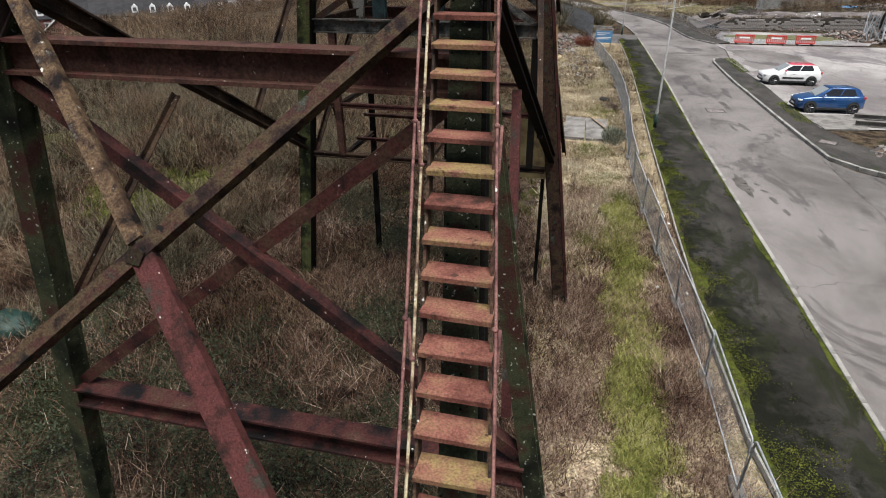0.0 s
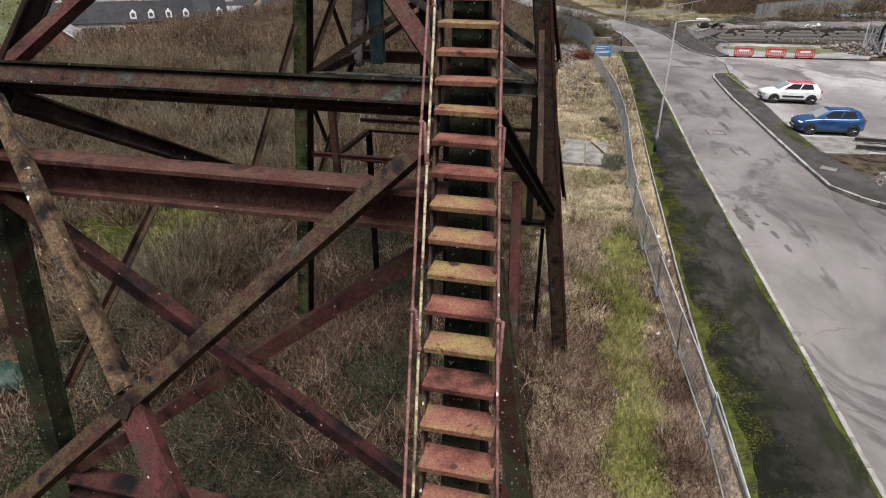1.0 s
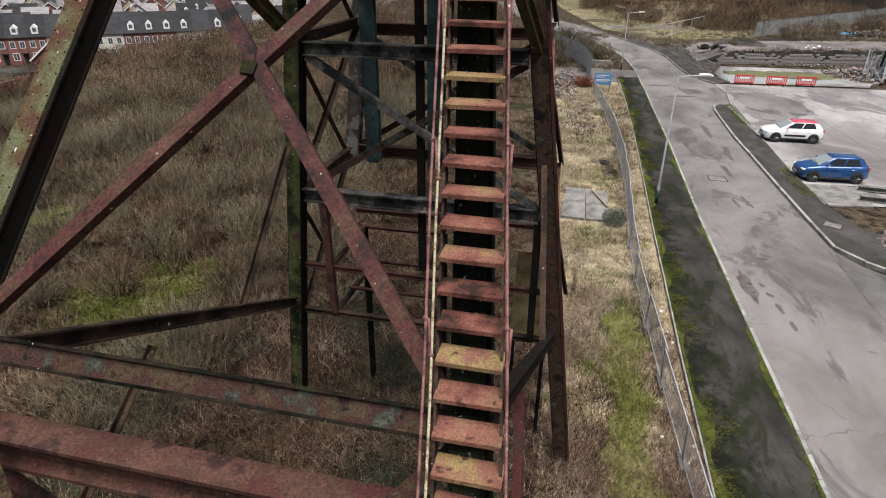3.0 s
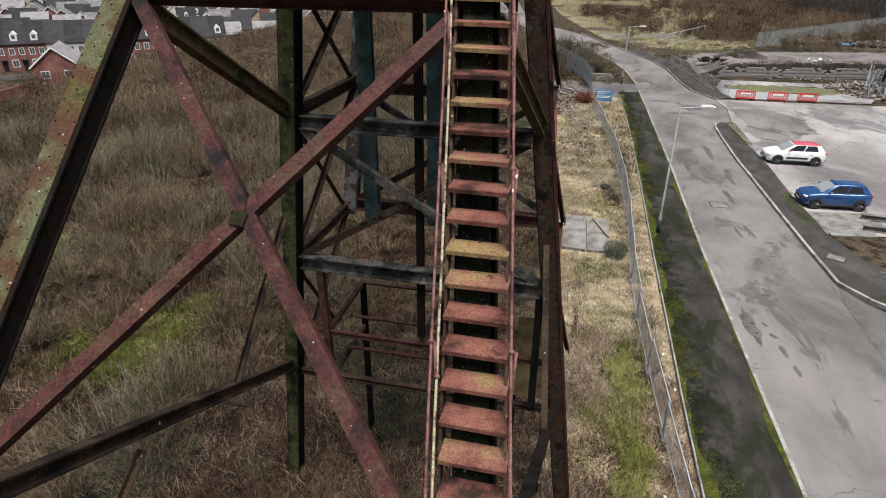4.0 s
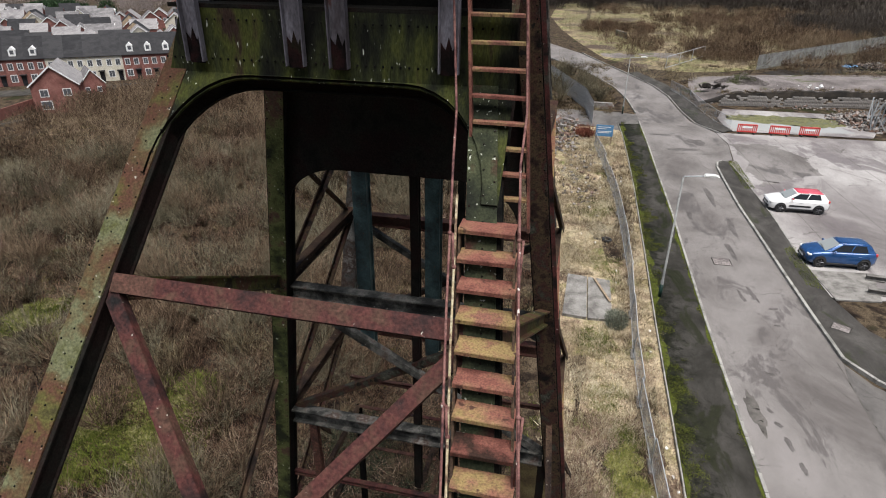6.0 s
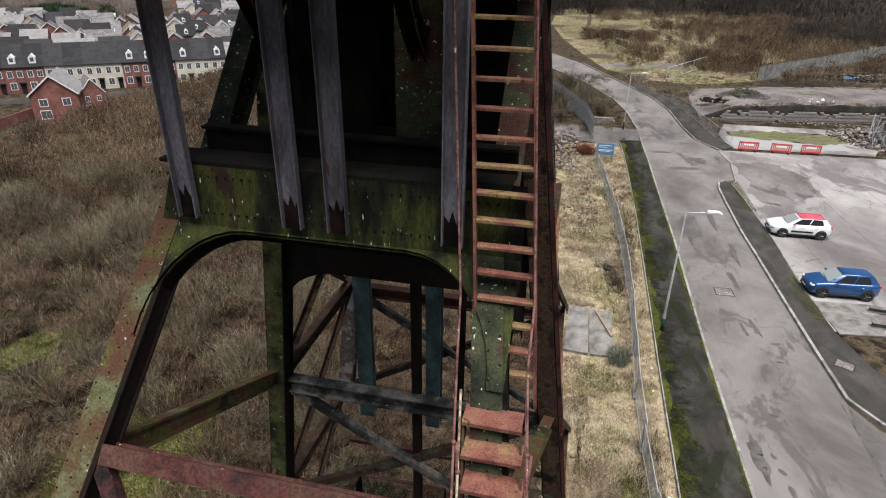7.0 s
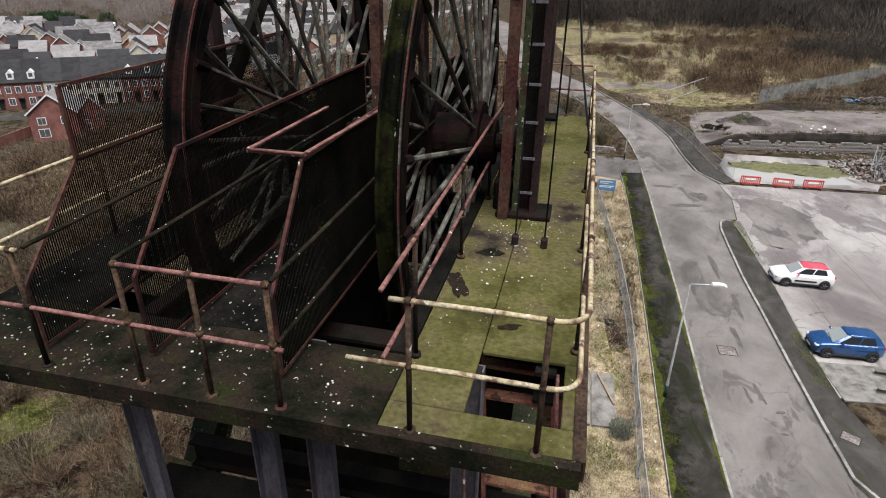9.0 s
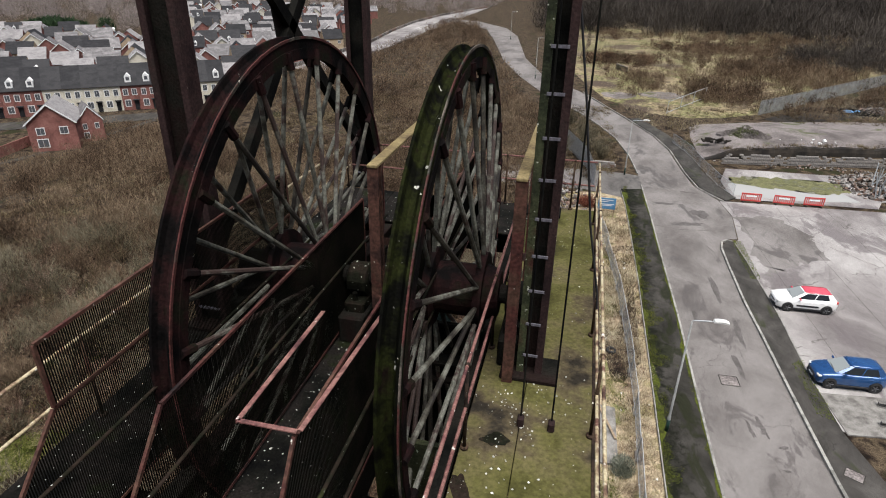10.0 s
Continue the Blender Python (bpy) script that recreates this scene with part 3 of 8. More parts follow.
def smear(x, y, rx, ry, ang, label, matn="asphalt_mid", z=0.004):
    """A ragged thin patch lying on a level surface."""
    bm = B()
    mid = bm.verts.new((x, y, z))
    ring = []
    for k in range(64):
        a = 2 * math.pi * k / 64
        ca, sa = math.cos(a), math.sin(a)
        r = max(1 + 0.55 * noise.noise((ca * 1.3 + x, sa * 1.3, y)) + 0.22 * noise.noise((ca * 3 + y, sa * 3, x)) + 0.07 * noise.noise((ca * 9, sa * 9 + x, y)), 0.3)
        u, v = rx * r * ca, ry * r * sa
        ring.append(bm.verts.new((x + u * math.cos(ang) - v * math.sin(ang), y + u * math.sin(ang) + v * math.cos(ang), z)))
    for k in range(64):
        bm.faces.new((mid, ring[k], ring[(k + 1) % 64]))
    tagged(part("road_patch", bm, M[matn]), label, "patch", "", "structure")


# ---- the headframe: raking front legs, a trestle under them, the upright tower behind ----
SLOPE = 1.214
NRM = Vector((0, -0.772, 0.636))


def rk(x, z, off=0.0):
    """A point of the raking plane at height z."""
    return Vector((x, 4.19 + (z - 6.66) / SLOPE, z)) + NRM * off


def rl(z):
    return -7.6 + 0.133 * z


def rr(z):
    return 0.27 - 0.16 * z


def tl(z, y=None):
    return Vector((-7.66 + 0.13 * z, 14.5 - 0.06 * z if y is None else y, z))


def tr(z, y=None):
    return Vector((-0.07 - 0.125 * z, 14.5 - 0.06 * z if y is None else y, z))


head = thing("headframe", (-3.9, 8.0, 0.0), "rusting red and green riveted steel colliery headframe standing in scrub", "headframe")


def stuff(ob):
    ob["kind"] = "stuff"
    return ob


def mem(name, p0, p1, sec, material, up=(0, 0, 1), label="", parent=None):
    return part(name, bar(B(), p0, p1, sec, up), M[material], parent or head, label)


# raking legs with rivets along their cover plates
for fx, z0, z1, lab in ((rl, -0.2, 15.1, "mossy riveted steel raking leg"), (rr, -0.2, 15.1, "dark riveted raking leg under the stair")):
    leg = mem("raking_leg", rk(fx(z0), z0, -0.155), rk(fx(z1), z1, -0.155), sec_box(0.3, 0.27, 0.03), "dark_steel", NRM, lab)
    plate_sec = [(-0.145, -0.01), (0.145, -0.01), (0.145, 0.01), (-0.145, 0.01)]
    mem("cover_plate", rk(fx(z0) - 0.04, z0, -0.01), rk(fx(15.6) - 0.04, 15.6, -0.01), plate_sec, "raker_steel" if fx is rl else "green_steel", NRM, "olive and red lichen-spotted cover plate" if fx is rl else "", parent=leg)
    bm = B()
    z = 2.0
    while z < z1 - 0.2:
        for dx in (-0.12, 0.0, 0.12):
            dome(bm, rk(fx(z) - 0.04 + dx, z + (0.09 if abs(dx) < 0.1 else 0), 0.0), NRM, 0.012)
        z += 0.2
    stuff(part("riveting", bm, M["dark_steel"], leg))
    up_leg = mem("raking_leg_head", rk(fx(15.2), 15.2, -0.5), rk(fx(15.2) * 0.99, 17.45, -0.5), sec_box(0.28, 0.36, 0.05), "green_steel", NRM, "lichen-spotted upper length of a raking leg")

# struts and cross braces in the raking plane
for z, sec, off, matn in ((3.4, sec_i(0.3, 0.3), -0.18, "red_steel"), (8.76, sec_box(0.21, 0.24, 0.03), -0.14, "flaked_steel"), (13.09, sec_box(0.2, 0.22, 0.03), -0.12, "red_steel")):
    strut = mem("rake_strut", rk(rl(z) + 0.16, z, off), rk(rr(z) - 0.1, z, off), sec, matn, NRM)
    if matn == "flaked_steel":
        # blackened flange edges standing proud of the web
        up = Vector((0, 0.636, 0.772))
        for d, lab in ((0.112, "blackened upper flange edge"), (-0.112, "blackened lower flange edge")):
            mem("flange_edge", rk(rl(z) + 0.17, z, off + 0.12) + up * d, rk(rr(z) - 0.11, z, off + 0.12) + up * d, [(-0.014, -0.05), (0.014, -0.05), (0.014, 0.05), (-0.014, 0.05)], "deck_edge", NRM, lab, parent=strut)
RAKE_BRACES = (((-6.32, 8.58), (-3.86, 6.47), -0.1, "ochre_steel", "orange-brown rusted channel brace"), ((-3.74, 6.36), (-0.5, 3.46), -0.1, "flaky_red", "flaking red channel brace with grey edges"),
               ((-7.0, 3.54), (-1.15, 8.72), -0.09, "flaked_steel", "brown, green and ochre flaking channel brace"), ((-6.3, 8.82), (-2.0, 12.96), -0.1, "red_steel", ""), ((-5.72, 13.02), (-1.3, 8.84), -0.1, "red_steel", ""))
for a, b, off, matn, lab in RAKE_BRACES:
    wide = 0.22 if matn == "flaky_red" else 0.16
    mem("rake_brace", rk(*a, off), rk(*b, off), sec_u(wide, 0.12, 0.025), matn, NRM, lab)
for x, z in ((-3.79, 6.35), (-3.85, 11.15)):
    bm = B()
    prism(bm, [(-0.08, -0.06), (0.07, -0.08), (0.09, 0.05), (0.02, 0.08), (-0.08, 0.06)], -0.01, 0.01)
    m4 = Matrix.Translation(rk(x, z, -0.02)) @ NRM.to_track_quat("Z", "Y").to_matrix().to_4x4()
    bmesh.ops.transform(bm, matrix=m4, verts=bm.verts)
    part("gusset_plate", bm, M["deck_edge"], head, "gusset plate flaked white with lichen")

# trestle under the raking legs
for fx in (rl, rr):
    mem("trestle_leg", (fx(-0.2), 5.75, -0.2), (fx(8.2), 5.75, 8.2), sec_box(0.3, 0.32, 0.05) if fx is rl else sec_box(0.24, 0.26, 0.04), "green_steel", (0, -1, 0), "green-grey riveted trestle leg")
mem("trestle_beam", (rl(7.7) + 0.1, 5.75, 7.74), (rr(7.7) - 0.1, 5.75, 7.74), sec_i(0.34, 0.4, 0.045, 0.04), "red_steel", label="rust-red rolled steel beam")
mem("trestle_beam", (rl(2.66) + 0.1, 5.75, 2.66), (rr(2.66) - 0.1, 5.75, 2.66), sec_i(0.34, 0.34, 0.04, 0.03), "red_steel", label="rust-red rolled steel beam")
mem("trestle_brace", (-6.5, 5.72, 7.5), (-0.35, 5.72, 2.98), sec_l(0.17, 0.17, 0.03), "red_steel", (0, -1, 0))
mem("trestle_brace", (-7.1, 5.84, 2.85), (-1.05, 5.84, 7.62), sec_l(0.17, 0.17, 0.03), "red_steel", (0, -1, 0))

# struts from the raking legs back to the tower, with their hangers
for side, fr, ft in ((-1, rl, tl), (1, rr, tr)):
    zs = 0.3 if side > 0 else 0.05
    mem("side_strut", (fr(8.35), 6.1, 8.4 + zs), ft(4.15 + zs * 0.3) - Vector((0, 0.1, 0)), sec_i(0.16, 0.2) if side > 0 else sec_i(0.2, 0.24), "dark_steel" if side > 0 else "brown_steel", (0, -0.5, 1))
    mem("side_strut", (fr(12.7), 9.9, 12.75), ft(10.65) - Vector((0, 0.1, 0)), sec_i(0.17, 0.26), "raker_steel", (0, -0.5, 1))
    dx = -0.02 * side
    if side > 0:
        mem("side_hanger", (-0.57, 6.1, 3.2), (-0.94, 8.62, 7.0), sec_u(0.13, 0.1, 0.014), "flaky_red", (0, -1, 0), "flaking red and grey hanger")
    else:
        mem("side_hanger", (fr(4.3) + 0.05 * side, 6.1, 4.2), (fr(6.7) + dx, 8.75, 6.65), sec_l(0.11, 0.11), "brown_steel", (side, 0, 0))
    mem("side_hanger", (ft(5.5).x, 11.45, 5.5), (ft(8.4).x, 13.6, 8.45), sec_l(0.11, 0.11), "brown_steel", (side, 0, 0))

# tower legs
for ft, lab in ((tl, "green mossy riveted tower leg"), (tr, "green and rust-red riveted tower leg")):
    leg = mem("tower_leg", ft(-0.2), ft(17.4), sec_box(0.34, 0.34, 0.06), "dark_steel", (0, -1, 0), lab)
    fp = [(-0.15, -0.008), (0.15, -0.008), (0.15, 0.008), (-0.15, 0.008)]
    mem("cover_plate", ft(-0.2) + Vector((0, -0.18, 0)), ft(17.4) + Vector((0, -0.18, 0)), fp, "mossy_steel" if ft is tl else "flaked_steel", (0, -1, 0), "moss-green lichen-spotted cover plate" if ft is tl else "brown and green flaking cover plate", parent=leg)
    if ft is tr:
        mem("corner_angle", ft(-0.2) + Vector((0.2, -0.1, 0)), ft(17.4) + Vector((0.2, -0.1, 0)), sec_l(0.07, 0.12, 0.012), "flaky_red", (0, -1, 0), "rust-red corner angle", parent=leg)
    bm = B()
    z = 1.0
    while z < 16:
        for dx in (-0.12, 0.12):
            dome(bm, ft(z) + Vector((dx, -0.188, 0)), (0, -1, 0), 0.013, 5)
        z += 0.16
    stuff(part("riveting", bm, M["dark_steel"], leg))
    mem("tower_leg", ft(-0.2 if ft is tr else 6.9, 17.7) - Vector((0.22 if ft is tr else 0, 0, 0)), ft(17.4, 17.5) - Vector((0.22 if ft is tr else 0, 0, 0)), sec_box(0.36, 0.34, 0.06), "weathered", (0, -1, 0), "grey-brown riveted rear tower leg")

# tower front and rear frames
for y_off, front in ((0.0, True), (3.55, False)):
    def on(f, z, dx=0.0):
        p = f(z)
        return p + Vector((dx, y_off, 0))
    for z, w, h, matn in ((10.45, 0.22, 0.28, "weathered"), (7.2, 0.24, 0.32, "weathered"), (5.27, 0.1, 0.12, "red_steel"), (3.9, 0.14, 0.14, "brown_steel")):
        if front or z > 5:
            mem("tower_girt", on(tl, z, 0.2), on(tr, z, -0.2), sec_i(w, h), matn if front else "red_steel")
    mem("tower_brace", on(tl, 10.3, 0.25), on(tr, 7.35, -0.25), sec_l(0.15, 0.13), "weathered", (0, -1, 0))
    mem("tower_brace", on(tl, 7.35, 0.25) + Vector((0, 0.09, 0)), on(tr, 10.3, -0.25) + Vector((0, 0.09, 0)), sec_l(0.15, 0.13), "flaked_steel", (0, -1, 0))
mem("tower_post", (-6.1, 14.2, 3.95), (-6.08, 14.05, 7.05), sec_i(0.16, 0.16), "red_steel", (0, -1, 0))
for px in (-6.1, -3.8):
    mem("tower_post", (px, 16.6, -0.1), (px, 16.6, 5.3), sec_i(0.14, 0.14), "dark_steel", (0, -1, 0))
    for pz in (3.9, 5.27):
        mem("low_girt", (px, 14.3, pz), (px, 16.6, pz), sec_i(0.1, 0.12), "brown_steel")
for py, pz in ((15.2, 4.1), (15.9, 4.6), (16.6, 5.27)):
    mem("low_girt", (-6.1, py, pz), (-3.8, py, pz), sec_l(0.1, 0.1), "red_steel")
mem("tower_post", (-1.15, 14.2, 3.95), (-1.17, 14.05, 7.05), sec_i(0.16, 0.16), "dark_steel", (0, -1, 0))
mem("tower_post", (-3.82, 14.35, 5.4), (-3.7, 13.9, 13.0), sec_i(0.15, 0.15), "dark_steel", (0, -1, 0))
# sides of the tower
for ft, sgn in ((tl, -1), (tr, 1)):
    for z in (7.2, 10.6, 13.4):
        mem("side_girt", ft(z) + Vector((0, 0.18, 0)), ft(z, 17.4), sec_i(0.18, 0.24), "brown_steel")
    for z0, z1 in ((3.4, 7.1), (7.3, 10.5), (10.7, 13.3)):
        mem("side_brace", ft(z0) + Vector((0, 0.2, 0)), ft(z1, 17.35), sec_l(0.12, 0.12), "tread_rust" if sgn > 0 else "flaked_steel", (sgn, 0, 0))
        mem("side_brace", ft(z1) + Vector((0.1 * sgn, 0.2, 0)), ft(z0, 17.35) + Vector((0.1 * sgn, 0, 0)), sec_l(0.12, 0.12), "brown_steel", (sgn, 0, 0))

# hanging guide columns inside the tower, blue-green with rivets
for x in (-5.85, -4.15):
    col = mem("guide_column", (x, 17.0, 7.1), (x, 17.0, 17.3), sec_box(0.34, 0.3, 0.05), "blue_steel", (0, -1, 0), "blue-green riveted guide column")
    bm = B()
    for k in range(60):
        for dx in (-0.13, 0.13):
            dome(bm, (x + dx, 16.85, 7.3 + 0.16 * k), (0, -1, 0), 0.014, 5)
    stuff(part("riveting", bm, M["blue_steel"], col))
for x in (-3.4, -2.9):
    mem("guide_rail", (x, 16.4, 0.2), (x, 16.4, 17.3), sec_i(0.14, 0.16), "dark_steel", (0, -1, 0))


# portal girders: plates with a rounded arch below
def portal(x0, x1, y, zb, zs, zt, rad, thick, matn, name, lab):
    pts = [(x0, zs), (x0, zt), (x1, zt), (x1, zs)]
    n = 8
    for k in range(n + 1):
        a = math.pi / 2 * k / n
        pts.append((x1 - 0.02 - rad * (1 - math.cos(a)), zs + (zb - zs) * math.sin(a)))
    for k in range(n, -1, -1):
        a = math.pi / 2 * k / n
        pts.append((x0 + 0.02 + rad * (1 - math.cos(a)), zs + (zb - zs) * math.sin(a)))
    return part(name, prism(B(), pts, y, y + thick, 1), M[matn], head, lab)


def arch_z(x):
    """Underside of the front arch: rounded into both raking legs."""
    for x0, s in ((-5.66, 1), (-2.02, -1)):
        u = (x - x0) * s
        if u < 0.95:
            c = 1 - max(u, 0) / 0.95
            return 14.0 + 0.92 * math.sqrt(max(1 - c * c, 0))
    return 14.92


def front(x, z, off=0.0):
    """The girder's face follows the raking plane and turns upright near its top."""
    p = rk(x, min(z, 14.98), off)
    p.z = z if z > 14.98 else p.z
    return p


axs = [-5.7, -5.66] + [-5.66 + 0.95 * (1 - math.cos(math.pi / 2 * k / 9)) for k in range(1, 10)] + [-4.2, -3.6]
axs += [-2.02 - 0.95 * (1 - math.cos(math.pi / 2 * k / 9)) for k in range(9, 0, -1)] + [-2.02, -1.86]
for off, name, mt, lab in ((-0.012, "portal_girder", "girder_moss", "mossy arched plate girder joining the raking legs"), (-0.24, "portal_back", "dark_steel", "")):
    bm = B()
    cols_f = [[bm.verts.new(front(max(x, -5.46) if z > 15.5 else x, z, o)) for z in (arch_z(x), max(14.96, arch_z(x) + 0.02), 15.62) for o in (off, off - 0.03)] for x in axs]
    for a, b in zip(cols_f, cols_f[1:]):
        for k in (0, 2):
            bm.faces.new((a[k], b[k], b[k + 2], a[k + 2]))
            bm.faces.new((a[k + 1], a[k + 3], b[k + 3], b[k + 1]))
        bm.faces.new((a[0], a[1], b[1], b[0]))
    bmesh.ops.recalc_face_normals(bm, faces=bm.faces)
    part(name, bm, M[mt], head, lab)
# Soffit, like the back plate, has an underside's shade put into its black.
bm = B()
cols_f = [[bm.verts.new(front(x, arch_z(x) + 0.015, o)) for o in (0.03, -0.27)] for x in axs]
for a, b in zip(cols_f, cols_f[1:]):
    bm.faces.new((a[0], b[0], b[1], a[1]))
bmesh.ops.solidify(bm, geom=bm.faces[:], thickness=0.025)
part("arch_soffit", bm, M["dark_steel"], head, "riveted soffit plate of the arch, coloured black like its shade")
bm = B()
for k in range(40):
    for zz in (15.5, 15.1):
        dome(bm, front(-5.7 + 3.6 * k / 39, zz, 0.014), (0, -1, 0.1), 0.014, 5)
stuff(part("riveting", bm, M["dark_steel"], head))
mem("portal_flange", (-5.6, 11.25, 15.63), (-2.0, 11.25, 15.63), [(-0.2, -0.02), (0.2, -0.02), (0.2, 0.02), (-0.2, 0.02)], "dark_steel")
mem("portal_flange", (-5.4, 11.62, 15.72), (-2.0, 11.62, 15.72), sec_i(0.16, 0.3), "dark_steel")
# Near-black colour carries the shade that the deck throws on this girder.
portal(-5.9, -1.95, 13.7, 12.97, 12.25, 15.4, 0.95, 0.05, "dark_steel", "portal_girder", "arched plate girder of the tower, coloured near black for deck shade")
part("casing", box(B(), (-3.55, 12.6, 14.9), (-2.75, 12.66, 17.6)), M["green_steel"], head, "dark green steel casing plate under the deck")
# Near-black plates added to keep the space under the deck dark.
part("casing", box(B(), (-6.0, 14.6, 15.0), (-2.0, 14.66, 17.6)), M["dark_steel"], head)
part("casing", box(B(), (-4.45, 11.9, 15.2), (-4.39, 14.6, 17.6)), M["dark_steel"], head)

# grey channels that carry the front of the deck
for x in (-5.28, -4.12, -3.64, -2.5):
    post = mem("deck_post", (x, 10.94, 15.08), (x, 10.94, 17.8), sec_u(0.205, 0.08, 0.012), "grey_steel", (0, 1, 0), "grey painted channel with a rusted foot")
    foot = [(x - 0.09, 15.06), (x + 0.09, 15.06), (x + 0.09, 15.3), (x + 0.06, 15.36), (x + 0.03, 15.29), (x - 0.01, 15.42), (x - 0.04, 15.3), (x - 0.09, 15.37)]
    part("rust_foot", prism(B(), foot, 10.958, 10.965, 1), M["wheel_steel"], post, "rusted-through foot of the channel")
# The joists' near-black colour includes the shade below the deck.
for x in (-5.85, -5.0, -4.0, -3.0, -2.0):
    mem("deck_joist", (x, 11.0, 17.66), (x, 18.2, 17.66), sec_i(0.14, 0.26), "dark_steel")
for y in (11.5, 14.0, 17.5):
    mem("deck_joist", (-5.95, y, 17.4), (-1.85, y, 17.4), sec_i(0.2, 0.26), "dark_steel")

# ---- the deck at the top ----
DZ = 17.85


def plate(x0, x1, y0, y1, matn, lab=""):
    return part("deck_plate", box(B(), (x0, y0, DZ - 0.03), (x1, y1, DZ), 0.006), M[matn], head, lab)


GREEN_DECK = "rust and moss covered steel walkway plate"
plate(-2.9, -2.44, 10.45, 18.2, "deck_steel", GREEN_DECK)
plate(-2.434, -1.8, 11.06, 18.2, "deck_steel", GREEN_DECK)
plate(-1.88, -1.8, 10.45, 11.054, "deck_steel")
plate(-2.9, -1.8, 10.2, 10.444, "deck_steel", GREEN_DECK)
plate(-6.2, -2.906, 10.2, 10.9, "deck_edge", "dark steel plate thick with white lichen")
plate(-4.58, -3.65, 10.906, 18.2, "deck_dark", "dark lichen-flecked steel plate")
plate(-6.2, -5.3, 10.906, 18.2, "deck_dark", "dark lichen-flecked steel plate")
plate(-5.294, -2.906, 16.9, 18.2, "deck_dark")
mem("deck_fascia", (-6.22, 10.17, 17.795), (-1.76, 10.17, 17.795), sec_u(0.14, 0.07, 0.015), "deck_edge", (0, -1, 0), "rusty channel along the deck's edge")
mem("deck_fascia", (-1.77, 10.2, 17.795), (-1.77, 18.2, 17.795), sec_u(0.14, 0.07, 0.015), "brown_steel", (1, 0, 0))
part("deck_bracket", prism(B(), [(10.25, 17.62), (11.2, 17.62), (11.2, 17.35), (10.9, 17.35)], -5.36, -5.24, 0), M["dark_steel"], head)

# ---- columns above the deck ----
for x, y in ((-2.43, 13.6), (-5.93, 13.6), (-5.93, 18.4), (-2.62, 17.9)):
    h1 = 25.5
    col = thing("head_column", (x, y, DZ), "tall riveted steel column with lacing bars on the deck", "column")
    wd = 0.6 if x > -3 else 1.0
    for dx in (-0.15 * wd, 0.15 * wd):
        mem("channel", (x + dx, y, DZ), (x + dx, y, h1), sec_u(0.2, 0.07, 0.012), "column_steel" if x < -3 else "green_steel" if dx < 0 else "column_steel", (dx, 0, 0), parent=col)
    z = DZ + 0.25
    bm_b = B()
    box(bm_b, (x - 0.12 * wd, y - 0.112, z), (x + 0.12 * wd, y - 0.1, z + 0.025))
    me0 = part("lacing_bar", bm_b, M["grey_steel"], col)
    while x > -3 and z < h1 - 0.5:
        z += 0.36
        o = me0.copy()
        scene.collection.objects.link(o)
        o.location = (0, 0, z - DZ - 0.25)
    part("web_plate", box(B(), (x - 0.14 * wd, y - 0.0, DZ), (x + 0.14 * wd, y + 0.02, h1)), M["dark_steel"], col)
    part("base_plate", box(B(), (x - 0.28, y - 0.2, DZ), (x + 0.28, y + 0.2, DZ + 0.05), 0.01), M["dark_steel"], col)
brace = thing("column_brace", (-5.93, 16.0, DZ), "dark steel cross brace with a gusset between deck columns", "brace")
for a, b in (((13.7, 18.6), (18.3, 23.0)), ((18.3, 18.6), (13.7, 23.0))):
    mem("brace_bar", (-5.93, a[0], a[1]), (-5.93, b[0], b[1]), sec_l(0.16, 0.1), "dark_steel", (1, 0, 0), parent=brace)
part("gusset_plate", prism(B(), [(15.75, 20.55), (16.25, 20.55), (16.35, 21.05), (15.65, 21.05)], -5.99, -5.97, 0), M["dark_steel"], brace)

# red portal frames beside the wheels
for x in (-2.63, -3.94):
    pf = thing("post_frame", (x, 14.1, DZ), "rust-red steel post frame with a lichen-yellow cap plate", "frame")
    for y in (13.42, 15.15):
        mem("post", (x, y, DZ), (x, y, 19.93), sec_i(0.1, 0.12), "red_steel", (0, -1, 0), parent=pf)
    part("cap_plate", box(B(), (x - 0.05, 13.35, 19.93), (x + 0.05, 15.25, 19.96), 0.006), M["yellow_panel"], pf, "lichen-yellow cap plate")
    mem("cross_rail", (x, 13.42, 19.2), (x, 15.1, 18.4), sec_l(0.07, 0.07), "red_steel", (1, 0, 0), parent=pf)


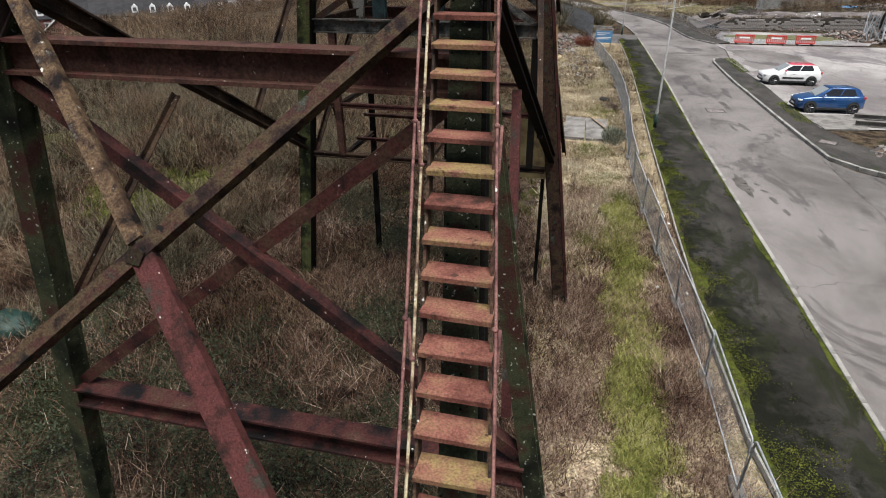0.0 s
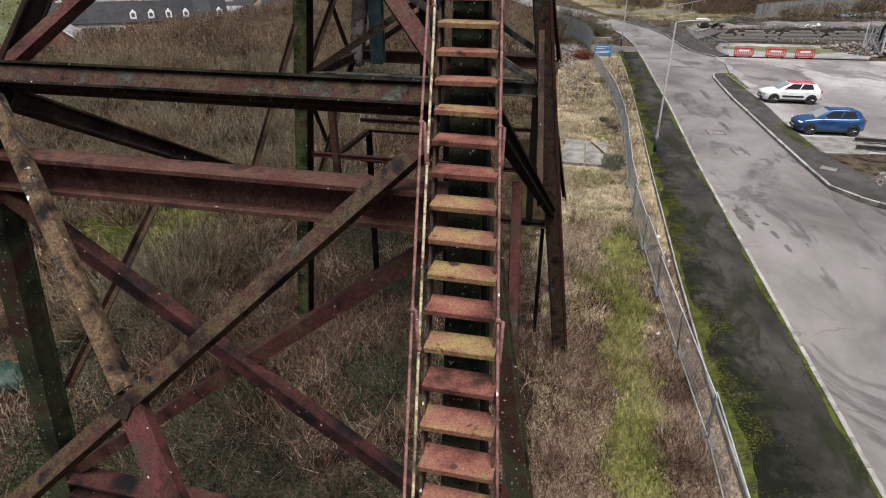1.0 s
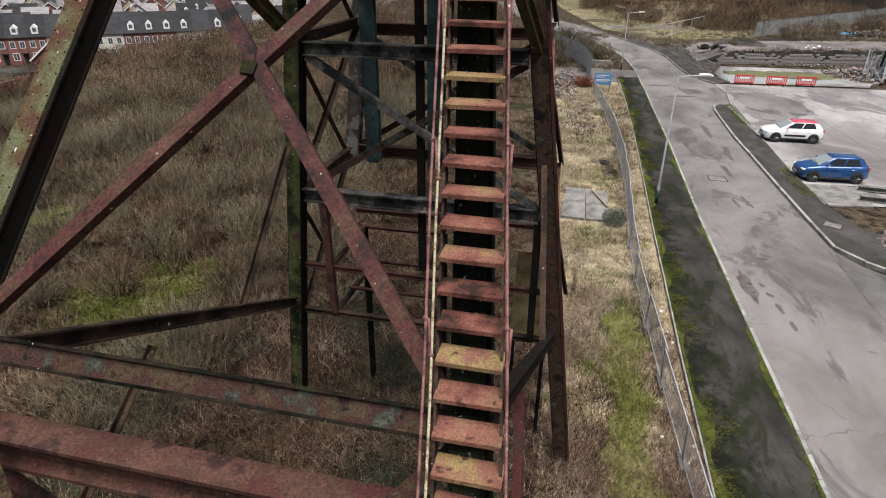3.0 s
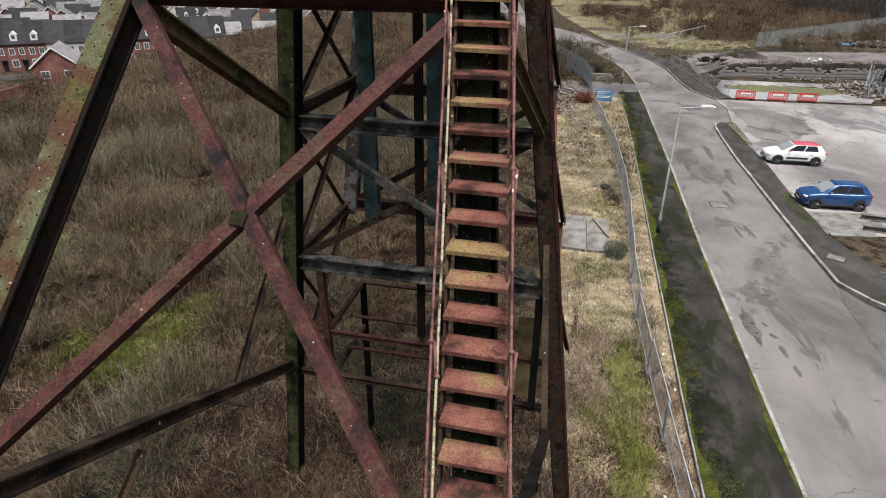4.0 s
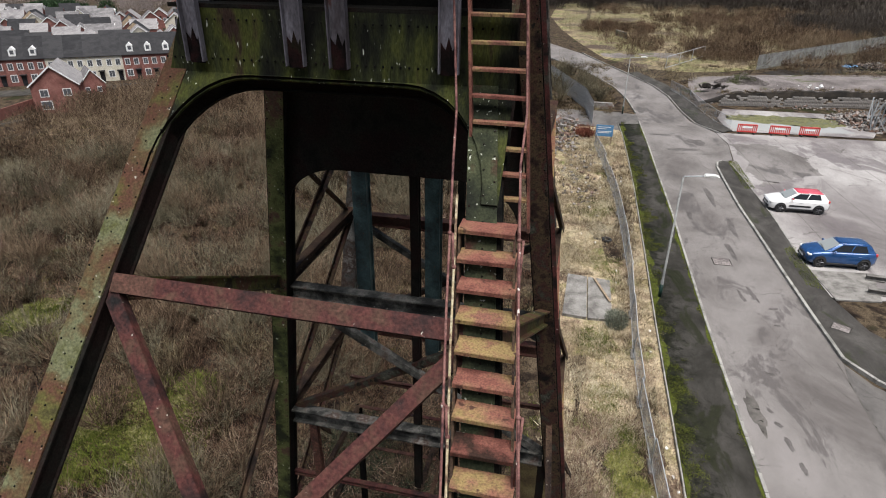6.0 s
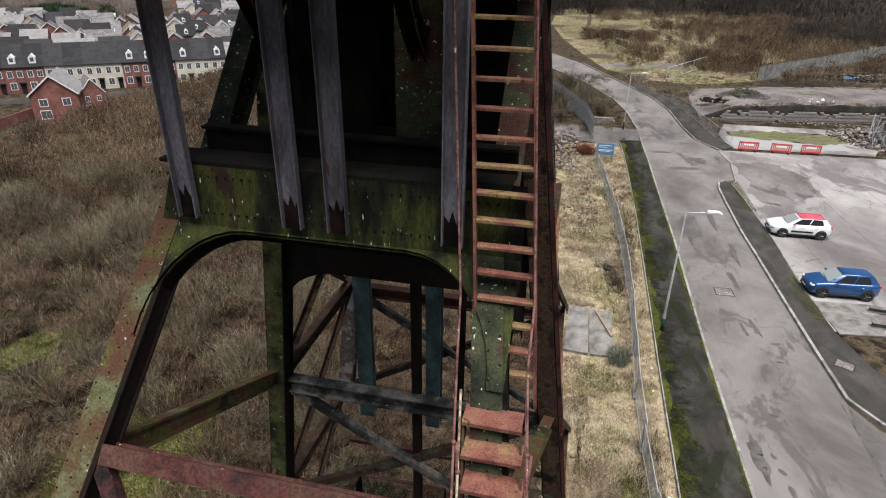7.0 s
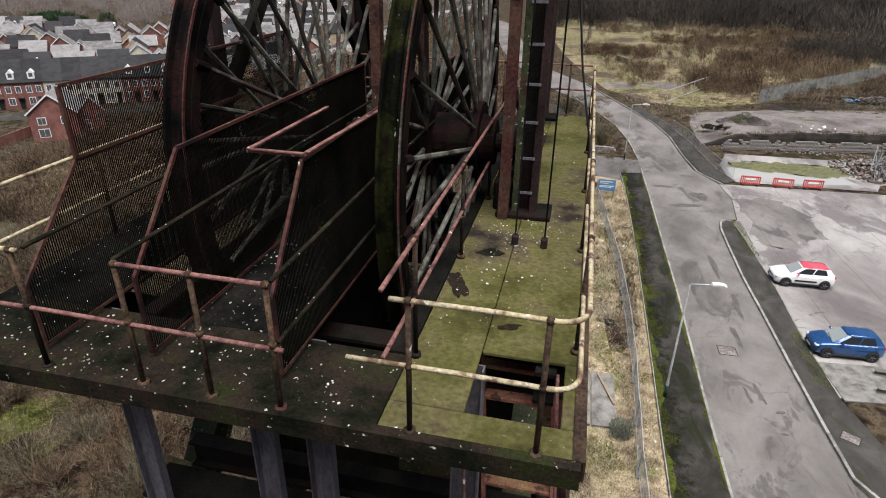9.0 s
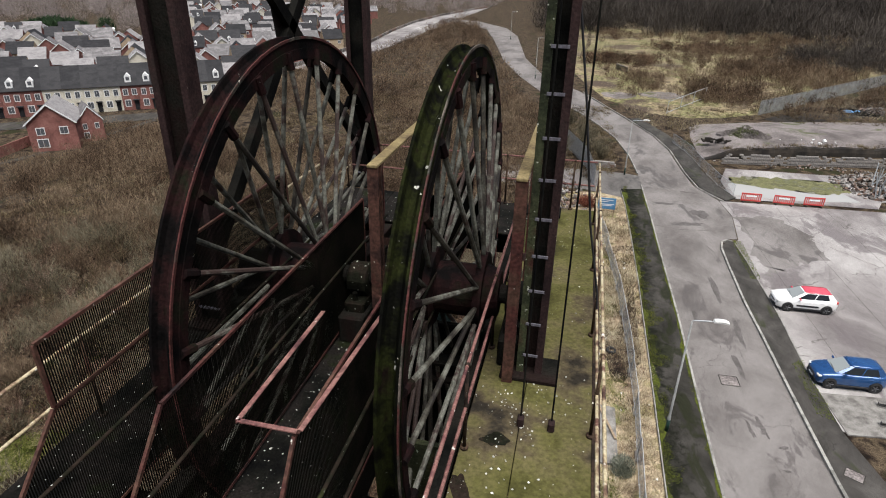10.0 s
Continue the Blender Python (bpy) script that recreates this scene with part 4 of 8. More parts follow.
# ---- winding wheels ----
def sheave(x, label):
    c = Vector((x, 14.0, 18.47))
    w = thing("sheave_wheel", c, label, "winding wheel", "winding wheels on the deck")
    R, hw = 2.43, 0.085
    prof = [(-hw, R), (-hw + 0.022, R), (-hw + 0.035, R - 0.05), (-0.02, R - 0.09), (0.02, R - 0.09), (hw - 0.035, R - 0.05), (hw - 0.022, R), (hw, R),
            (hw, R - 0.1), (hw - 0.025, R - 0.15), (-hw + 0.025, R - 0.15), (-hw, R - 0.1)]
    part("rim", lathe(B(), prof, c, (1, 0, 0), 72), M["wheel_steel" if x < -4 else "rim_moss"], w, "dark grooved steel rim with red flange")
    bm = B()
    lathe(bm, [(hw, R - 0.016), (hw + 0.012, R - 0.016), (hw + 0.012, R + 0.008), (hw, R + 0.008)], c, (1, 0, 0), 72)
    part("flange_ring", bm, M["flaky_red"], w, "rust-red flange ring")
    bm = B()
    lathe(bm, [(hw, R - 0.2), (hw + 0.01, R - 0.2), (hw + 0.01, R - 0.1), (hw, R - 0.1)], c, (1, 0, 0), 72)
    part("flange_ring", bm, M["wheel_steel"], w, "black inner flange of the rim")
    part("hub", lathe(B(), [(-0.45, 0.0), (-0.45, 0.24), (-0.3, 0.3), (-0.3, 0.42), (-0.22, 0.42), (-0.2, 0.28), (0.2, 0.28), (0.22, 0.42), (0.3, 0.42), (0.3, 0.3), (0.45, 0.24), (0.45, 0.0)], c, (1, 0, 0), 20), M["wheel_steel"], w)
    part("axle", lathe(B(), [(-0.78, 0.0), (-0.78, 0.1), (0.78, 0.1), (0.78, 0.0)], c, (1, 0, 0), 14), M["dark_steel"], w)
    n = 24
    for sgn in (-1, 1):
        for k in range(n):
            a = 2 * math.pi * (k + (0.25 if sgn > 0 else 0.75)) / n
            a2 = a + 0.16 * (1 if k % 2 else -1)
            p0 = c + Vector((0.26 * sgn, 0.36 * math.cos(a2), 0.36 * math.sin(a2)))
            p1 = c + Vector((0.09 * sgn, (R - 0.14) * math.cos(a), (R - 0.14) * math.sin(a)))
            bm = B()
            bar(bm, p0, p1, sec_round(0.024, 7), (1, 0, 0))
            d = (p1 - p0).normalized()
            spoke = part("spoke", bm, M["spoke_steel"], w)
            bm = B()
            bar(bm, p1 - d * 0.12, p1 + d * 0.03, sec_round(0.04, 7), (1, 0, 0))
            part("socket", bm, M["wheel_steel"], spoke)
    for sgn in (-1, 1):
        bm = B()
        px = x + 0.64 * sgn
        box(bm, (px - 0.14, 13.6, DZ), (px + 0.14, 14.4, DZ + 0.32), 0.02)
        ped = thing("bearing_pedestal", (px, 14.0, DZ), "dirty white cast bearing block on the deck" if -4.4 < px < -4.3 else "dark cast bearing block on the deck", "bearing block")
        part("base", bm, M["dark_steel"], ped)
        bm = B()
        lathe(bm, [(-0.12, 0.0), (-0.12, 0.15), (-0.1, 0.19), (0.1, 0.19), (0.12, 0.15), (0.12, 0.0)], (px, 14.0, 18.44), (1, 0, 0), 12)
        box(bm, (px - 0.11, 13.72, DZ + 0.3), (px + 0.11, 14.28, DZ + 0.44), 0.02)
        for by in (13.78, 14.22):
            bar(bm, (px, by, DZ + 0.4), (px, by, DZ + 0.53), sec_round(0.03, 6), (0, 1, 0))
        part("housing", bm, M["deck_edge" if -4.4 < px < -4.3 else "dark_steel"], ped, "lichen-whitened bearing housing" if -4.4 < px < -4.3 else "")


sheave(-4.98, "large spoked steel winding wheel with dark rusted rim")
sheave(-3.27, "large spoked steel winding wheel with mossy rusted rim")

# ---- the stair up the raking leg ----
stair = thing("steel_stair", (-1.2, 5.0, 2.4), "rusty red open steel stair with pipe handrails on the raking leg", "stair")
NOSE = Vector((0, -0.75, 0.66))
LADDER = Vector((0, -0.981, 0.192))


def st(z, dx=0.0, up=0.0):
    """The line of the treads' front edges."""
    return Vector((0.3125 - 0.1607 * z + dx, 2.7078 + (z - 5.6234) / 1.135, z + up))


def su(z, dx=0.0, up=0.0):
    """The steeper ladder up to the hatch."""
    return Vector((-1.94 - (z - 14.58) * 0.088 + dx, 10.706 + (z - 14.58) * 0.196, z + up))


RISE, Z0, Z1, ZT = 0.2054, 0.077, 13.9, 17.82
for dx in (-0.255, 0.255):
    mem("stringer", st(Z0, dx) - NOSE * 0.12, st(Z1, dx) - NOSE * 0.12, sec_u(0.022, 0.14, 0.008), "brown_steel", NOSE, parent=stair)
    mem("stringer", su(Z1 - 0.25, dx * 1.12) - LADDER * 0.03, su(ZT, dx) - LADDER * 0.03, sec_u(0.026, 0.09, 0.01), "tread_rust", LADDER, parent=stair)


def folded_tread(w, depth, lip):
    """A plate with its front and back edges turned down; the origin lies at the front edge's foot."""
    bm = B()
    prism(bm, [(0.0, 0.0), (0.01, 0.0), (0.012, lip - 0.016), (depth - 0.01, lip - 0.014), (depth - 0.01, 0.004), (depth, 0.004), (depth, lip - 0.004), (0.008, lip), (0.0, lip - 0.008)], -w, w, 0)
    return bm


lower = part("tread", folded_tread(0.262, 0.235, 0.046), M["tread_rust"], None, "worn rust-red stair tread with ochre edge")
upper = part("rung", folded_tread(0.262, 0.09, 0.034), M["tread_rust"], None, "narrow rusted ladder tread")
made = [(lower, st(Z0 + RISE * k)) for k in range(int((Z1 - Z0) / RISE) + 1)] + [(upper, su(13.94 + 0.24 * k)) for k in range(16)]
for k, (src, p) in enumerate(made):
    o = src if p is made[0][1] or (src is upper and made[k - 1][0] is lower) else src.copy()
    if o is not src:
        scene.collection.objects.link(o)
    o.parent = stair
    o.location = p - Vector(stair.location) + Vector((random.uniform(-0.004, 0.004), 0, 0))
    o.rotation_euler = (random.uniform(-0.02, 0.05), random.uniform(-0.014, 0.014), random.uniform(-0.006, 0.006))
for dx, up, matn in ((-0.322, 0.62, "pink_rail"), (-0.282, 0.3, "yellow_rail"), (0.268, 0.62, "pink_rail"), (0.28, 0.3, "pink_rail")):
    top = [su(Z1 + 0.9 + (ZT - Z1 - 1.0) * k / 4, dx * 1.1, 0.0) + LADDER * 0.3 for k in range(5)] if up > 0.5 else []
    pts = [st(Z0 + (Z1 - Z0) * k / 14, dx, up) + Vector((0.006 * math.sin(k * 2.3), 0, 0.008 * math.sin(k * 1.7))) for k in range(15)] + top
    part("handrail", tube(B(), pts, 0.0115), M[matn], stair, "peeling painted pipe handrail", True)
for sgn, matn in ((-1, "pink_rail"), (1, "pink_rail")):
    z = Z0 + 0.72
    while z < Z1:
        bm = B()
        bar(bm, st(z, 0.28 * sgn, -0.1), st(z, 0.3 * sgn, 0.62), sec_round(0.013, 7), (0, 1, 0))
        for up, dx in ((0.3, 0.282), (0.62, 0.322 if sgn < 0 else 0.268)):
            bmesh.ops.create_icosphere(bm, subdivisions=1, radius=0.025, matrix=Matrix.Translation(st(z, dx * sgn, up)))
        part("rail_post", bm, M[matn], stair, "", True)
        z += 1.05


# ---- handrails on the deck ----
def railing(name, runs, posts, label, matn="yellow_rail"):
    """runs: lists of points at rail height; posts: ground points with a top height."""
    p0 = posts[0]
    r = thing(name, (p0[0], p0[1], DZ), label, "railing")
    for k, pts in enumerate(runs):
        part("rail", tube(B(), pts, 0.0145), M[matn], r, "", True)
    for x, y, h in posts:
        bm = B()
        bar(bm, (x, y, DZ), (x, y, DZ + h), sec_round(0.016, 8), (0, 1, 0))
        for hh in (0.46, h):
            bmesh.ops.create_icosphere(bm, subdivisions=1, radius=0.027, matrix=Matrix.Translation((x, y, DZ + hh)))
        bar(bm, (x, y, DZ), (x, y, DZ + 0.03), sec_round(0.036, 8), (0, 1, 0))
        part("post", bm, M["brown_steel"], r, "", True)
    return r


def corner(z, r=0.14, x0=-2.72, x1=-1.82, y=10.2, y1=18.1):
    arc = [(x1 - r + r * math.sin(a), y + r - r * math.cos(a), z) for a in [math.pi / 2 * k / 5 for k in range(6)]]
    return [(x0, y, z), ((x0 + x1) / 2, y, z + 0.005)] + arc + [(x1, yy, z + 0.01 * math.sin(yy)) for yy in (11.5, 13, 15, 17, y1)]


railing("deck_railing", [corner(18.71, x0=-2.8), corner(18.31, x0=-3.05)], [(-2.7, 10.2, 0.86), (-2.0, 10.2, 0.86)] + [(-1.82, y, 0.86) for y in (11.2, 12.8, 14.4, 16.0, 17.6)],
        "yellow and rust pipe railing round the deck's corner")
railing("deck_railing", [[(-4.42, 10.2, 18.69), (-3.46, 10.2, 18.69)], [(-6.08, 10.2, 18.29), (-5, 10.2, 18.3), (-3.42, 10.2, 18.28)]], [(-4.4, 10.2, 0.84), (-3.93, 10.2, 0.84), (-3.48, 10.2, 0.84)],
        "pink rusted pipe railing on the deck's front edge", "pink_rail")
railing("deck_railing", [[(-6.08, 10.2, 18.69), (-5.2, 10.2, 18.69), (-5.05, 10.2, 18.69)], [(-6.08, 10.22, 18.69), (-6.08, 14, 18.7), (-6.08, 18.1, 18.69)], [(-6.08, 10.22, 18.29), (-6.08, 18.1, 18.3)]],
        [(-5.1, 10.2, 0.84), (-6.08, 10.2, 0.84), (-6.08, 12, 0.84), (-6.08, 14, 0.84), (-6.08, 16, 0.84), (-6.08, 18, 0.84)], "yellow and rust pipe railing along the deck's edge")
railing("deck_railing", [[(-2.86, y0, z) for y0 in (10.25, 12, 14, 16.5)] for z in (18.3, 18.72)], [(-2.86, y, 0.87) for y in (10.9, 12.4, 13.9, 15.4)],
        "pink rusted pipe railing beside the winding wheel", "pink_rail")
railing("deck_railing", [[(-6.05, 18.15, z), (-1.85, 18.15, z)] for z in (18.3, 18.7)], [(x, 18.15, 0.85) for x in (-5.5, -4.4, -3.3, -2.2)], "rusted pipe railing at the back of the deck", "pink_rail")


# ---- mesh guards round the wheels ----
def guard(x, prof, label, fill=0.018):
    """A steel mesh panel in the plane x: prof is its outline in (y, z); bars run upright inside it."""
    ys = [p[0] for p in prof]
    y0, y1 = min(ys), max(ys)
    g = thing("mesh_guard", (x, y0, DZ), label, "guard")
    bm = B()
    n = len(prof)
    for i in range(n):
        a, b = prof[i], prof[(i + 1) % n]
        bar(bm, (x, *a), (x, *b), sec_l(0.024, 0.022, 0.006), (1, 0, 0))
    part("frame", bm, M["red_steel"], g)
    verts, faces = [], []

    def span(y):
        zs = []
        for i in range(n):
            (ya, za), (yb, zb) = prof[i], prof[(i + 1) % n]
            if (ya - y) * (yb - y) < 0:
                zs.append(za + (zb - za) * (y - ya) / (yb - ya))
        return (min(zs), max(zs)) if len(zs) >= 2 else None
    y = y0 + fill / 2
    while y < y1:
        s = span(y)
        if s:
            k = len(verts)
            w = 0.004
            verts += [(x - w, y - w, s[0]), (x + w, y - w, s[0]), (x, y + w, s[0]), (x - w, y - w, s[1]), (x + w, y - w, s[1]), (x, y + w, s[1])]
            faces += [(k, k + 1, k + 4, k + 3), (k + 1, k + 2, k + 5, k + 4), (k + 2, k, k + 3, k + 5)]
        y += fill
    zlo, zhi = min(p[1] for p in prof), max(p[1] for p in prof)
    me = bpy.data.meshes.new("mesh")
    me.from_pydata([Vector(v) - Vector(g.location) for v in verts], [], faces)
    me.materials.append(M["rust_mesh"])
    o = new("mesh", me)
    o.parent = g
    return g


RUST_MESH = "rusted steel mesh guard panel beside the winding wheel"
guard(-5.24, [(10.96, 19.0), (10.96, 19.47), (14.2, 19.5), (14.2, 19.02)], RUST_MESH)
guard(-5.25, [(10.35, 17.9), (10.35, 18.35), (10.96, 18.98), (14.2, 19.0), (14.2, 17.9)], RUST_MESH)
guard(-4.52, [(10.45, 17.9), (10.45, 18.45), (11.05, 19.1), (14.6, 19.12), (14.6, 17.9)], RUST_MESH)
guard(-3.6, [(10.45, 17.9), (10.45, 18.45), (10.98, 19.12), (16.6, 19.14), (16.6, 17.9)], RUST_MESH)
for gx, zz in ((-5.05, (18.69,)), (-4.44, (18.69,)), (-3.47, (18.3, 18.69))):
    gr = thing("guard_rail", (gx, 10.3, zz[0]), "dark lichen-flecked pipe rail along a mesh guard", "rail")
    for z in zz:
        part("rail", tube(B(), [(gx, 10.24, z), (gx, 12, z + 0.01), (gx, 15.2, z)], 0.014, 6), M["deck_edge"], gr, "", True)
tray = thing("tray_frame", (-3.77, 11.0, 19.12), "pink rusted steel angle frame with mesh between the wheels", "frame")
for a, b in (((-3.95, 10.98, 19.15), (-3.58, 10.98, 19.15)), ((-3.95, 10.98, 19.15), (-3.95, 12.2, 19.15)), ((-3.56, 10.98, 19.16), (-3.5, 12.3, 19.16))):
    mem("angle_bar", a, b, sec_l(0.03, 0.03, 0.008), "pink_rail", parent=tray)
def flakes(name, x0, x1, y0, y1, n, size, label, clump_at=(), z=DZ):
    """Thin pale chips lying flat, some of them gathered in drifts."""
    verts, faces = [], []
    for k in range(n):
        if clump_at and k % 3:
            cx, cy, r = clump_at[k % len(clump_at)]
            px_, py_ = random.gauss(cx, r), random.gauss(cy, r)
            if not (x0 < px_ < x1 and y0 < py_ < y1):
                continue
        else:
            px_, py_ = random.uniform(x0, x1), random.uniform(y0, y1)
        sz, a = size * random.uniform(0.4, 1.5), random.uniform(0, 6.28)
        b = len(verts)
        m = random.randint(4, 6)
        for h in (0.002, 0.007):
            for q in range(m):
                t = a + 6.2832 * q / m
                verts.append((px_ + sz * math.cos(t) * (0.7 + 0.3 * math.sin(q * 2.1 + k)), py_ + sz * 0.8 * math.sin(t), z + h))
        faces.append(tuple(range(b + m, b + 2 * m)))
        faces += [(b + q, b + (q + 1) % m, b + m + (q + 1) % m, b + m + q) for q in range(m)]
    return from_arrays(name, verts, faces, M["lichen_chip"], label, "flakes")


M["lichen_chip"] = mat("lichen_chip", [(0.22, 0.22, 0.19), (0.38, 0.38, 0.34), (0.55, 0.55, 0.51)], 3, 40, 0.9, 0.1, island=0.5)
flakes("paint_flakes", -2.88, -1.84, 11.1, 17.5, 130, 0.011, "white flakes of paint and lichen on the mossy deck", ((-2.55, 13.0, 0.12), (-2.4, 12.75, 0.16), (-2.6, 12.2, 0.2), (-2.2, 13.2, 0.14)))
flakes("paint_flakes", -6.15, -2.92, 10.22, 10.88, 110, 0.009, "white flakes of lichen drifted on the dark deck plate", ((-5.6, 10.4, 0.12), (-4.9, 10.3, 0.13), (-4.2, 10.55, 0.2), (-3.4, 10.5, 0.2)))
flakes("paint_flakes", -4.56, -3.66, 10.95, 16.0, 120, 0.011, "white flakes of lichen on the dark plate between the wheels")
for cx, cy, rx, ry in ((-2.78, 11.9, 0.07, 0.2), (-2.62, 12.55, 0.1, 0.07), (-2.3, 11.4, 0.09, 0.04)):
    smear(cx, cy, rx, ry, 0.3, "dark crust of dirt on the deck plate", "deck_edge", DZ + 0.004)
# tie rods from the deck to the ladder column, and a cable on the outside
rods = thing("tie_rods", (-2.3, 12.8, DZ), "pair of thin steel tie rods with shackles on the deck", "tie rods")
for x in (-2.43, -2.16):
    part("rod", bar(B(), (x, 12.8, DZ + 0.02), (x - 0.02, 13.5, 23.5), sec_round(0.008, 6)), M["dark_steel"], rods)
    part("shackle", box(B(), (x - 0.03, 12.76, DZ), (x + 0.03, 12.84, DZ + 0.1), 0.012), M["column_steel"], rods)
cable = thing("cable", (-1.78, 14.15, DZ), "thin black cable hanging down the tower's edge", "cable")
part("strand", tube(B(), [(-2.75, 14.2, 24.5), (-2.33, 14.2, 21.3), (-2.17, 14.2, 20.4), (-2.0, 14.2, 19.25), (-1.84, 14.2, 18.5), (-1.78, 14.15, 17.9)], 0.012, 6), M["black_plastic"], cable)


# ---- ground, road, pavement ----
def ground_mat():
    """Winter thatch: tan, brown and red-brown patches, moss green in places, dark earth between, taken near black to
    hold the shade among the stems.
    """
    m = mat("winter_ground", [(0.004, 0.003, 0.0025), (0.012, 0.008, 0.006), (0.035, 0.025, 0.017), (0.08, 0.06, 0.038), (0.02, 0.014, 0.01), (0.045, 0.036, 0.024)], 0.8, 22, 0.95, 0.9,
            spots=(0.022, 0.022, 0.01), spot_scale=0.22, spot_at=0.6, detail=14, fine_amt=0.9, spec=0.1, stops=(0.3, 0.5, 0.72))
    return m


M["ground"] = ground_mat()
xs = [-900, -500, -300, -200, -150, -110, -86, -82, -78, -74, -70, -66, -62, -58, -54, -50, -45, -34, -26, -20, -15, -11, -8, -5, -2, 0, 2, 3.3, 6, 10, 20, 40, 80, 150, 300, 600, 900]
ysg = [-300, -100, -50, -20, -5, 0, 3, 6, 9, 12, 15, 18, 22, 27, 33, 40, 50, 60, 75, 95, 120, 150, 200, 260, 330, 420, 620, 1000, 2000]


def lie(x, y):
    """Height of the ground: level round the road, uneven in the scrub, a bank down to the estate, rising far behind."""
    k = min(max((-52 - x) / 33, 0), 1)
    h = -0.04 - 10.0 * k * k * (3 - 2 * k)
    if x < 2.5:
        h += 0.05 * math.sin(x * 0.9 + y * 0.3) + 0.04 * math.sin(y * 0.7 - x * 0.4) - 0.03
    if y > 620:
        h += (y - 620) * 0.15
    return h


def lie_all(x, y):
    k = np.clip((-52 - x) / 33, 0, 1)
    return -0.1 - 10.0 * k * k * (3 - 2 * k)


bm = B()
gv = [[bm.verts.new((x, y, lie(x, y))) for x in xs] for y in ysg]
for j in range(len(ysg) - 1):
    for i in range(len(xs) - 1):
        bm.faces.new((gv[j][i], gv[j][i + 1], gv[j + 1][i + 1], gv[j + 1][i]))
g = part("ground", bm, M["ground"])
tagged(g, "rough winter ground of dead grass, bramble and moss", "ground", "", "structure")

KL = [(6.75, -30), (6.75, -5), (6.67, 10.8), (6.5, 17), (6.3, 24), (6.1, 32), (6.04, 38), (6.0, 46), (5.8, 54), (5.6, 64), (5.3, 74), (4.6, 84), (3.2, 92), (1.0, 99), (-2.2, 107), (-8, 118), (-15.5, 138), (-22, 160), (-30, 198), (-38, 232), (-48, 250), (-62, 262)]
KR = [(-60, 272), (-46, 262), (-32, 240), (-25, 215), (-17, 165), (-10.5, 140), (-2.15, 124), (2.5, 111), (5.1, 104), (8.2, 95), (9.6, 88), (10.2, 80), (10.8, 74.5), (12.7, 70.3)]
sheet("road", KL + KR + [(13.2, 66), (12.6, 60.6), (11.6, 60.3), (11.0, 59), (10.75, 55), (10.75, 49), (10.95, 44), (11.1, 39), (11.3, 34), (11.5, 30), (11.25, 28.6), (11.2, 24.5), (11.3, 12), (11.5, -30)], 0.0,
      M["asphalt_old"], "worn pale grey asphalt road with damp patches")
sheet("road", [(11.5, -30), (11.3, 12), (11.2, 24.5), (11.25, 28.6), (11.5, 30), (12.2, 28.6), (13.4, 27.6), (18, 25.5), (40, 20), (40, -30)], 0.004, M["asphalt_mid"], "older dark patched asphalt beside the road")
FL = [(4.45, -30), (4.3, 2), (4.15, 8.7), (3.95, 10), (3.75, 14), (3.66, 20), (3.6, 31), (3.62, 40), (3.6, 50), (3.5, 58), (3.3, 66), (3.0, 71)]
FR = [(5.2, 71.5), (5.45, 64), (5.65, 54), (5.85, 46), (5.89, 38), (5.95, 32), (6.15, 24), (6.35, 17), (6.52, 10.8), (6.6, 2), (6.67, -30)]
sheet("pavement", FL + FR, 0.1, M["footway"], "dark mossy asphalt footway", "pavement", 0.14)
ISL = [(10.95, 58.5), (10.88, 55), (10.88, 49), (11.08, 44), (11.23, 39), (11.43, 34), (11.62, 30.4), (12.4, 29.0), (13.5, 28.0), (16, 27.0), (16, 30), (13.6, 33), (12.9, 36), (12.7, 40), (12.75, 48), (12.45, 56), (12.2, 59.6), (11.6, 59.8)]
sheet("pavement", ISL, 0.1, M["asphalt_dark"], "dark stained asphalt strip with moss beside the parking area", "pavement", 0.14)
sheet("parking_lot", [(12.75, 70.2), (13.25, 66), (12.66, 60.5), (12.2, 59.7), (12.46, 56), (12.76, 48), (12.71, 40), (12.91, 36.2), (16.5, 36.6), (26, 40), (60, 60), (60, 74), (28, 71.2)], 0.02,
      M["lot"], "patchy pale concrete parking area with damp stains", "parking area")
for a in range(4):
    x = 15.0 + 4.6 * a
    sheet("joint", [(x, 42 + a), (x + 0.035, 42 + a), (x - 1.565, 69.9), (x - 1.6, 69.9)], 0.0245, M["hollow"], "dark weedy joint in the concrete", "joint")
sheet("concrete_pad", [(12.75, 39.3), (16.2, 39.7), (15.4, 36.3), (13.1, 36.0)], 0.06, M["concrete"], "pale worn concrete pad edge", "concrete pad", 0.08)

VERGE = [(0.6, -30), (0.2, 4), (-0.6, 12), (-0.9, 22), (-1.6, 32), (-2.5, 45), (-3.5, 60), (-3, 69)]
sheet("verge", VERGE + [(2.9, 70)] + [(p[0] - 0.07, p[1]) for p in FL[::-1][1:-1]] + [(4.36, -30)], -0.035, M["verge"], "tan and mossy green grass verge between tower and footway", "verge")

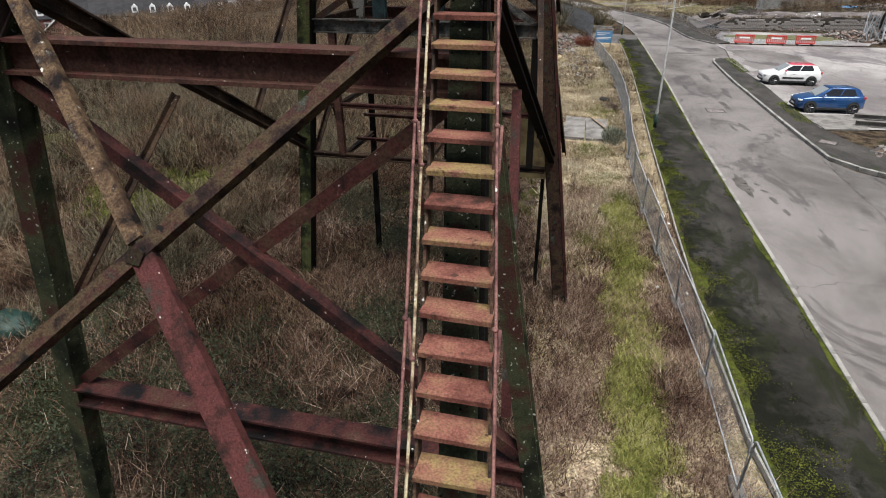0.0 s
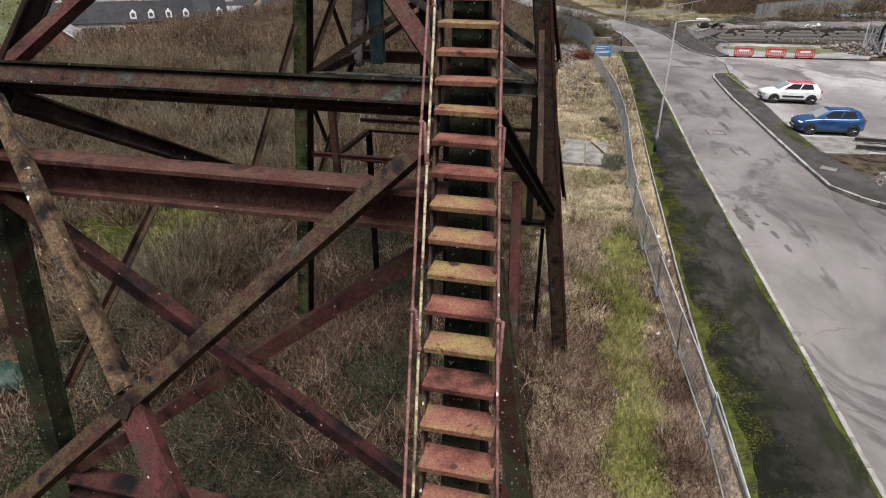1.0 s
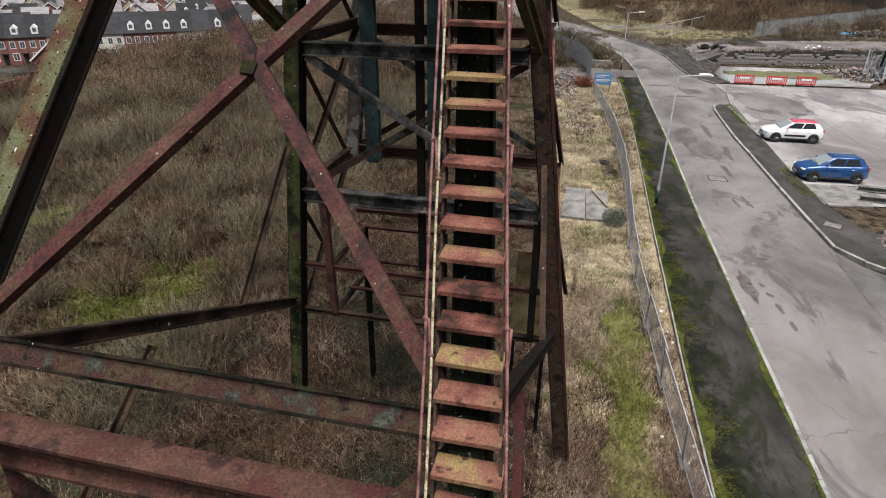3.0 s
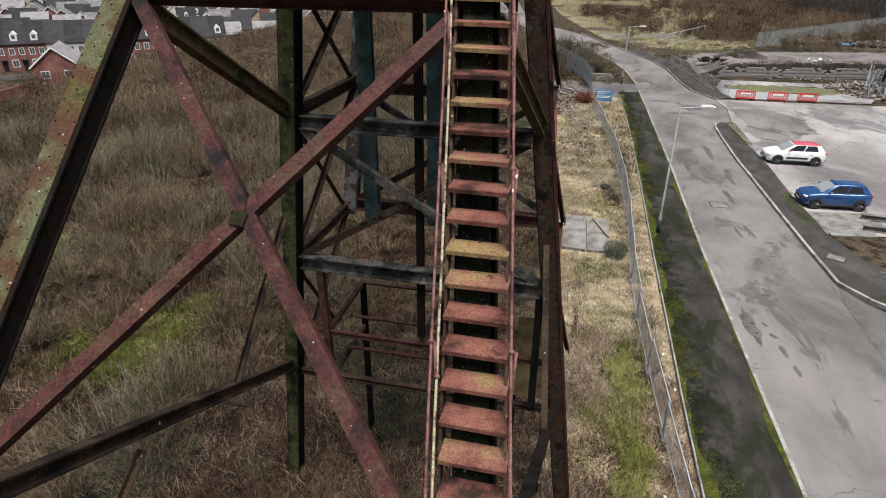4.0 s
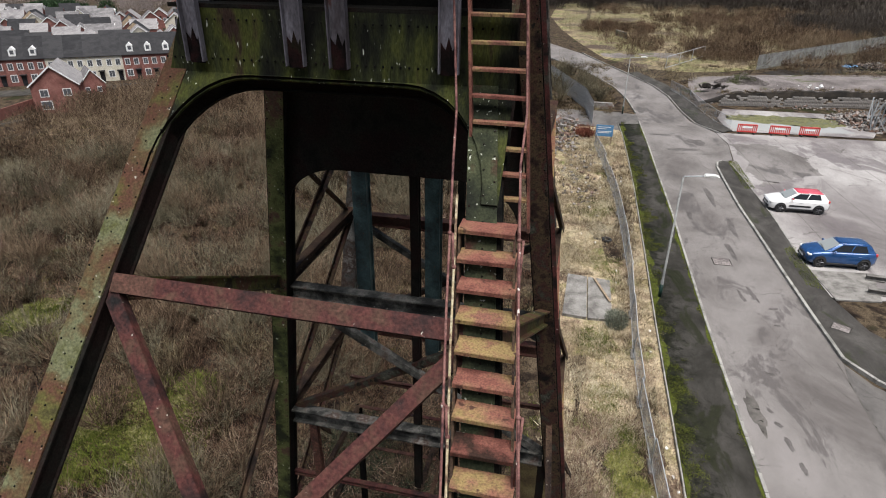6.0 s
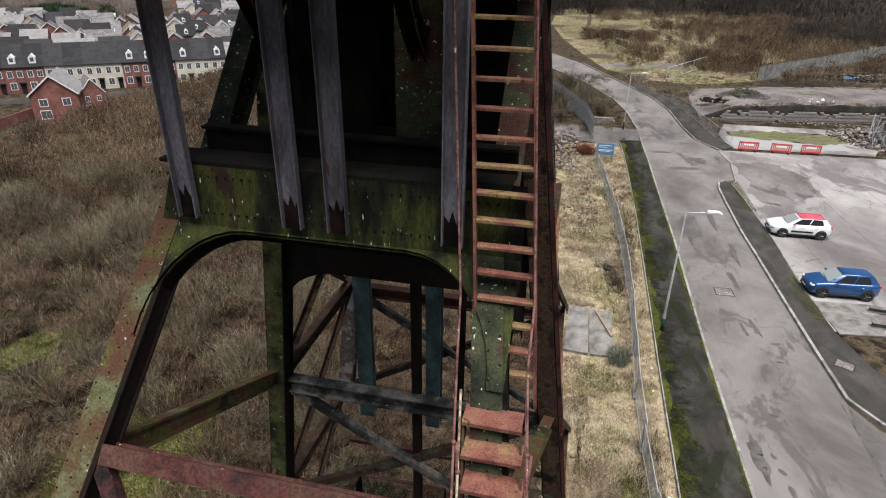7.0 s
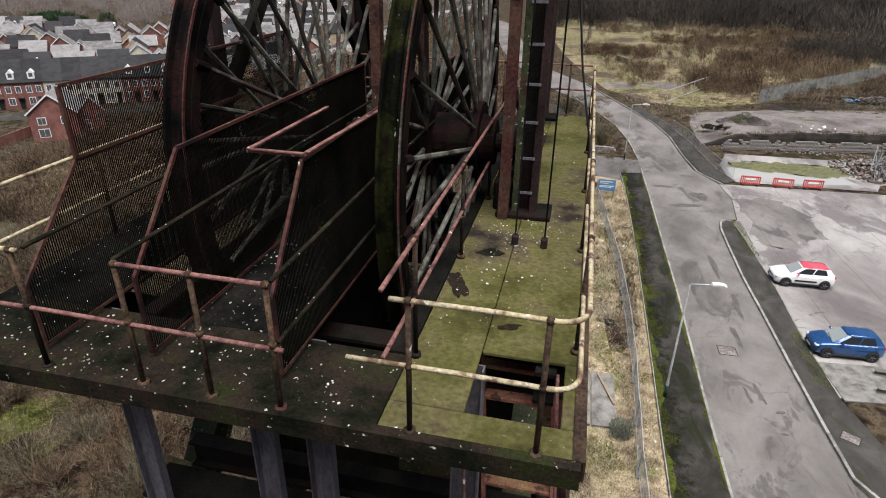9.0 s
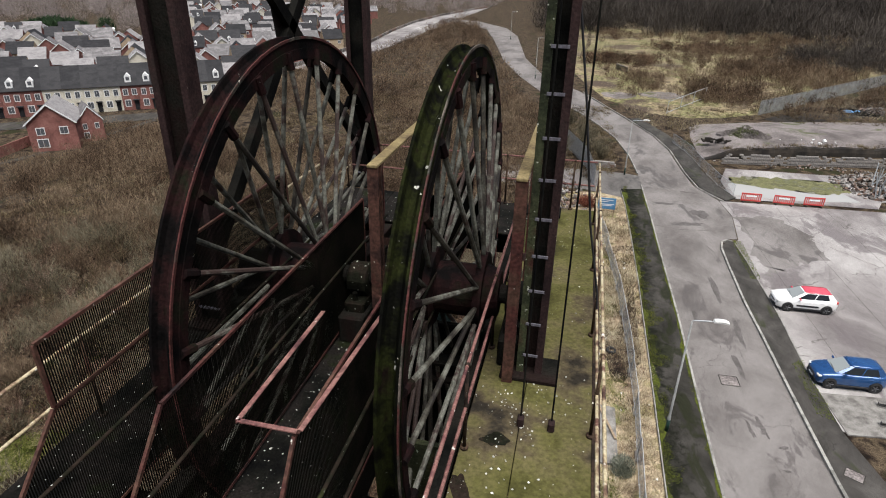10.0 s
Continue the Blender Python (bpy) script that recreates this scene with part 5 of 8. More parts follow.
# kerbs of single stones
def kerb_line(pts, w, h, z0, step, label, matn="kerb"):
    k = thing("kerb", (*pts[0], 0), label, "kerb", "", "structure")
    bm = B()
    box(bm, (0.004, -w / 2, 0), (step - 0.008, w / 2, h), 0.012)
    me = bpy.data.meshes.new("kerb_stone")
    bm.to_mesh(me)
    bm.free()
    me.materials.append(M[matn])
    rest = 0.0
    for a, b in zip(pts, pts[1:]):
        a, b = Vector(a), Vector(b)
        d = (b - a).length
        ang = math.atan2(b.y - a.y, b.x - a.x)
        n = max(1, round(d / step))
        for i in range(n):
            p = a.lerp(b, i / n)
            o = new("kerb_stone", me)
            o.parent = k
            o.location = (p.x - pts[0][0], p.y - pts[0][1], z0 + random.uniform(-0.006, 0.006))
            o.rotation_euler = (0, random.uniform(-0.004, 0.004), ang + random.uniform(-0.006, 0.006))
            o.scale = (d / n / step, 1, 1)
    return k


LK = [(6.74, -30), (6.68, 2), (6.6, 10.8), (6.43, 17), (6.23, 24), (6.03, 32), (5.97, 38), (5.93, 46), (5.73, 54), (5.53, 64), (5.25, 73)]
kerb_line(LK, 0.13, 0.2, -0.085, 0.92, "worn pale concrete kerb along the road")
kerb_line([(5.1, 77), (4.5, 84), (3.1, 92), (0.9, 99), (-2.3, 107), (-8.1, 118)], 0.13, 0.2, -0.085, 1.8, "pale concrete kerb of the curving road")
kerb_line([(p[0] - 0.03, p[1]) for p in FL], 0.06, 0.16, -0.03, 0.92, "narrow pale concrete edging of the footway")
kerb_line([(12.1, 59.75), (11.55, 59.95), (11.1, 59.4), (10.85, 58), (10.8, 55), (10.8, 49), (11.0, 44), (11.15, 39), (11.35, 34), (11.55, 30.3), (12.4, 28.9), (13.5, 27.9), (16, 26.9), (19, 25.6)], 0.16, 0.24, -0.085, 0.92, "rounded pale concrete kerb of the parking strip")
kerb_line([(12.65, 40), (12.7, 48), (12.4, 56), (12.15, 59.5)], 0.06, 0.14, -0.01, 0.92, "thin concrete edging beside the parking area")
kerb_line([(13.2, 70.0), (11.2, 73.6), (10.45, 79), (9.8, 88), (8.4, 95), (5.3, 104.2), (2.6, 111.4), (-2.0, 124.3)], 0.14, 0.2, -0.085, 1.8, "pale concrete kerb of the curving road")
sheet("pavement", [(13.4, 70.3), (11.4, 73.8), (10.62, 79), (9.97, 88), (8.6, 95.2), (5.5, 104.5), (7.0, 105.5), (10.4, 95.9), (11.9, 88.2), (12.6, 79.5), (13.4, 75), (14.6, 71.5)], 0.1, M["asphalt_dark"], "dark footway of the curving road", "pavement", 0.12)

# worn hollows and damp smears in the road
smear(6.93, 25.7, 0.27, 1.15, 0.05, "dark worn hollow in the asphalt beside the kerb", "hollow")
for x, y, rx, ry, a in ((7.75, 24.1, 0.07, 0.5, 0.15), (7.62, 25.1, 0.08, 0.25, 0.6), (7.5, 25.9, 0.06, 0.22, 0.4), (7.9, 22.9, 0.07, 0.4, 0.1), (8.1, 28.4, 0.12, 0.14, 0), (8.9, 29.6, 0.12, 0.05, 0.3),
                        (8.3, 35.2, 0.07, 0.8, 0.12), (8.9, 35.6, 0.09, 1.0, 0.16), (9.6, 34.2, 0.15, 0.14, 0.4), (9.4, 32.6, 0.12, 0.1, 0), (8.8, 41.0, 0.12, 1.6, 0.05), (9.6, 44.5, 0.12, 2.0, 0),
                        (7.1, 46.5, 0.1, 1.6, 0), (9.1, 50.5, 0.16, 2.2, 0.05), (8.6, 63, 0.9, 0.5, 0.2), (7.2, 68, 0.7, 0.4, 0), (10.3, 66, 0.6, 1.2, 0), (5.9, 79, 0.5, 1.8, 0.1), (10.1, 21.8, 0.1, 0.06, 0)):
    smear(x, y, rx * 1.5, ry * 0.8, a, "dark damp smear on the worn asphalt", "asphalt_stain")


def crack(pts, w, label="thin dark crack across the asphalt"):
    """A wandering thin strip."""
    line = []
    for a, b in zip(pts, pts[1:]):
        a, b = Vector(a), Vector(b)
        n = max(2, int((b - a).length / 0.35))
        s = Vector((-(b - a).y, (b - a).x)).normalized()
        line += [a.lerp(b, k / n) + s * 0.1 * noise.noise((a.x + k * 0.7, a.y, 2)) for k in range(n)]
    bm = B()
    prev = None
    for k, p in enumerate(line):
        ww = w * (0.6 + 0.7 * abs(noise.noise((k * 0.6, p.x, 1))))
        s = Vector((1, 0)) if abs(line[-1].y - line[0].y) > abs(line[-1].x - line[0].x) else Vector((0, 1))
        e = [bm.verts.new((*(p - s * ww), 0.0065)), bm.verts.new((*(p + s * ww), 0.0065))]
        if prev:
            bm.faces.new((prev[0], prev[1], e[1], e[0]))
        prev = e
    bmesh.ops.recalc_face_normals(bm, faces=bm.faces)
    o = part("crack", bm, M["hollow"])
    tagged(o, label, "crack", "", "structure")


lp = [(13.49, 66.4), (17.1, 67.0), (19.1, 63.2), (19.1, 58.5), (16.3, 56.2), (13.6, 54.0), (13.4, 57.7)]
lp = [Vector(a).lerp(Vector(b), k / 10) + Vector((noise.noise((a[0], k * 0.7, 1)), noise.noise((k * 0.7, a[1], 5)))) * 0.9 for a, b in zip(lp, lp[1:] + lp[:1]) for k in range(10)]
sheet("road_patch", [tuple(p) for p in lp], 0.0225, M["asphalt_old"], "mauve-grey stained asphalt on the parking area", "road patch")
smear(0.8, 42.0, 0.7, 1.6, 0.2, "bare dark mud patch in the verge", "earth", -0.02)
crack([(8.8, 33.2), (10.0, 29.4), (11.2, 26.6)], 0.01)
crack([(11.25, 30.0), (11.3, 24), (11.4, 14)], 0.03, "dark ragged seam between two asphalt layers")
crack([(6.3, 47.0), (8.0, 46.6), (9.4, 47.0)], 0.014)
crack([(5.6, 62), (8, 61.5), (12.3, 62.2)], 0.05, "dark transverse trench scar in the asphalt")


# manhole and covers
def cover(x, y, w, d, ang, z, label):
    t = thing("manhole_cover", (x, y, z), label, "manhole cover")
    bm = B()
    box(bm, (-w / 2, -d / 2, 0.0), (w / 2, d / 2, 0.012), 0.004)
    me = part("lid", bm, M["gravel"], None)
    bm = B()
    for sx in (-1, 1):
        box(bm, (sx * (w / 2 + 0.03) - 0.022, -d / 2 - 0.05, 0), (sx * (w / 2 + 0.03) + 0.022, d / 2 + 0.05, 0.008))
        box(bm, (-w / 2 - 0.005, sx * (d / 2 + 0.03) - 0.02, 0), (w / 2 + 0.005, sx * (d / 2 + 0.03) + 0.02, 0.008))
    fr = part("rim", bm, M["asphalt_dark"], None)
    for o in (me, fr):
        o.parent = t
    t.rotation_euler = (0, 0, ang)


cover(8.0, 39.25, 0.95, 0.85, 0.03, 0.003, "square steel manhole cover in the road")
cover(12.35, 33.0, 0.75, 0.6, -0.5, 0.103, "square concrete inspection cover in the strip")


def rubble(name, cx, cy, rx, ry, n, size, label, h=0.3, matn="rubble", z0=0.0):
    verts, faces = [], []
    for _ in range(n):
        a, r = random.uniform(0, 6.28), math.sqrt(random.random())
        px, py = cx + math.cos(a) * r * rx, cy + math.sin(a) * r * ry
        s = size * random.uniform(0.4, 1.3)
        pz = z0 + h * (1 - r) * random.random()
        e = Euler((random.uniform(-0.6, 0.6), random.uniform(-0.6, 0.6), random.uniform(0, 6))).to_matrix()
        k = len(verts)
        d = (s, s * random.uniform(0.4, 0.9), s * random.uniform(0.2, 0.6))
        for sx in (-1, 1):
            for sy in (-1, 1):
                for sz in (-1, 1):
                    q = e @ Vector((sx * d[0] / 2, sy * d[1] / 2, sz * d[2] / 2)) * random.uniform(0.85, 1.1)
                    verts.append((px + q.x, py + q.y, pz + q.z + s * 0.1))
        faces += [(k, k + 1, k + 3, k + 2), (k + 4, k + 6, k + 7, k + 5), (k, k + 4, k + 5, k + 1), (k + 2, k + 3, k + 7, k + 6), (k, k + 2, k + 6, k + 4), (k + 1, k + 5, k + 7, k + 3)]
    return from_arrays(name, verts, faces, M[matn], label, "rubble")


# ---- vegetation ----
def mesh_fast(name, verts, tris, material, label, category):
    me = bpy.data.meshes.new(name)
    n, k = len(verts), len(tris)
    me.vertices.add(n)
    me.vertices.foreach_set("co", np.asarray(verts, np.float32).ravel())
    me.loops.add(k * 3)
    me.loops.foreach_set("vertex_index", np.asarray(tris, np.int32).ravel())
    me.polygons.add(k)
    me.polygons.foreach_set("loop_start", np.arange(0, k * 3, 3, dtype=np.int32))
    me.polygons.foreach_set("loop_total", np.full(k, 3, np.int32))
    me.update(calc_edges=True)
    me.materials.append(material)
    return tagged(new(name, me), label, category, "", "stuff")


rng = np.random.default_rng(5)


def wob(x, y, s, ph):
    """A smooth patch field between 0 and 1."""
    return 0.5 + 0.25 * (np.sin(x * s + ph) * np.cos(y * s * 0.8 + ph * 2) + np.sin((x + y) * s * 0.6 + ph * 3) * np.cos((x - 1.4 * y) * s * 0.7 + ph))


def spread(n, x0, x1, y0, y1, keep):
    x, y = rng.uniform(x0, x1, n), rng.uniform(y0, y1, n)
    k = keep(x, y) > rng.random(n)
    return x[k], y[k]


def blades(x, y, h, w, lean, z0=None):
    """Thin leaning blades, one triangle each."""
    n = len(x)
    a = rng.uniform(0, 2 * np.pi, n)
    l = lean * rng.uniform(0.2, 1.2, n) * h
    la = rng.uniform(0, 2 * np.pi, n)
    s = np.stack([np.cos(a), np.sin(a), np.zeros(n)], 1) * w[:, None]
    b = np.stack([x, y, lie_all(x, y) if z0 is None else np.full(n, z0)], 1)
    tip = b + np.stack([np.cos(la) * l, np.sin(la) * l, h], 1)
    v = np.stack([b - s, b + s, tip], 1).reshape(-1, 3)
    return v, np.arange(n * 3).reshape(-1, 3)


FAR_ROAD = [(-66, 140), (-65, 162), (-64.5, 193), (-68, 225), (-70, 262), (-68, 300), (-62, 339), (-50, 400), (-30, 460), (10, 520), (60, 560)]


def far_gap(x, y):
    """1 away from the far road, 0 on it and on the near side that hides it."""
    c = np.interp(y, [p[1] for p in FAR_ROAD], [p[0] for p in FAR_ROAD])
    return (np.abs(x - c - 3) > 9) | (y < 140)


def off_verge(x, y):
    """Thin the brown growth where the verge's pale grass stands, and in the greenest spots."""
    return (1 - 0.85 * ((x > -1.5 - 0.03 * y) & (y > 19))) * np.clip(1.15 - 1.2 * blot(x, y, GREENS), 0.05, 1) * np.clip(1.1 - 1.0 * blot(x, y, IVY), 0.12, 1)


def clear_of(x, y):
    """Where nothing grows: slabs, the fence's line, the paved ground."""
    ok = (x < np.interp(y, [p[1] for p in FL], [p[0] for p in FL]) - 0.1)
    ok &= ~((x > -1.0) & (x < 1.6) & (y > 30.7) & (y < 35.5))
    return ok


VERGE_GREENS = [(1.8 + 0.15 * math.sin(k * 1.9), 4.5 + 1.15 * k, 0.78) for k in range(16)]
GLADE = [(-18.4, 18.9, 1.2), (-16.5, 19.2, 1.4), (-15.4, 20.6, 1.2), (-13.6, 17.5, 1.2), (-14.9, 18.0, 1.1), (-26.4, 24.4, 1.6), (-23.6, 27.5, 1.2), (-24.0, 23.0, 1.2)]
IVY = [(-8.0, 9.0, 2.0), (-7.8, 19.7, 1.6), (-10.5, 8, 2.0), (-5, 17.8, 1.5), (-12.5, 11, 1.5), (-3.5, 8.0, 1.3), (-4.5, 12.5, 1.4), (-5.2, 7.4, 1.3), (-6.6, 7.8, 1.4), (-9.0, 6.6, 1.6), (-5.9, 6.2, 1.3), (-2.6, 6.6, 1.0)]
GREENS = [(-17.5, 18.6, 2.6), (-15.0, 18.4, 2.2), (-14.6, 17.4, 1.6), (-15.4, 20.8, 1.8), (-26.4, 24.4, 1.8), (1.8, 18.5, 0.8), (0.9, 18.6, 1.0), (1.5, 21, 0.9), (1.2, 25, 1.0), (0.6, 29, 1.1), (1.9, 23, 0.8), (1.0, 37, 1.2), (0.4, 46, 1.6)] + VERGE_GREENS


def blot(x, y, spots):
    f = np.zeros_like(x)
    for sx, sy, r in spots:
        f = np.maximum(f, np.exp(-((x - sx) ** 2 + ((y - sy) * 0.8) ** 2) / (r * r)))
    return f


# tussocks: clumps of blades leaning outwards from a root
def tussocks(name, x, y, hmin, hmax, n, w, rad, material, label, category="grass", lean=0.9):
    m = len(x)
    H = np.repeat(rng.uniform(hmin, hmax, m) * (0.6 + 0.8 * wob(x, y, 1.3, 2.2)), n)
    X, Y = np.repeat(x, n), np.repeat(y, n)
    k = len(X)
    a, r = rng.uniform(0, 2 * np.pi, k), np.sqrt(rng.random(k)) * rad * rng.uniform(0.5, 1.3, k)
    bx, by = X + np.cos(a) * r, Y + np.sin(a) * r
    b = np.stack([bx, by, lie_all(bx, by)], 1)
    h = H * rng.uniform(0.35, 1.1, k)
    l = h * lean * rng.uniform(0.2, 1.3, k)
    a2 = a + rng.normal(0, 0.7, k)
    tip = b + np.stack([np.cos(a2) * l, np.sin(a2) * l, h], 1)
    sa = rng.uniform(0, 2 * np.pi, k)
    s = np.stack([np.cos(sa), np.sin(sa), np.zeros(k)], 1) * (w * rng.uniform(0.6, 1.3, k))[:, None]
    v = np.stack([b - s, b + s, tip], 1).reshape(-1, 3)
    return mesh_fast(name, v, np.arange(k * 3).reshape(-1, 3), material, label, category)


x, y = spread(15000, -20, 3.0, 2, 50, lambda x, y: clear_of(x, y) * off_verge(x, y) * np.clip((y - 7) / 8, 0.2, 1) * np.clip(wob(x, y, 0.6, 1.0) * 2.6 - 0.8, 0, 1))
tussocks("dead_grass", x, y, 0.12, 0.42, 26, 0.011, 0.16, M["grass"], "tangled tussocks of tan dead grass")
x, y = spread(18000, -20, 2.8, 2, 46, lambda x, y: clear_of(x, y) * off_verge(x, y) * np.clip(wob(x, y, 0.65, 4.2) * 2.6 - 0.9 + 0.4 * (y < 14), 0, 1))
tussocks("bramble", x, y, 0.15, 0.55, 22, 0.01, 0.2, M["bramble"], "red-brown dead bramble and bracken", "bramble", 1.2)
x, y = spread(15000, -40, 3.0, 4, 66, lambda x, y: clear_of(x, y) * np.where(x < -3, 0.35, 1) * np.clip(wob(x, y, 0.42, 2.6) * 3.6 - 1.55 + 0.35 * ((x > 0) & (x < 2.2)), 0, 1))
tussocks("green_grass", x, y, 0.05, 0.16, 40, 0.009, 0.2, M["green_grass"], "short mossy green grass in patches")
x, y = spread(13000, -2.2, 3.6, 3, 68, lambda x, y: clear_of(x, y) * (x > -0.6 - y * 0.03) * np.clip((y - 11) / 16, 0.22, 1) * np.clip(1.1 - 1.2 * blot(x, y, GREENS), 0.1, 1) * np.clip(wob(x, y, 1.1, 0.3) * 2.2 - 0.5, 0, 1))
tussocks("verge_grass", x, y, 0.08, 0.36, 28, 0.01, 0.15, M["verge_grass"], "pale tan dead grass on the verge")
x, y = spread(2600, -0.5, 3.0, 8, 60, lambda x, y: clear_of(x, y) * np.clip(wob(x, y, 0.5, 6.1) * 3.5 - 1.9, 0, 1))
tussocks("verge_weeds", x, y, 0.2, 0.5, 30, 0.004, 0.3, M["bramble"], "red-brown dead weeds on the verge", "weeds", 0.7)
x, y = spread(11000, -60, 3.4, 42, 112, lambda x, y: clear_of(x, y) * np.clip(wob(x, y, 0.25, 1.0) * 2.2 - 0.5, 0, 1) * ((x > -48) | (y < 80)))
tussocks("dead_grass", x, y, 0.25, 0.7, 34, 0.018, 0.4, M["grass"], "tan dead grass on the open ground")
x, y = spread(7000, -0.4, 3.7, 3, 24, lambda x, y: clear_of(x, y) * np.clip(1.2 - 1.5 * blot(x, y, GREENS), 0, 1) * np.clip(wob(x, y, 0.8, 3.7) * 2.8 - 0.75 + 0.5 * (y < 11), 0, 1))
tussocks("verge_bramble", x, y, 0.12, 0.4, 32, 0.008, 0.26, M["red_stalk"], "red-brown dead bramble on the verge", "bramble", 1.1)
x, y = spread(9000, -2.2, 3.5, 19, 68, lambda x, y: clear_of(x, y) * (x > -0.6 - y * 0.03) * np.clip(wob(x, y, 0.9, 2.3) * 2.6 - 0.7, 0, 1))
tussocks("straw_grass", x, y, 0.1, 0.4, 30, 0.01, 0.2, M["verge_grass"], "bleached straw tussocks on the verge")
# brighter green in a few places, and dark leafy bramble under the tower
x, y = spread(95000, -28, 3.2, 6, 50, lambda x, y: clear_of(x, y) * np.clip(blot(x, y, GREENS) * (0.35 + wob(x, y, 1.6, 0.4)) * 1.6 - 0.45, 0, 1))
tussocks("green_grass", x, y, 0.1, 0.26, 40, 0.013, 0.22, M["green_grass"], "bright mossy green grass in patches")
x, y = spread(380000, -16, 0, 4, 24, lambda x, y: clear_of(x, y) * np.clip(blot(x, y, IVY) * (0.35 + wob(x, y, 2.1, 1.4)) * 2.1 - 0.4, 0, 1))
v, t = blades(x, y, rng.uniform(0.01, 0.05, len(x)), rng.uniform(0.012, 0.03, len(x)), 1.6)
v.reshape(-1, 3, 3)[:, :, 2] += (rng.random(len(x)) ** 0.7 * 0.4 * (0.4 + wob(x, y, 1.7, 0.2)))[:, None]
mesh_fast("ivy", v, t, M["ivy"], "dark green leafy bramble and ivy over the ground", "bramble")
x, y = spread(105000, -15, 2.6, 2.5, 20, lambda x, y: clear_of(x, y) * np.clip(1.1 - 0.8 * blot(x, y, IVY), 0.25, 1) * np.clip(wob(x, y, 0.9, 3.1) * 2.2 - 0.5, 0, 1))
v, t = blades(x, y, rng.uniform(0.12, 0.5, len(x)), rng.uniform(0.006, 0.013, len(x)), 1.3)
mesh_fast("dead_stalks", v, t, M["red_stalk"], "thin red-brown dead stalks among the bramble", "stalks")
x, y = spread(420000, 0.5, 3.2, 4, 24, lambda x, y: clear_of(x, y) * np.clip(blot(x, y, VERGE_GREENS) * (0.2 + 0.6 * wob(x, y, 2.9, 1.7) + 0.6 * wob(x, y, 7.3, 0.4)) * 1.5 - 0.52, 0, 0.36))
v, t = blades(x, y, rng.uniform(0.04, 0.16, len(x)), rng.uniform(0.007, 0.014, len(x)), 1.1, 0.0)
mesh_fast("green_grass", v, t, M["verge_green"], "short bright green grass in a strip along the verge", "grass")
# moss along the kerb and edging
def moss_strip(line, off, width, y0, y1, seed, z, label, matn="moss"):
    """A ragged band of moss beside a line."""
    bm = B()
    prev = None
    yy = y0
    while yy < y1:
        c = float(np.interp(yy, [p[1] for p in line], [p[0] for p in line])) + off
        rag = 0.4 + 0.9 * noise.noise((yy * 0.23, seed, 0)) + 0.45 * noise.noise((yy * 0.8, seed, 3)) + 0.1 * noise.noise((yy * 2.4, seed, 7))
        wd = min(max(abs(width) * rag, 0.012), 2.2)
        e = [bm.verts.new((c, yy, z)), bm.verts.new((c + math.copysign(wd, width), yy, z + 0.004))]
        if prev:
            bm.faces.new((prev[0], prev[1], e[1], e[0]))
        prev = e
        yy += 0.045
    bmesh.ops.recalc_face_normals(bm, faces=bm.faces)
    o = part("moss", bm, M[matn])
    return tagged(o, label, "moss", "", "stuff")


moss_strip(FL, 0.02, 0.55, 4, 70, 1.3, 0.105, "green moss creeping over the footway's edge")
moss_strip(LK, -0.08, -0.22, 4, 70, 5.1, 0.105, "green moss along the kerb")
def cushions(x, y):
    """How thick the moss lies on the footway: heavy along its inner edge, thin along the kerb, broken up everywhere."""
    inner = x - np.interp(y, [p[1] for p in FL], [p[0] for p in FL])
    outer = np.interp(y, [p[1] for p in LK], [p[0] for p in LK]) - x
    broken = 0.55 * wob(x, y, 1.7, 0.6) + 0.45 * wob(x, y, 5.3, 2.1)
    wide = 0.35 + 0.9 * wob(x * 0, y, 0.5, 1.1)
    near = np.clip((15 - y) / 8, 0, 1)
    thick = np.maximum(1.25 - inner / wide, 0.9 - outer / 0.3) + 0.45 * near
    return (inner > 0.02) * (outer > 0.08) * np.clip(thick * 1.1 + (broken - 0.62) * 3.2, 0, 1)


xa, ya = spread(520000, 3.3, 6.7, 3, 72, cushions)
v, t = blades(xa, ya, rng.uniform(0.004, 0.022, len(xa)), rng.uniform(0.01, 0.026, len(xa)), 2.0, 0.103)
mesh_fast("moss_cushions", v, t, M["moss_green"], "olive-green moss cushions over the footway's edges", "moss")
xa, ya = spread(14000, 10.9, 12.8, 32, 60, lambda x, y: ((x > 12.0) * (wob(x, y, 0.5, 1.3) > 0.5)) * 1.0)
v, t = blades(xa, ya, rng.uniform(0.02, 0.09, len(xa)), rng.uniform(0.015, 0.03, len(xa)), 1.2, 0.095)
mesh_fast("moss", v, t, M["green_grass"], "green moss and weeds on the parking strip", "moss")


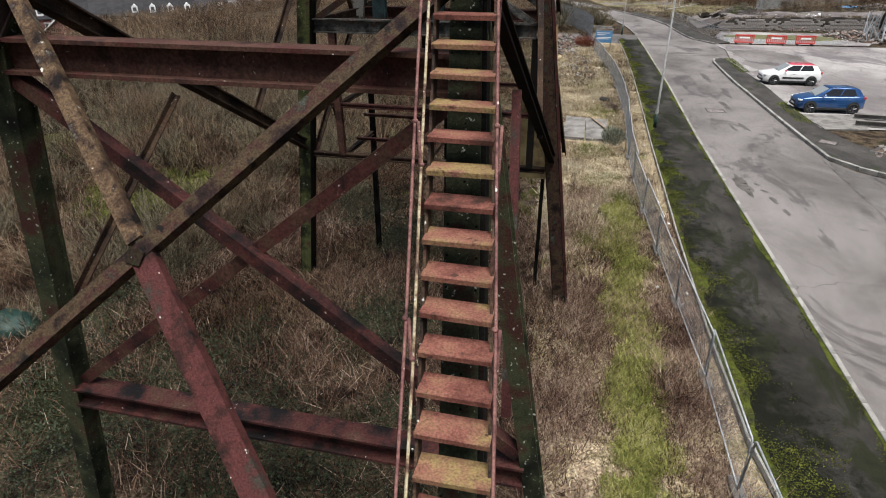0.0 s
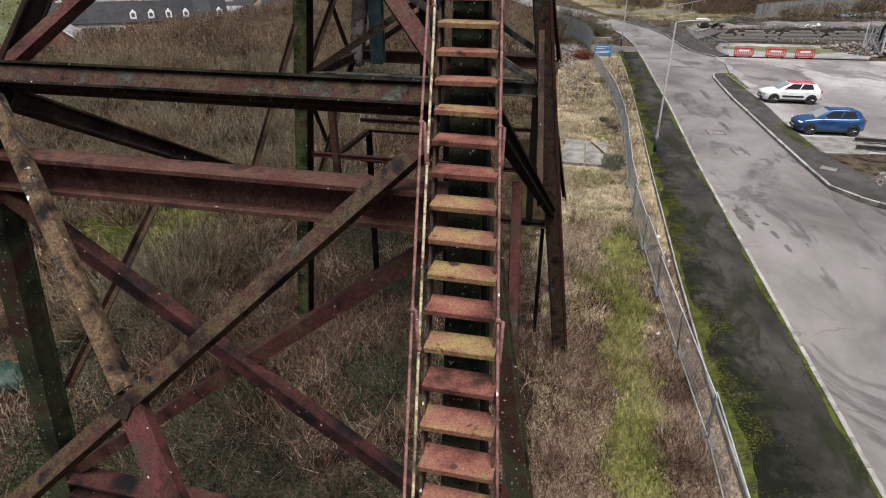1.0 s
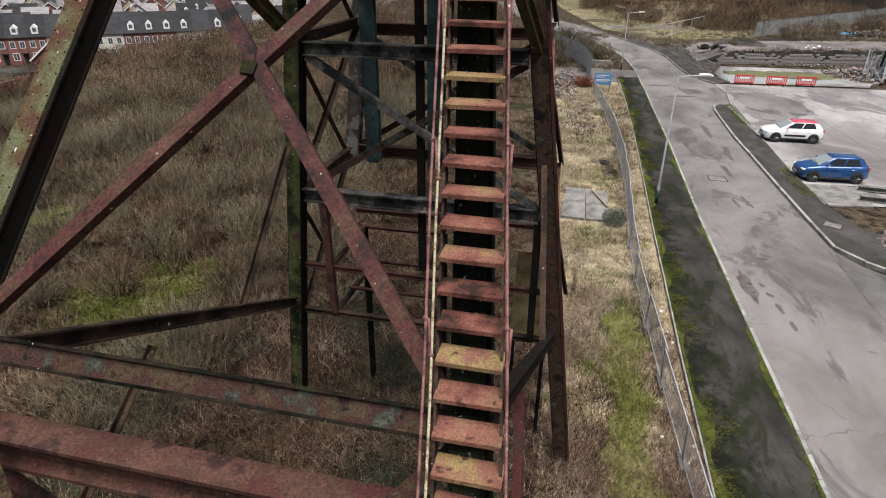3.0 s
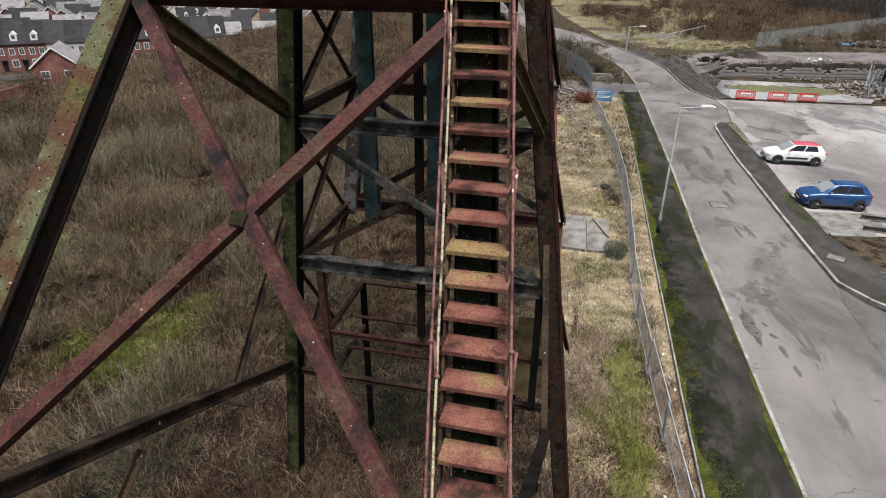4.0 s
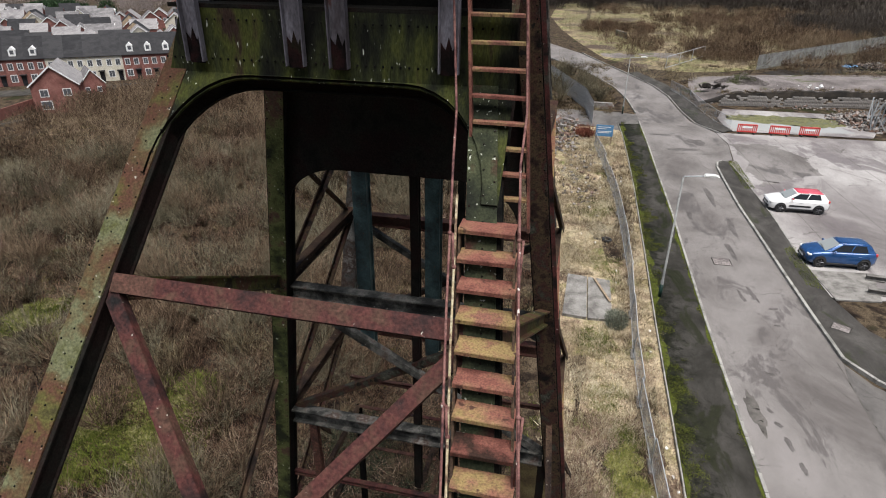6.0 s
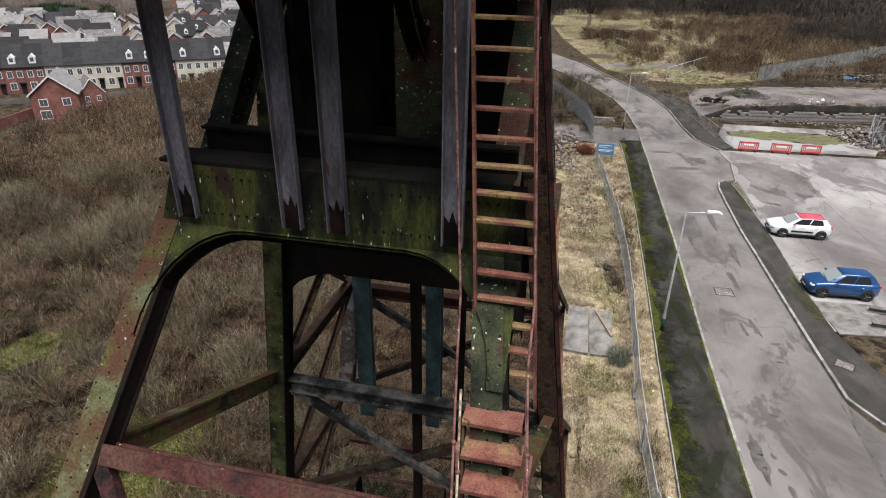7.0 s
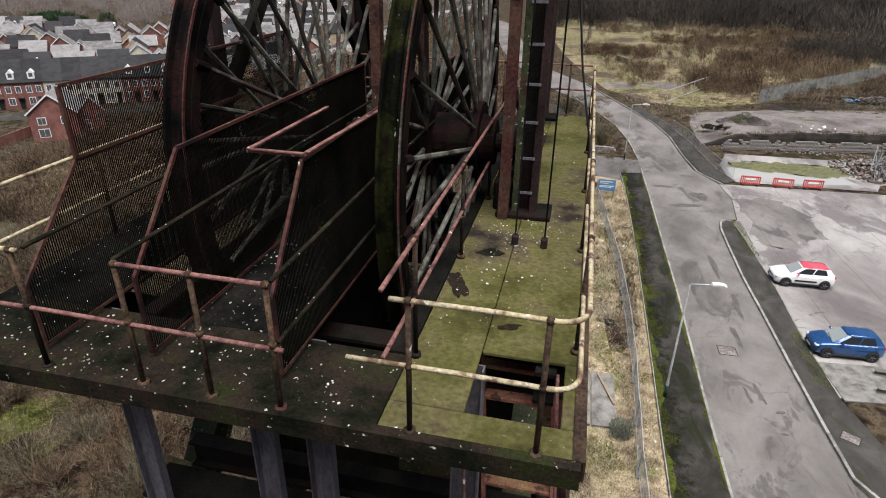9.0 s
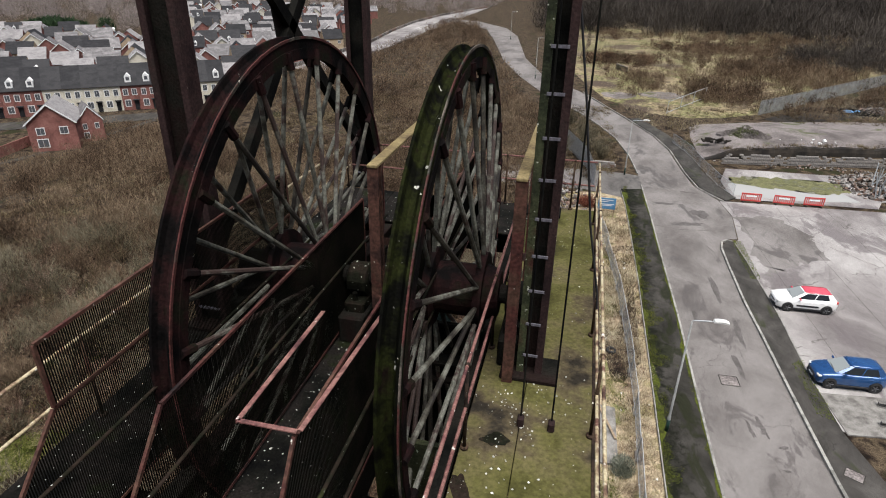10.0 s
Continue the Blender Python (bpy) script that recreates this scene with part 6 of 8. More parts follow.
def bushes(name, bx, by, hmin, hmax, twigs, w, material, label, category, spread_r=0.55, z0=-0.05):
    """Bare bushes: fans of thin bent twigs from each root, branching once."""
    n = len(bx)
    H = rng.uniform(hmin, hmax, n)
    X, Y, HH = np.repeat(bx, twigs), np.repeat(by, twigs), np.repeat(H, twigs)
    m = len(X)
    a, k = rng.uniform(0, 2 * np.pi, m), np.sqrt(rng.random(m))
    f = rng.uniform(0.0, 0.85, m)
    r = HH * spread_r * k * (0.35 + 0.65 * np.sin(np.pi * np.clip(f * 0.85 + 0.1, 0, 1)))
    base = np.stack([X + np.cos(a) * r, Y + np.sin(a) * r, lie_all(X, Y) + HH * f], 1)
    a2 = a + rng.normal(0, 1.2, m)
    ln = HH * rng.uniform(0.12, 0.34, m)
    out = rng.uniform(0.0, 0.75, m)
    tip = base + np.stack([np.cos(a2) * ln * out, np.sin(a2) * ln * out, ln * rng.uniform(0.3, 1.0, m)], 1)
    sa = rng.uniform(0, 2 * np.pi, m)
    s = np.stack([np.cos(sa), np.sin(sa), np.zeros(m)], 1) * (w * rng.uniform(0.5, 1.2, m))[:, None]
    v = np.stack([base - s, base + s, tip], 1).reshape(-1, 3)
    return mesh_fast(name, v, np.arange(m * 3).reshape(-1, 3), material, label, category)


bx, by = spread(900, -20, -1.5, 3, 30, lambda x, y: np.clip(wob(x, y, 0.7, 5.0) * 2.6 - 0.9, 0, 1))
bushes("low_bramble", bx, by, 0.3, 0.8, 170, 0.012, M["bramble"], "low tangled dark bramble round the tower's feet", "bramble", 0.9)
def fan_bushes(name, bx, by, hmin, hmax, stems, twigs, w, material, label, spread_deg, category="scrub"):
    """Bare bushes: long stems that fan out of one root, each with side twigs."""
    n = len(bx)
    H = rng.uniform(hmin, hmax, n) * (0.7 + 0.6 * wob(bx, by, 0.5, 0.8))
    m = n * stems
    X, Y, HH = np.repeat(bx, stems), np.repeat(by, stems), np.repeat(H, stems)
    a, th = rng.uniform(0, 2 * np.pi, m), np.radians(spread_deg) * np.sqrt(rng.random(m))
    d = np.stack([np.cos(a) * np.sin(th), np.sin(a) * np.sin(th), np.cos(th)], 1)
    ln = HH * rng.uniform(0.55, 1.08, m)
    r0 = HH * 0.12 * rng.random(m)
    base = np.stack([X + np.cos(a) * r0, Y + np.sin(a) * r0, lie_all(X, Y)], 1)
    k = m * twigs
    si = np.repeat(np.arange(m), twigs)
    f = rng.uniform(0.25, 0.92, k)
    b2 = base[si] + d[si] * (ln[si] * f)[:, None]
    d2 = d[si] + rng.normal(0, 0.55, (k, 3)) + np.array([0, 0, 0.25])
    d2 /= np.linalg.norm(d2, axis=1)[:, None]
    l2 = HH[si] * rng.uniform(0.12, 0.34, k)
    P = np.concatenate([base, b2])
    T = np.concatenate([base + d * ln[:, None], b2 + d2 * l2[:, None]])
    ww = np.concatenate([np.full(m, w * 1.5), np.full(k, w)]) * rng.uniform(0.7, 1.2, m + k)
    sa = rng.uniform(0, 2 * np.pi, m + k)
    s = np.stack([np.cos(sa), np.sin(sa), np.zeros(m + k)], 1) * ww[:, None]
    v = np.stack([P - s, P + s, T], 1).reshape(-1, 3)
    return mesh_fast(name, v, np.arange(3 * (m + k)).reshape(-1, 3), material, label, category)


def scrub_at(n, s, ph, gain, cut):
    return spread(n, -46, -8.5, 16, 78, lambda x, y: np.clip(1.25 - 1.6 * blot(x, y, GREENS), 0.05, 1) * np.clip(wob(x, y, s, ph) * gain - cut, 0, 1) * ((x < -11) | (y > 24)))


x, y = spread(330000, -46, -6.5, 6, 62, lambda x, y: np.clip(1.1 - 0.9 * blot(x, y, GREENS), 0.1, 1) * np.clip(1.1 - blot(x, y, IVY), 0.15, 1) * np.clip(0.35 + wob(x, y, 0.5, 1.9), 0, 1) * np.clip(1.2 - (y - 6) / 70, 0.3, 1))
v, t = blades(x, y, rng.uniform(0.08, 0.42, len(x)), rng.uniform(0.01, 0.022, len(x)), 1.5)
mesh_fast("dead_thatch", v, t, M["bramble"], "matted brown thatch of dead stems over the ground", "thatch")
x, y = spread(9000, -44, -8, 8, 60, lambda x, y: np.clip(wob(x, y, 0.35, 5.2) * 3.2 - 1.5, 0, 1))
tussocks("moss_grass", x, y, 0.06, 0.2, 44, 0.012, 0.32, M["olive_grass"], "olive mossy grass between the bushes")
x, y = spread(500000, -29, -11, 15, 30, lambda x, y: np.clip(blot(x, y, GLADE) * (0.1 + 0.8 * wob(x, y, 2.6, 0.9) + 0.7 * wob(x, y, 6.1, 2.7)) * 1.9 - 0.8, 0, 0.9))
v, t = blades(x, y, rng.uniform(0.02, 0.08, len(x)), rng.uniform(0.012, 0.026, len(x)), 1.6, 0.04)
mesh_fast("moss_carpet", v, t, M["glade_moss"], "bright yellow-green moss carpet among dead grass", "moss")
bx, by = spread(130, -44, -9, 14, 58, lambda x, y: np.clip(wob(x, y, 0.45, 5.5) * 3 - 1.0, 0, 1) * np.clip(1.2 - 1.6 * blot(x, y, GREENS), 0, 1) * ((x < -11) | (y > 22)))
fan_bushes("bare_bush", bx, by, 0.9, 1.9, 60, 14, 0.008, M["red_stalk"], "pinkish-brown dead bracken and willowherb clumps", 40, "bush")
bx, by = spread(300, -44, -8.6, 12, 58, lambda x, y: np.clip(wob(x, y, 0.33, 3.4) * 2.4 - 0.5, 0, 1) * np.clip(1.3 - 1.6 * blot(x, y, GREENS), 0.05, 1) * ((x < -11) | (y > 22)))
fan_bushes("bare_bush", bx, by, 1.4, 2.8, 64, 17, 0.0085, M["twig_pale"], "feathery grey-olive bare bushes in the scrub", 55, "bush")
bx, by = spread(240, -44, -8.6, 12, 58, lambda x, y: np.clip(wob(x, y, 0.4, 0.9) * 2.4 - 0.6, 0, 1) * ((x < -11) | (y > 22)))
fan_bushes("bare_bush", bx, by, 1.2, 2.6, 60, 16, 0.009, M["twig"], "dense brown bare bushes in the scrub", 46, "bush")
bx, by = scrub_at(1500, 0.22, 2.0, 2.6, 0.7)
fan_bushes("bare_scrub", bx, by, 0.8, 1.9, 24, 9, 0.012, M["twig"], "brown bare scrub and saplings", 42)
bx, by = scrub_at(700, 0.3, 7.0, 2.6, 0.8)
fan_bushes("bare_scrub", bx, by, 0.8, 1.8, 26, 8, 0.012, M["grass"], "straw-coloured dead scrub and tall grass", 30)
bx, by = scrub_at(900, 0.27, 4.4, 2.6, 0.9)
fan_bushes("bare_scrub", bx, by, 0.6, 1.5, 24, 8, 0.012, M["bramble"], "dark red-brown bramble thicket", 60)
bx, by = spread(110, -40, -10, 15, 60, lambda x, y: 0.9 * (blot(x, y, GREENS) < 0.4))
fan_bushes("bare_bush", bx, by, 1.5, 2.7, 60, 14, 0.008, M["twig_pale"], "pale grey-olive rounded bare bushes", 62, "bush")
bx, by = spread(60, -24, -8, 8, 24, lambda x, y: 0.9 * (x < -8.5 - (y < 12) * 3) * (blot(x, y, GREENS) < 0.4))
fan_bushes("bare_bush", bx, by, 0.7, 1.5, 40, 12, 0.006, M["twig_pale"], "pale grey-olive rounded bare bushes", 62, "bush")
bx, by = spread(1700, -60, -1.5, 40, 112, lambda x, y: np.clip(wob(x, y, 0.12, 0.5) * 2.4 - 0.5, 0, 1) * (x < -1.5 - (y - 40) * 0.1) * (y > 52 + 0.2 * x))
bushes("bare_scrub", bx, by, 1.0, 3.0, 300, 0.02, M["twig"], "brown bare thicket behind the tower", "scrub")
bx, by = spread(2600, -75, -8, 108, 270, lambda x, y: far_gap(x, y) * np.clip(1.2 * (x > -66), 0, 1) * (x < -14 - (y - 120) * 0.24) * wob(x, y, 0.08, 1.5) * 1.5)
bushes("bare_scrub", bx, by, 1.6, 4.0, 170, 0.03, M["twig"], "brown bare thicket between two roads", "scrub")
bx, by = spread(700, -95, -52, 60, 112, lambda x, y: 0.7 + 0 * x)
bushes("bare_scrub", bx, by, 1.0, 3.0, 200, 0.025, M["twig"], "brown bare thicket on the bank", "scrub")
bx, by = spread(1400, 0, 80, 112, 240, lambda x, y: np.clip(wob(x, y, 0.09, 0.9) * 2.6 - 0.95 + 0.5 * (x > 25), 0, 1) * (x > 8 - (y - 112) * 0.2))
bushes("bare_scrub", bx, by, 1.0, 3.2, 300, 0.03, M["twig"], "red-brown scrub on the far field", "scrub")
bx, by = spread(900, -20, 170, 232, 380, lambda x, y: 0.8 + 0 * x)
bushes("far_wood", bx, by, 9, 17, 520, 0.07, M["far_twig"], "grey bare winter wood in the distance", "wood", 0.4)
def far_road():
    """A pale road on a low bank behind the thicket, with a parapet wall along one side."""
    bm, wall = B(), B()
    prev = None
    fine = [Vector(a).lerp(Vector(b), k / 6) for a, b in zip(FAR_ROAD, FAR_ROAD[1:]) for k in range(6)]
    for p in fine:
        e = [bm.verts.new((p.x + dx, p.y, z)) for dx, z in ((-7, -6), (-3.6, -1.5), (3.6, -1.5), (7, -6))]
        if prev:
            for k in range(3):
                bm.faces.new((prev[k], prev[k + 1], e[k + 1], e[k]))
        prev = e
    bmesh.ops.recalc_face_normals(bm, faces=bm.faces)
    solo("road", bm, M["lot"], "pale distant road on a low bank", "road", kind="structure")
    for a, b in zip(fine, fine[1:]):
        bar(wall, (a.x - 3.8, a.y, -1.1), (b.x - 3.8, b.y, -1.1), [(-0.15, -0.5), (0.15, -0.5), (0.15, 0.5), (-0.15, 0.5)])
    solo("parapet", wall, M["rubble"], "low pale wall along the distant road", "wall", kind="structure")


far_road()
bx, by = spread(110, 60, 120, 150, 250, lambda x, y: 0.8 + 0 * x)
bushes("far_wood", bx, by, 6, 12, 420, 0.08, M["far_twig"], "grey bare trees at the field's edge", "wood", 0.45)
bx, by = spread(900, -460, -70, 255, 560, lambda x, y: far_gap(x, y) * (y > 230) * (x < -0.72 * y) * 0.9 + (y > 395) * 0.5)
bushes("far_wood", bx, by, 6, 13, 300, 0.07, M["hazed_twig"], "bare winter wood behind the houses, paled by haze in its colour", "wood", 0.45)
bx, by = spread(60, -236, -205, 222, 240, lambda x, y: 0.6 + 0 * x)
bushes("evergreen_trees", bx, by, 5, 9, 700, 0.22, M["evergreen"], "dark evergreen trees behind the houses", "trees", 0.4)
x, y = spread(260000, -10, 90, 100, 290, lambda x, y: np.clip(wob(x, y, 0.06, 2.0) * 1.5 - 0.1, 0, 1) * (x > 8 - (y - 100) * 0.22) * (~((y < 116) & (x > 20))))
v, t = blades(x, y, rng.uniform(0.2, 0.6, len(x)), rng.uniform(0.015, 0.035, len(x)), 1.0)
mesh_fast("field_grass", v, t, M["field_grass"], "tan dead grass on the far field", "grass")
fb = [(2, 119), (9, 110), (14, 108), (20, 110), (26, 114), (40, 131), (75, 172), (110, 225), (80, 262), (30, 250), (-14, 262), (-13, 200), (-8, 165), (-3, 140)]
fb = [Vector(a).lerp(Vector(b), k / 8) + Vector((noise.noise((a[0], k, 1)), noise.noise((k, a[1], 5)))) * (3.0 if k else 0) for a, b in zip(fb, fb[1:] + fb[:1]) for k in range(8)]
sheet("field", [tuple(p) for p in fb], -0.02, M["pasture"], "tan and green rough pasture", "field")
sheet("track", [(17, 98), (24, 97), (70, 101), (70, 118), (40, 113), (26, 109), (18, 103)], -0.015, M["gravel"], "grey gravel track behind the ruin", "track")
def clump(cx, cy, rx, ry, n, hmin, hmax, matn, label):
    a, r = rng.uniform(0, 2 * np.pi, n), np.sqrt(rng.random(n))
    bushes("scrub_clump", cx + np.cos(a) * r * rx, cy + np.sin(a) * r * ry, hmin, hmax, 260, 0.035, M[matn], label, "scrub", 0.6)


clump(1.2, 163, 3.6, 5, 26, 2.2, 3.6, "bramble", "round red-brown thicket in the pasture")
clump(10.5, 166, 5.0, 4, 30, 1.8, 3.0, "bramble", "round red-brown thicket in the pasture")
clump(23, 128, 6.5, 7, 60, 1.6, 3.4, "twig", "brown bare thicket behind the gravelled ground")
clump(40, 152, 14, 11, 130, 2.0, 4.5, "twig", "broad brown thicket in the far field")
clump(58, 176, 14, 12, 130, 2.5, 6.0, "far_twig", "dark bare thicket at the wood's foot")
clump(34, 196, 22, 5, 90, 1.5, 3.0, "bramble", "dark bramble bank across the field")
for cx, cy, rx, ry in ((4.6, 123.5, 3.2, 3.0), (12.6, 126, 4.0, 3.4)):
    smear(cx, cy, rx, ry, 0.2, "bare mauve-grey gravel in the rough ground", "gravel", 0.0)
gate = thing("mesh_gate", (11.6, 110.5, 0), "leaning pipe and mesh gate panel in the rough ground", "gate")
for z in (0.15, 1.9):
    part("rail", tube(B(), [(11.6, 110.5, z), (15.6, 117.5, z + 0.1), (19.4, 124.0, z + 0.25)], 0.05, 6), M["galv"], gate, "", True)
for k in range(4):
    px_, py_ = 11.6 + 2.6 * k, 110.5 + 4.5 * k
    part("post", bar(B(), (px_, py_, 0), (px_ + 0.1, py_, 2.0 + 0.08 * k), sec_round(0.05, 6), (0, 1, 0)), M["galv"], gate)
tipped = B()
box(tipped, (-1.4, -0.1, 0.0), (1.4, 0.1, 1.6), 0.03)
bmesh.ops.rotate(tipped, verts=tipped.verts, matrix=Euler((0.5, 0.15, -0.5)).to_matrix())
bmesh.ops.translate(tipped, verts=tipped.verts, vec=(6.0, 150.5, 0.25))
solo("sheet_panel", tipped, M["concrete"], "pale sheet panel tipped over in the pasture", "panel")
# dark dumped ground below the palisade, with bags
edge = [(26.5, 111.5), (33, 117), (40, 122.5), (48, 129), (58, 141), (60, 137), (52, 126), (44, 118), (36, 112.5), (27.5, 108.8)]
edge = [Vector(a).lerp(Vector(b), k / 6) + Vector((noise.noise((a[0], k, 1)), noise.noise((k, a[1], 5)))) * 0.9 for a, b in zip(edge, edge[1:] + edge[:1]) for k in range(6)]
sheet("bank_foot", [tuple(p) for p in edge], 0.004, M["earth"], "dark trampled earth below the palisade", "earth")
rubble("rubble", 42, 120.5, 8, 2.2, 420, 0.5, "dark rubbish tipped below the fence", 0.5, "earth")
rubble("rubble", 46.5, 121.5, 3.5, 2.0, 220, 0.55, "pale broken rubbish heap below the fence", 0.9)
for bx0, by0, sz in ((41.2, 119.6, 0.75), (42.6, 120.0, 0.6)):
    bag = B()
    bmesh.ops.create_icosphere(bag, subdivisions=2, radius=sz)
    for vtx in bag.verts:
        vtx.co = Vector((vtx.co.x * 1.2, vtx.co.y, max(vtx.co.z * 0.7, -0.1))) * (1 + 0.2 * noise.noise(vtx.co * 3)) + Vector((bx0, by0, 0.1))
    solo("rubbish_bag", bag, M["sign_blue"], "bright blue plastic rubbish bag on the tipped heap", "bag", "rubbish bags", smooth=True)
bx, by = np.array([1.65]), np.array([30.6])
M["sage"] = mat("sage", [(0.03, 0.036, 0.024), (0.12, 0.13, 0.095), (0.24, 0.25, 0.2)], 0.5, 8, 0.9, 0, island=0.5, stops=(0.25, 0.5, 0.75), spec=0.1)
bushes("small_shrub", bx, by, 0.95, 0.97, 3600, 0.01, M["sage"], "small grey-green rounded shrub by the fence", "shrub", 0.62)
bx, by = spread(80, 2.0, 3.4, 8, 60, lambda x, y: 0.6 + 0 * x)
bushes("fence_weeds", bx, by, 0.4, 0.9, 160, 0.005, M["bramble"], "dead red-brown weeds along the fence", "weeds", 0.6)


# ---- loose things on the verge ----
def slab(pts, z, th, label):
    bm = prism(B(), pts, z - th, z)
    return solo("concrete_slab", bm, M["concrete"], label, "slab", "slabs on the verge")


slab([(-0.95, 31.0), (0.25, 30.9), (0.2, 35.2), (-0.85, 35.3)], 0.12, 0.16, "grey concrete slab lying in the grass")
slab([(0.3, 30.9), (1.5, 31.0), (1.45, 35.1), (0.26, 35.2)], 0.1, 0.14, "grey concrete slab lying in the grass")
solo("timber", bar(B(), (0.6, 35.0, 0.14), (1.4, 32.6, 0.17), sec_l(0.12, 0.1, 0.03)), M["wood"], "pale weathered timber lying across a slab", "timber")
solo("tyre", lathe(B(), [(-0.09, 0.2), (-0.1, 0.28), (-0.06, 0.32), (0.06, 0.32), (0.1, 0.28), (0.09, 0.2)], (1.36, 40.5, 0.08), (0.1, 0, 1), 18), M["tyre"], "old black tyre lying in the grass", "tyre", smooth=True)


rubble("rubble", -0.6, 54, 1.6, 8, 130, 0.22, "broken concrete and timber in the dead grass", 0.3)
rubble("rubble", -3.0, 66, 2.5, 8, 220, 0.4, "pale demolition rubble behind the fence", 0.4)
rubble("rubble", 16.5, 31, 2.8, 2.4, 260, 0.3, "heap of grey rubble beside the strip", 0.5)
rubble("rubble", 31, 79, 5, 5, 420, 0.45, "grey demolition rubble at the ruin", 1.0)
rubble("rubble", 24, 85.0, 10, 0.8, 110, 0.25, "broken blockwork along the ruin", 0.4)
rubble("rubble", 20, 95, 3.5, 2, 2200, 0.17, "low spoil heap of grey earth and stones", 1.5, "gravel", 1.0)
rubble("rubble", 16.0, 91.0, 2.2, 0.7, 12, 0.7, "dark blocks beside the spoil heap", 0.15, "earth", 0.95)
rubble("litter", 28, 94, 4, 1.2, 9, 0.35, "pale rubbish on the gravel", 0.2, "white_paint", 1.05)
rubble("litter", 3.0, 24, 0.9, 15, 16, 0.09, "scattered pale litter along the fence", 0.03, "white_paint")
rubble("litter", 1.0, 46, 2.3, 12, 22, 0.13, "scattered pale litter in the dead grass", 0.05, "white_paint")


# ---- fences ----
def site_fence():
    """One panel of welded mesh in a pipe frame, standing along x."""
    f = thing("fence_panel", (0, 0, 0), "galvanised mesh site fence panel standing in the grass", "fence", "site fence panels")
    W, H = 3.4, 1.3
    part("frame", tube(B(), [(0, 0, 0.0), (0, 0, H - 0.04), (0.05, 0, H), (W - 0.05, 0, H), (W, 0, H - 0.04), (W, 0, 0.0)], 0.021, 6), M["galv"], f, "", True)
    part("frame_rail", tube(B(), [(0.02, 0, 0.12), (W - 0.02, 0, 0.12)], 0.018, 6), M["galv"], f, "", True)
    verts, faces = [], []

    def wire(p, q, w=0.0035):
        k = len(verts)
        d = (Vector(q) - Vector(p)).normalized()
        s = Vector((d.z, 0, -d.x)) * w
        for e in (p, q):
            verts.append(tuple(Vector(e) - s))
            verts.append(tuple(Vector(e) + s))
            verts.append((e[0], e[1] + w, e[2]))
        faces.extend([(k, k + 1, k + 4, k + 3), (k + 1, k + 2, k + 5, k + 4), (k + 2, k, k + 3, k + 5)])
    for i in range(1, 68):
        wire((i * 0.05, 0, 0.12), (i * 0.05, 0, H))
    for i in range(1, 6):
        wire((0, 0, 0.12 + i * 0.2), (W, 0, 0.12 + i * 0.2))
    me = bpy.data.meshes.new("mesh")
    me.from_pydata(verts, [], faces)
    me.materials.append(M["galv"])
    o = new("mesh", me)
    o.parent = f
    bm = B()
    box(bm, (-0.35, -0.11, -0.04), (0.35, 0.11, 0.1), 0.02)
    part("foot_block", bm, M["concrete"], f)
    return f


FEN = [(3.75, 5.2), (3.45, 8.6), (3.38, 11.8), (3.1, 15.1), (2.85, 18.4), (2.62, 21.7), (2.42, 25.1), (2.35, 28.4), (2.42, 31.8), (2.5, 35.1), (2.4, 38.5), (2.3, 41.9), (2.15, 45.2), (1.95, 48.6), (1.65, 52.0), (1.3, 55.3), (0.9, 58.6), (0.5, 61.9)]
panel = site_fence()
for k, (a, b) in enumerate(zip(FEN, FEN[1:])):
    m4 = pose(a[0], a[1], 0.0, random.uniform(-4, 4), 0, math.degrees(math.atan2(b[1] - a[1], b[0] - a[0])))
    if k == 0:
        panel.matrix_basis = m4
    else:
        copy_thing(panel, m4)


FAR = [(14.4, 71.9), (13.4, 75.2), (12.9, 78.6), (12.5, 82.0), (12.1, 85.4), (11.4, 88.8), (10.5, 92.1)]
for line in (FAR,):
    for a, b in zip(line, line[1:]):
        copy_thing(panel, pose(a[0], a[1], 0.02, random.uniform(-3, 3), 0, math.degrees(math.atan2(b[1] - a[1], b[0] - a[0]))) @ Matrix.Diagonal((1, 1, 1, 1)))


def palisade(a, b, h, label, matn="old_galv"):
    a, b = Vector((*a, 0)), Vector((*b, 0))
    n = int((b - a).length / 0.16)
    f = thing("palisade_fence", a, label, "fence")
    verts, faces = [], []
    d = (b - a).normalized()
    for i in range(n):
        p = a + d * (i * 0.16)
        k = len(verts)
        hh = h + 0.06 * math.sin(i * 1.7)
        for q in (p, p + d * 0.135):
            verts += [(q.x, q.y, 0), (q.x, q.y, hh - 0.1)]
        verts.append((p.x + d.x * 0.05, p.y + d.y * 0.05, hh))
        faces += [(k, k + 2, k + 3, k + 1), (k + 1, k + 3, k + 4)]
    me = bpy.data.meshes.new("paling")
    me.from_pydata([Vector(v) - a for v in verts], [], faces)
    me.materials.append(M[matn])
    o = new("paling", me)
    o.parent = f
    o["kind"] = "stuff"
    for z in (0.5, h - 0.5):
        part("rail", bar(B(), a + Vector((0, 0.05, z)), b + Vector((0, 0.05, z)), sec_l(0.06, 0.06)), M["galv"], f)


palisade((26, 113.5), (40, 129.5), 2.4, "grey steel palisade fence at the field's edge")
palisade((40, 129.5), (75, 170), 2.4, "grey steel palisade fence at the field's edge")
palisade((0.2, 70.5), (-0.74, 78), 2.4, "pale galvanised palisade fence behind the verge", "galv")
palisade((-0.74, 78), (-6, 94), 2.4, "pale galvanised palisade fence behind the verge", "galv")


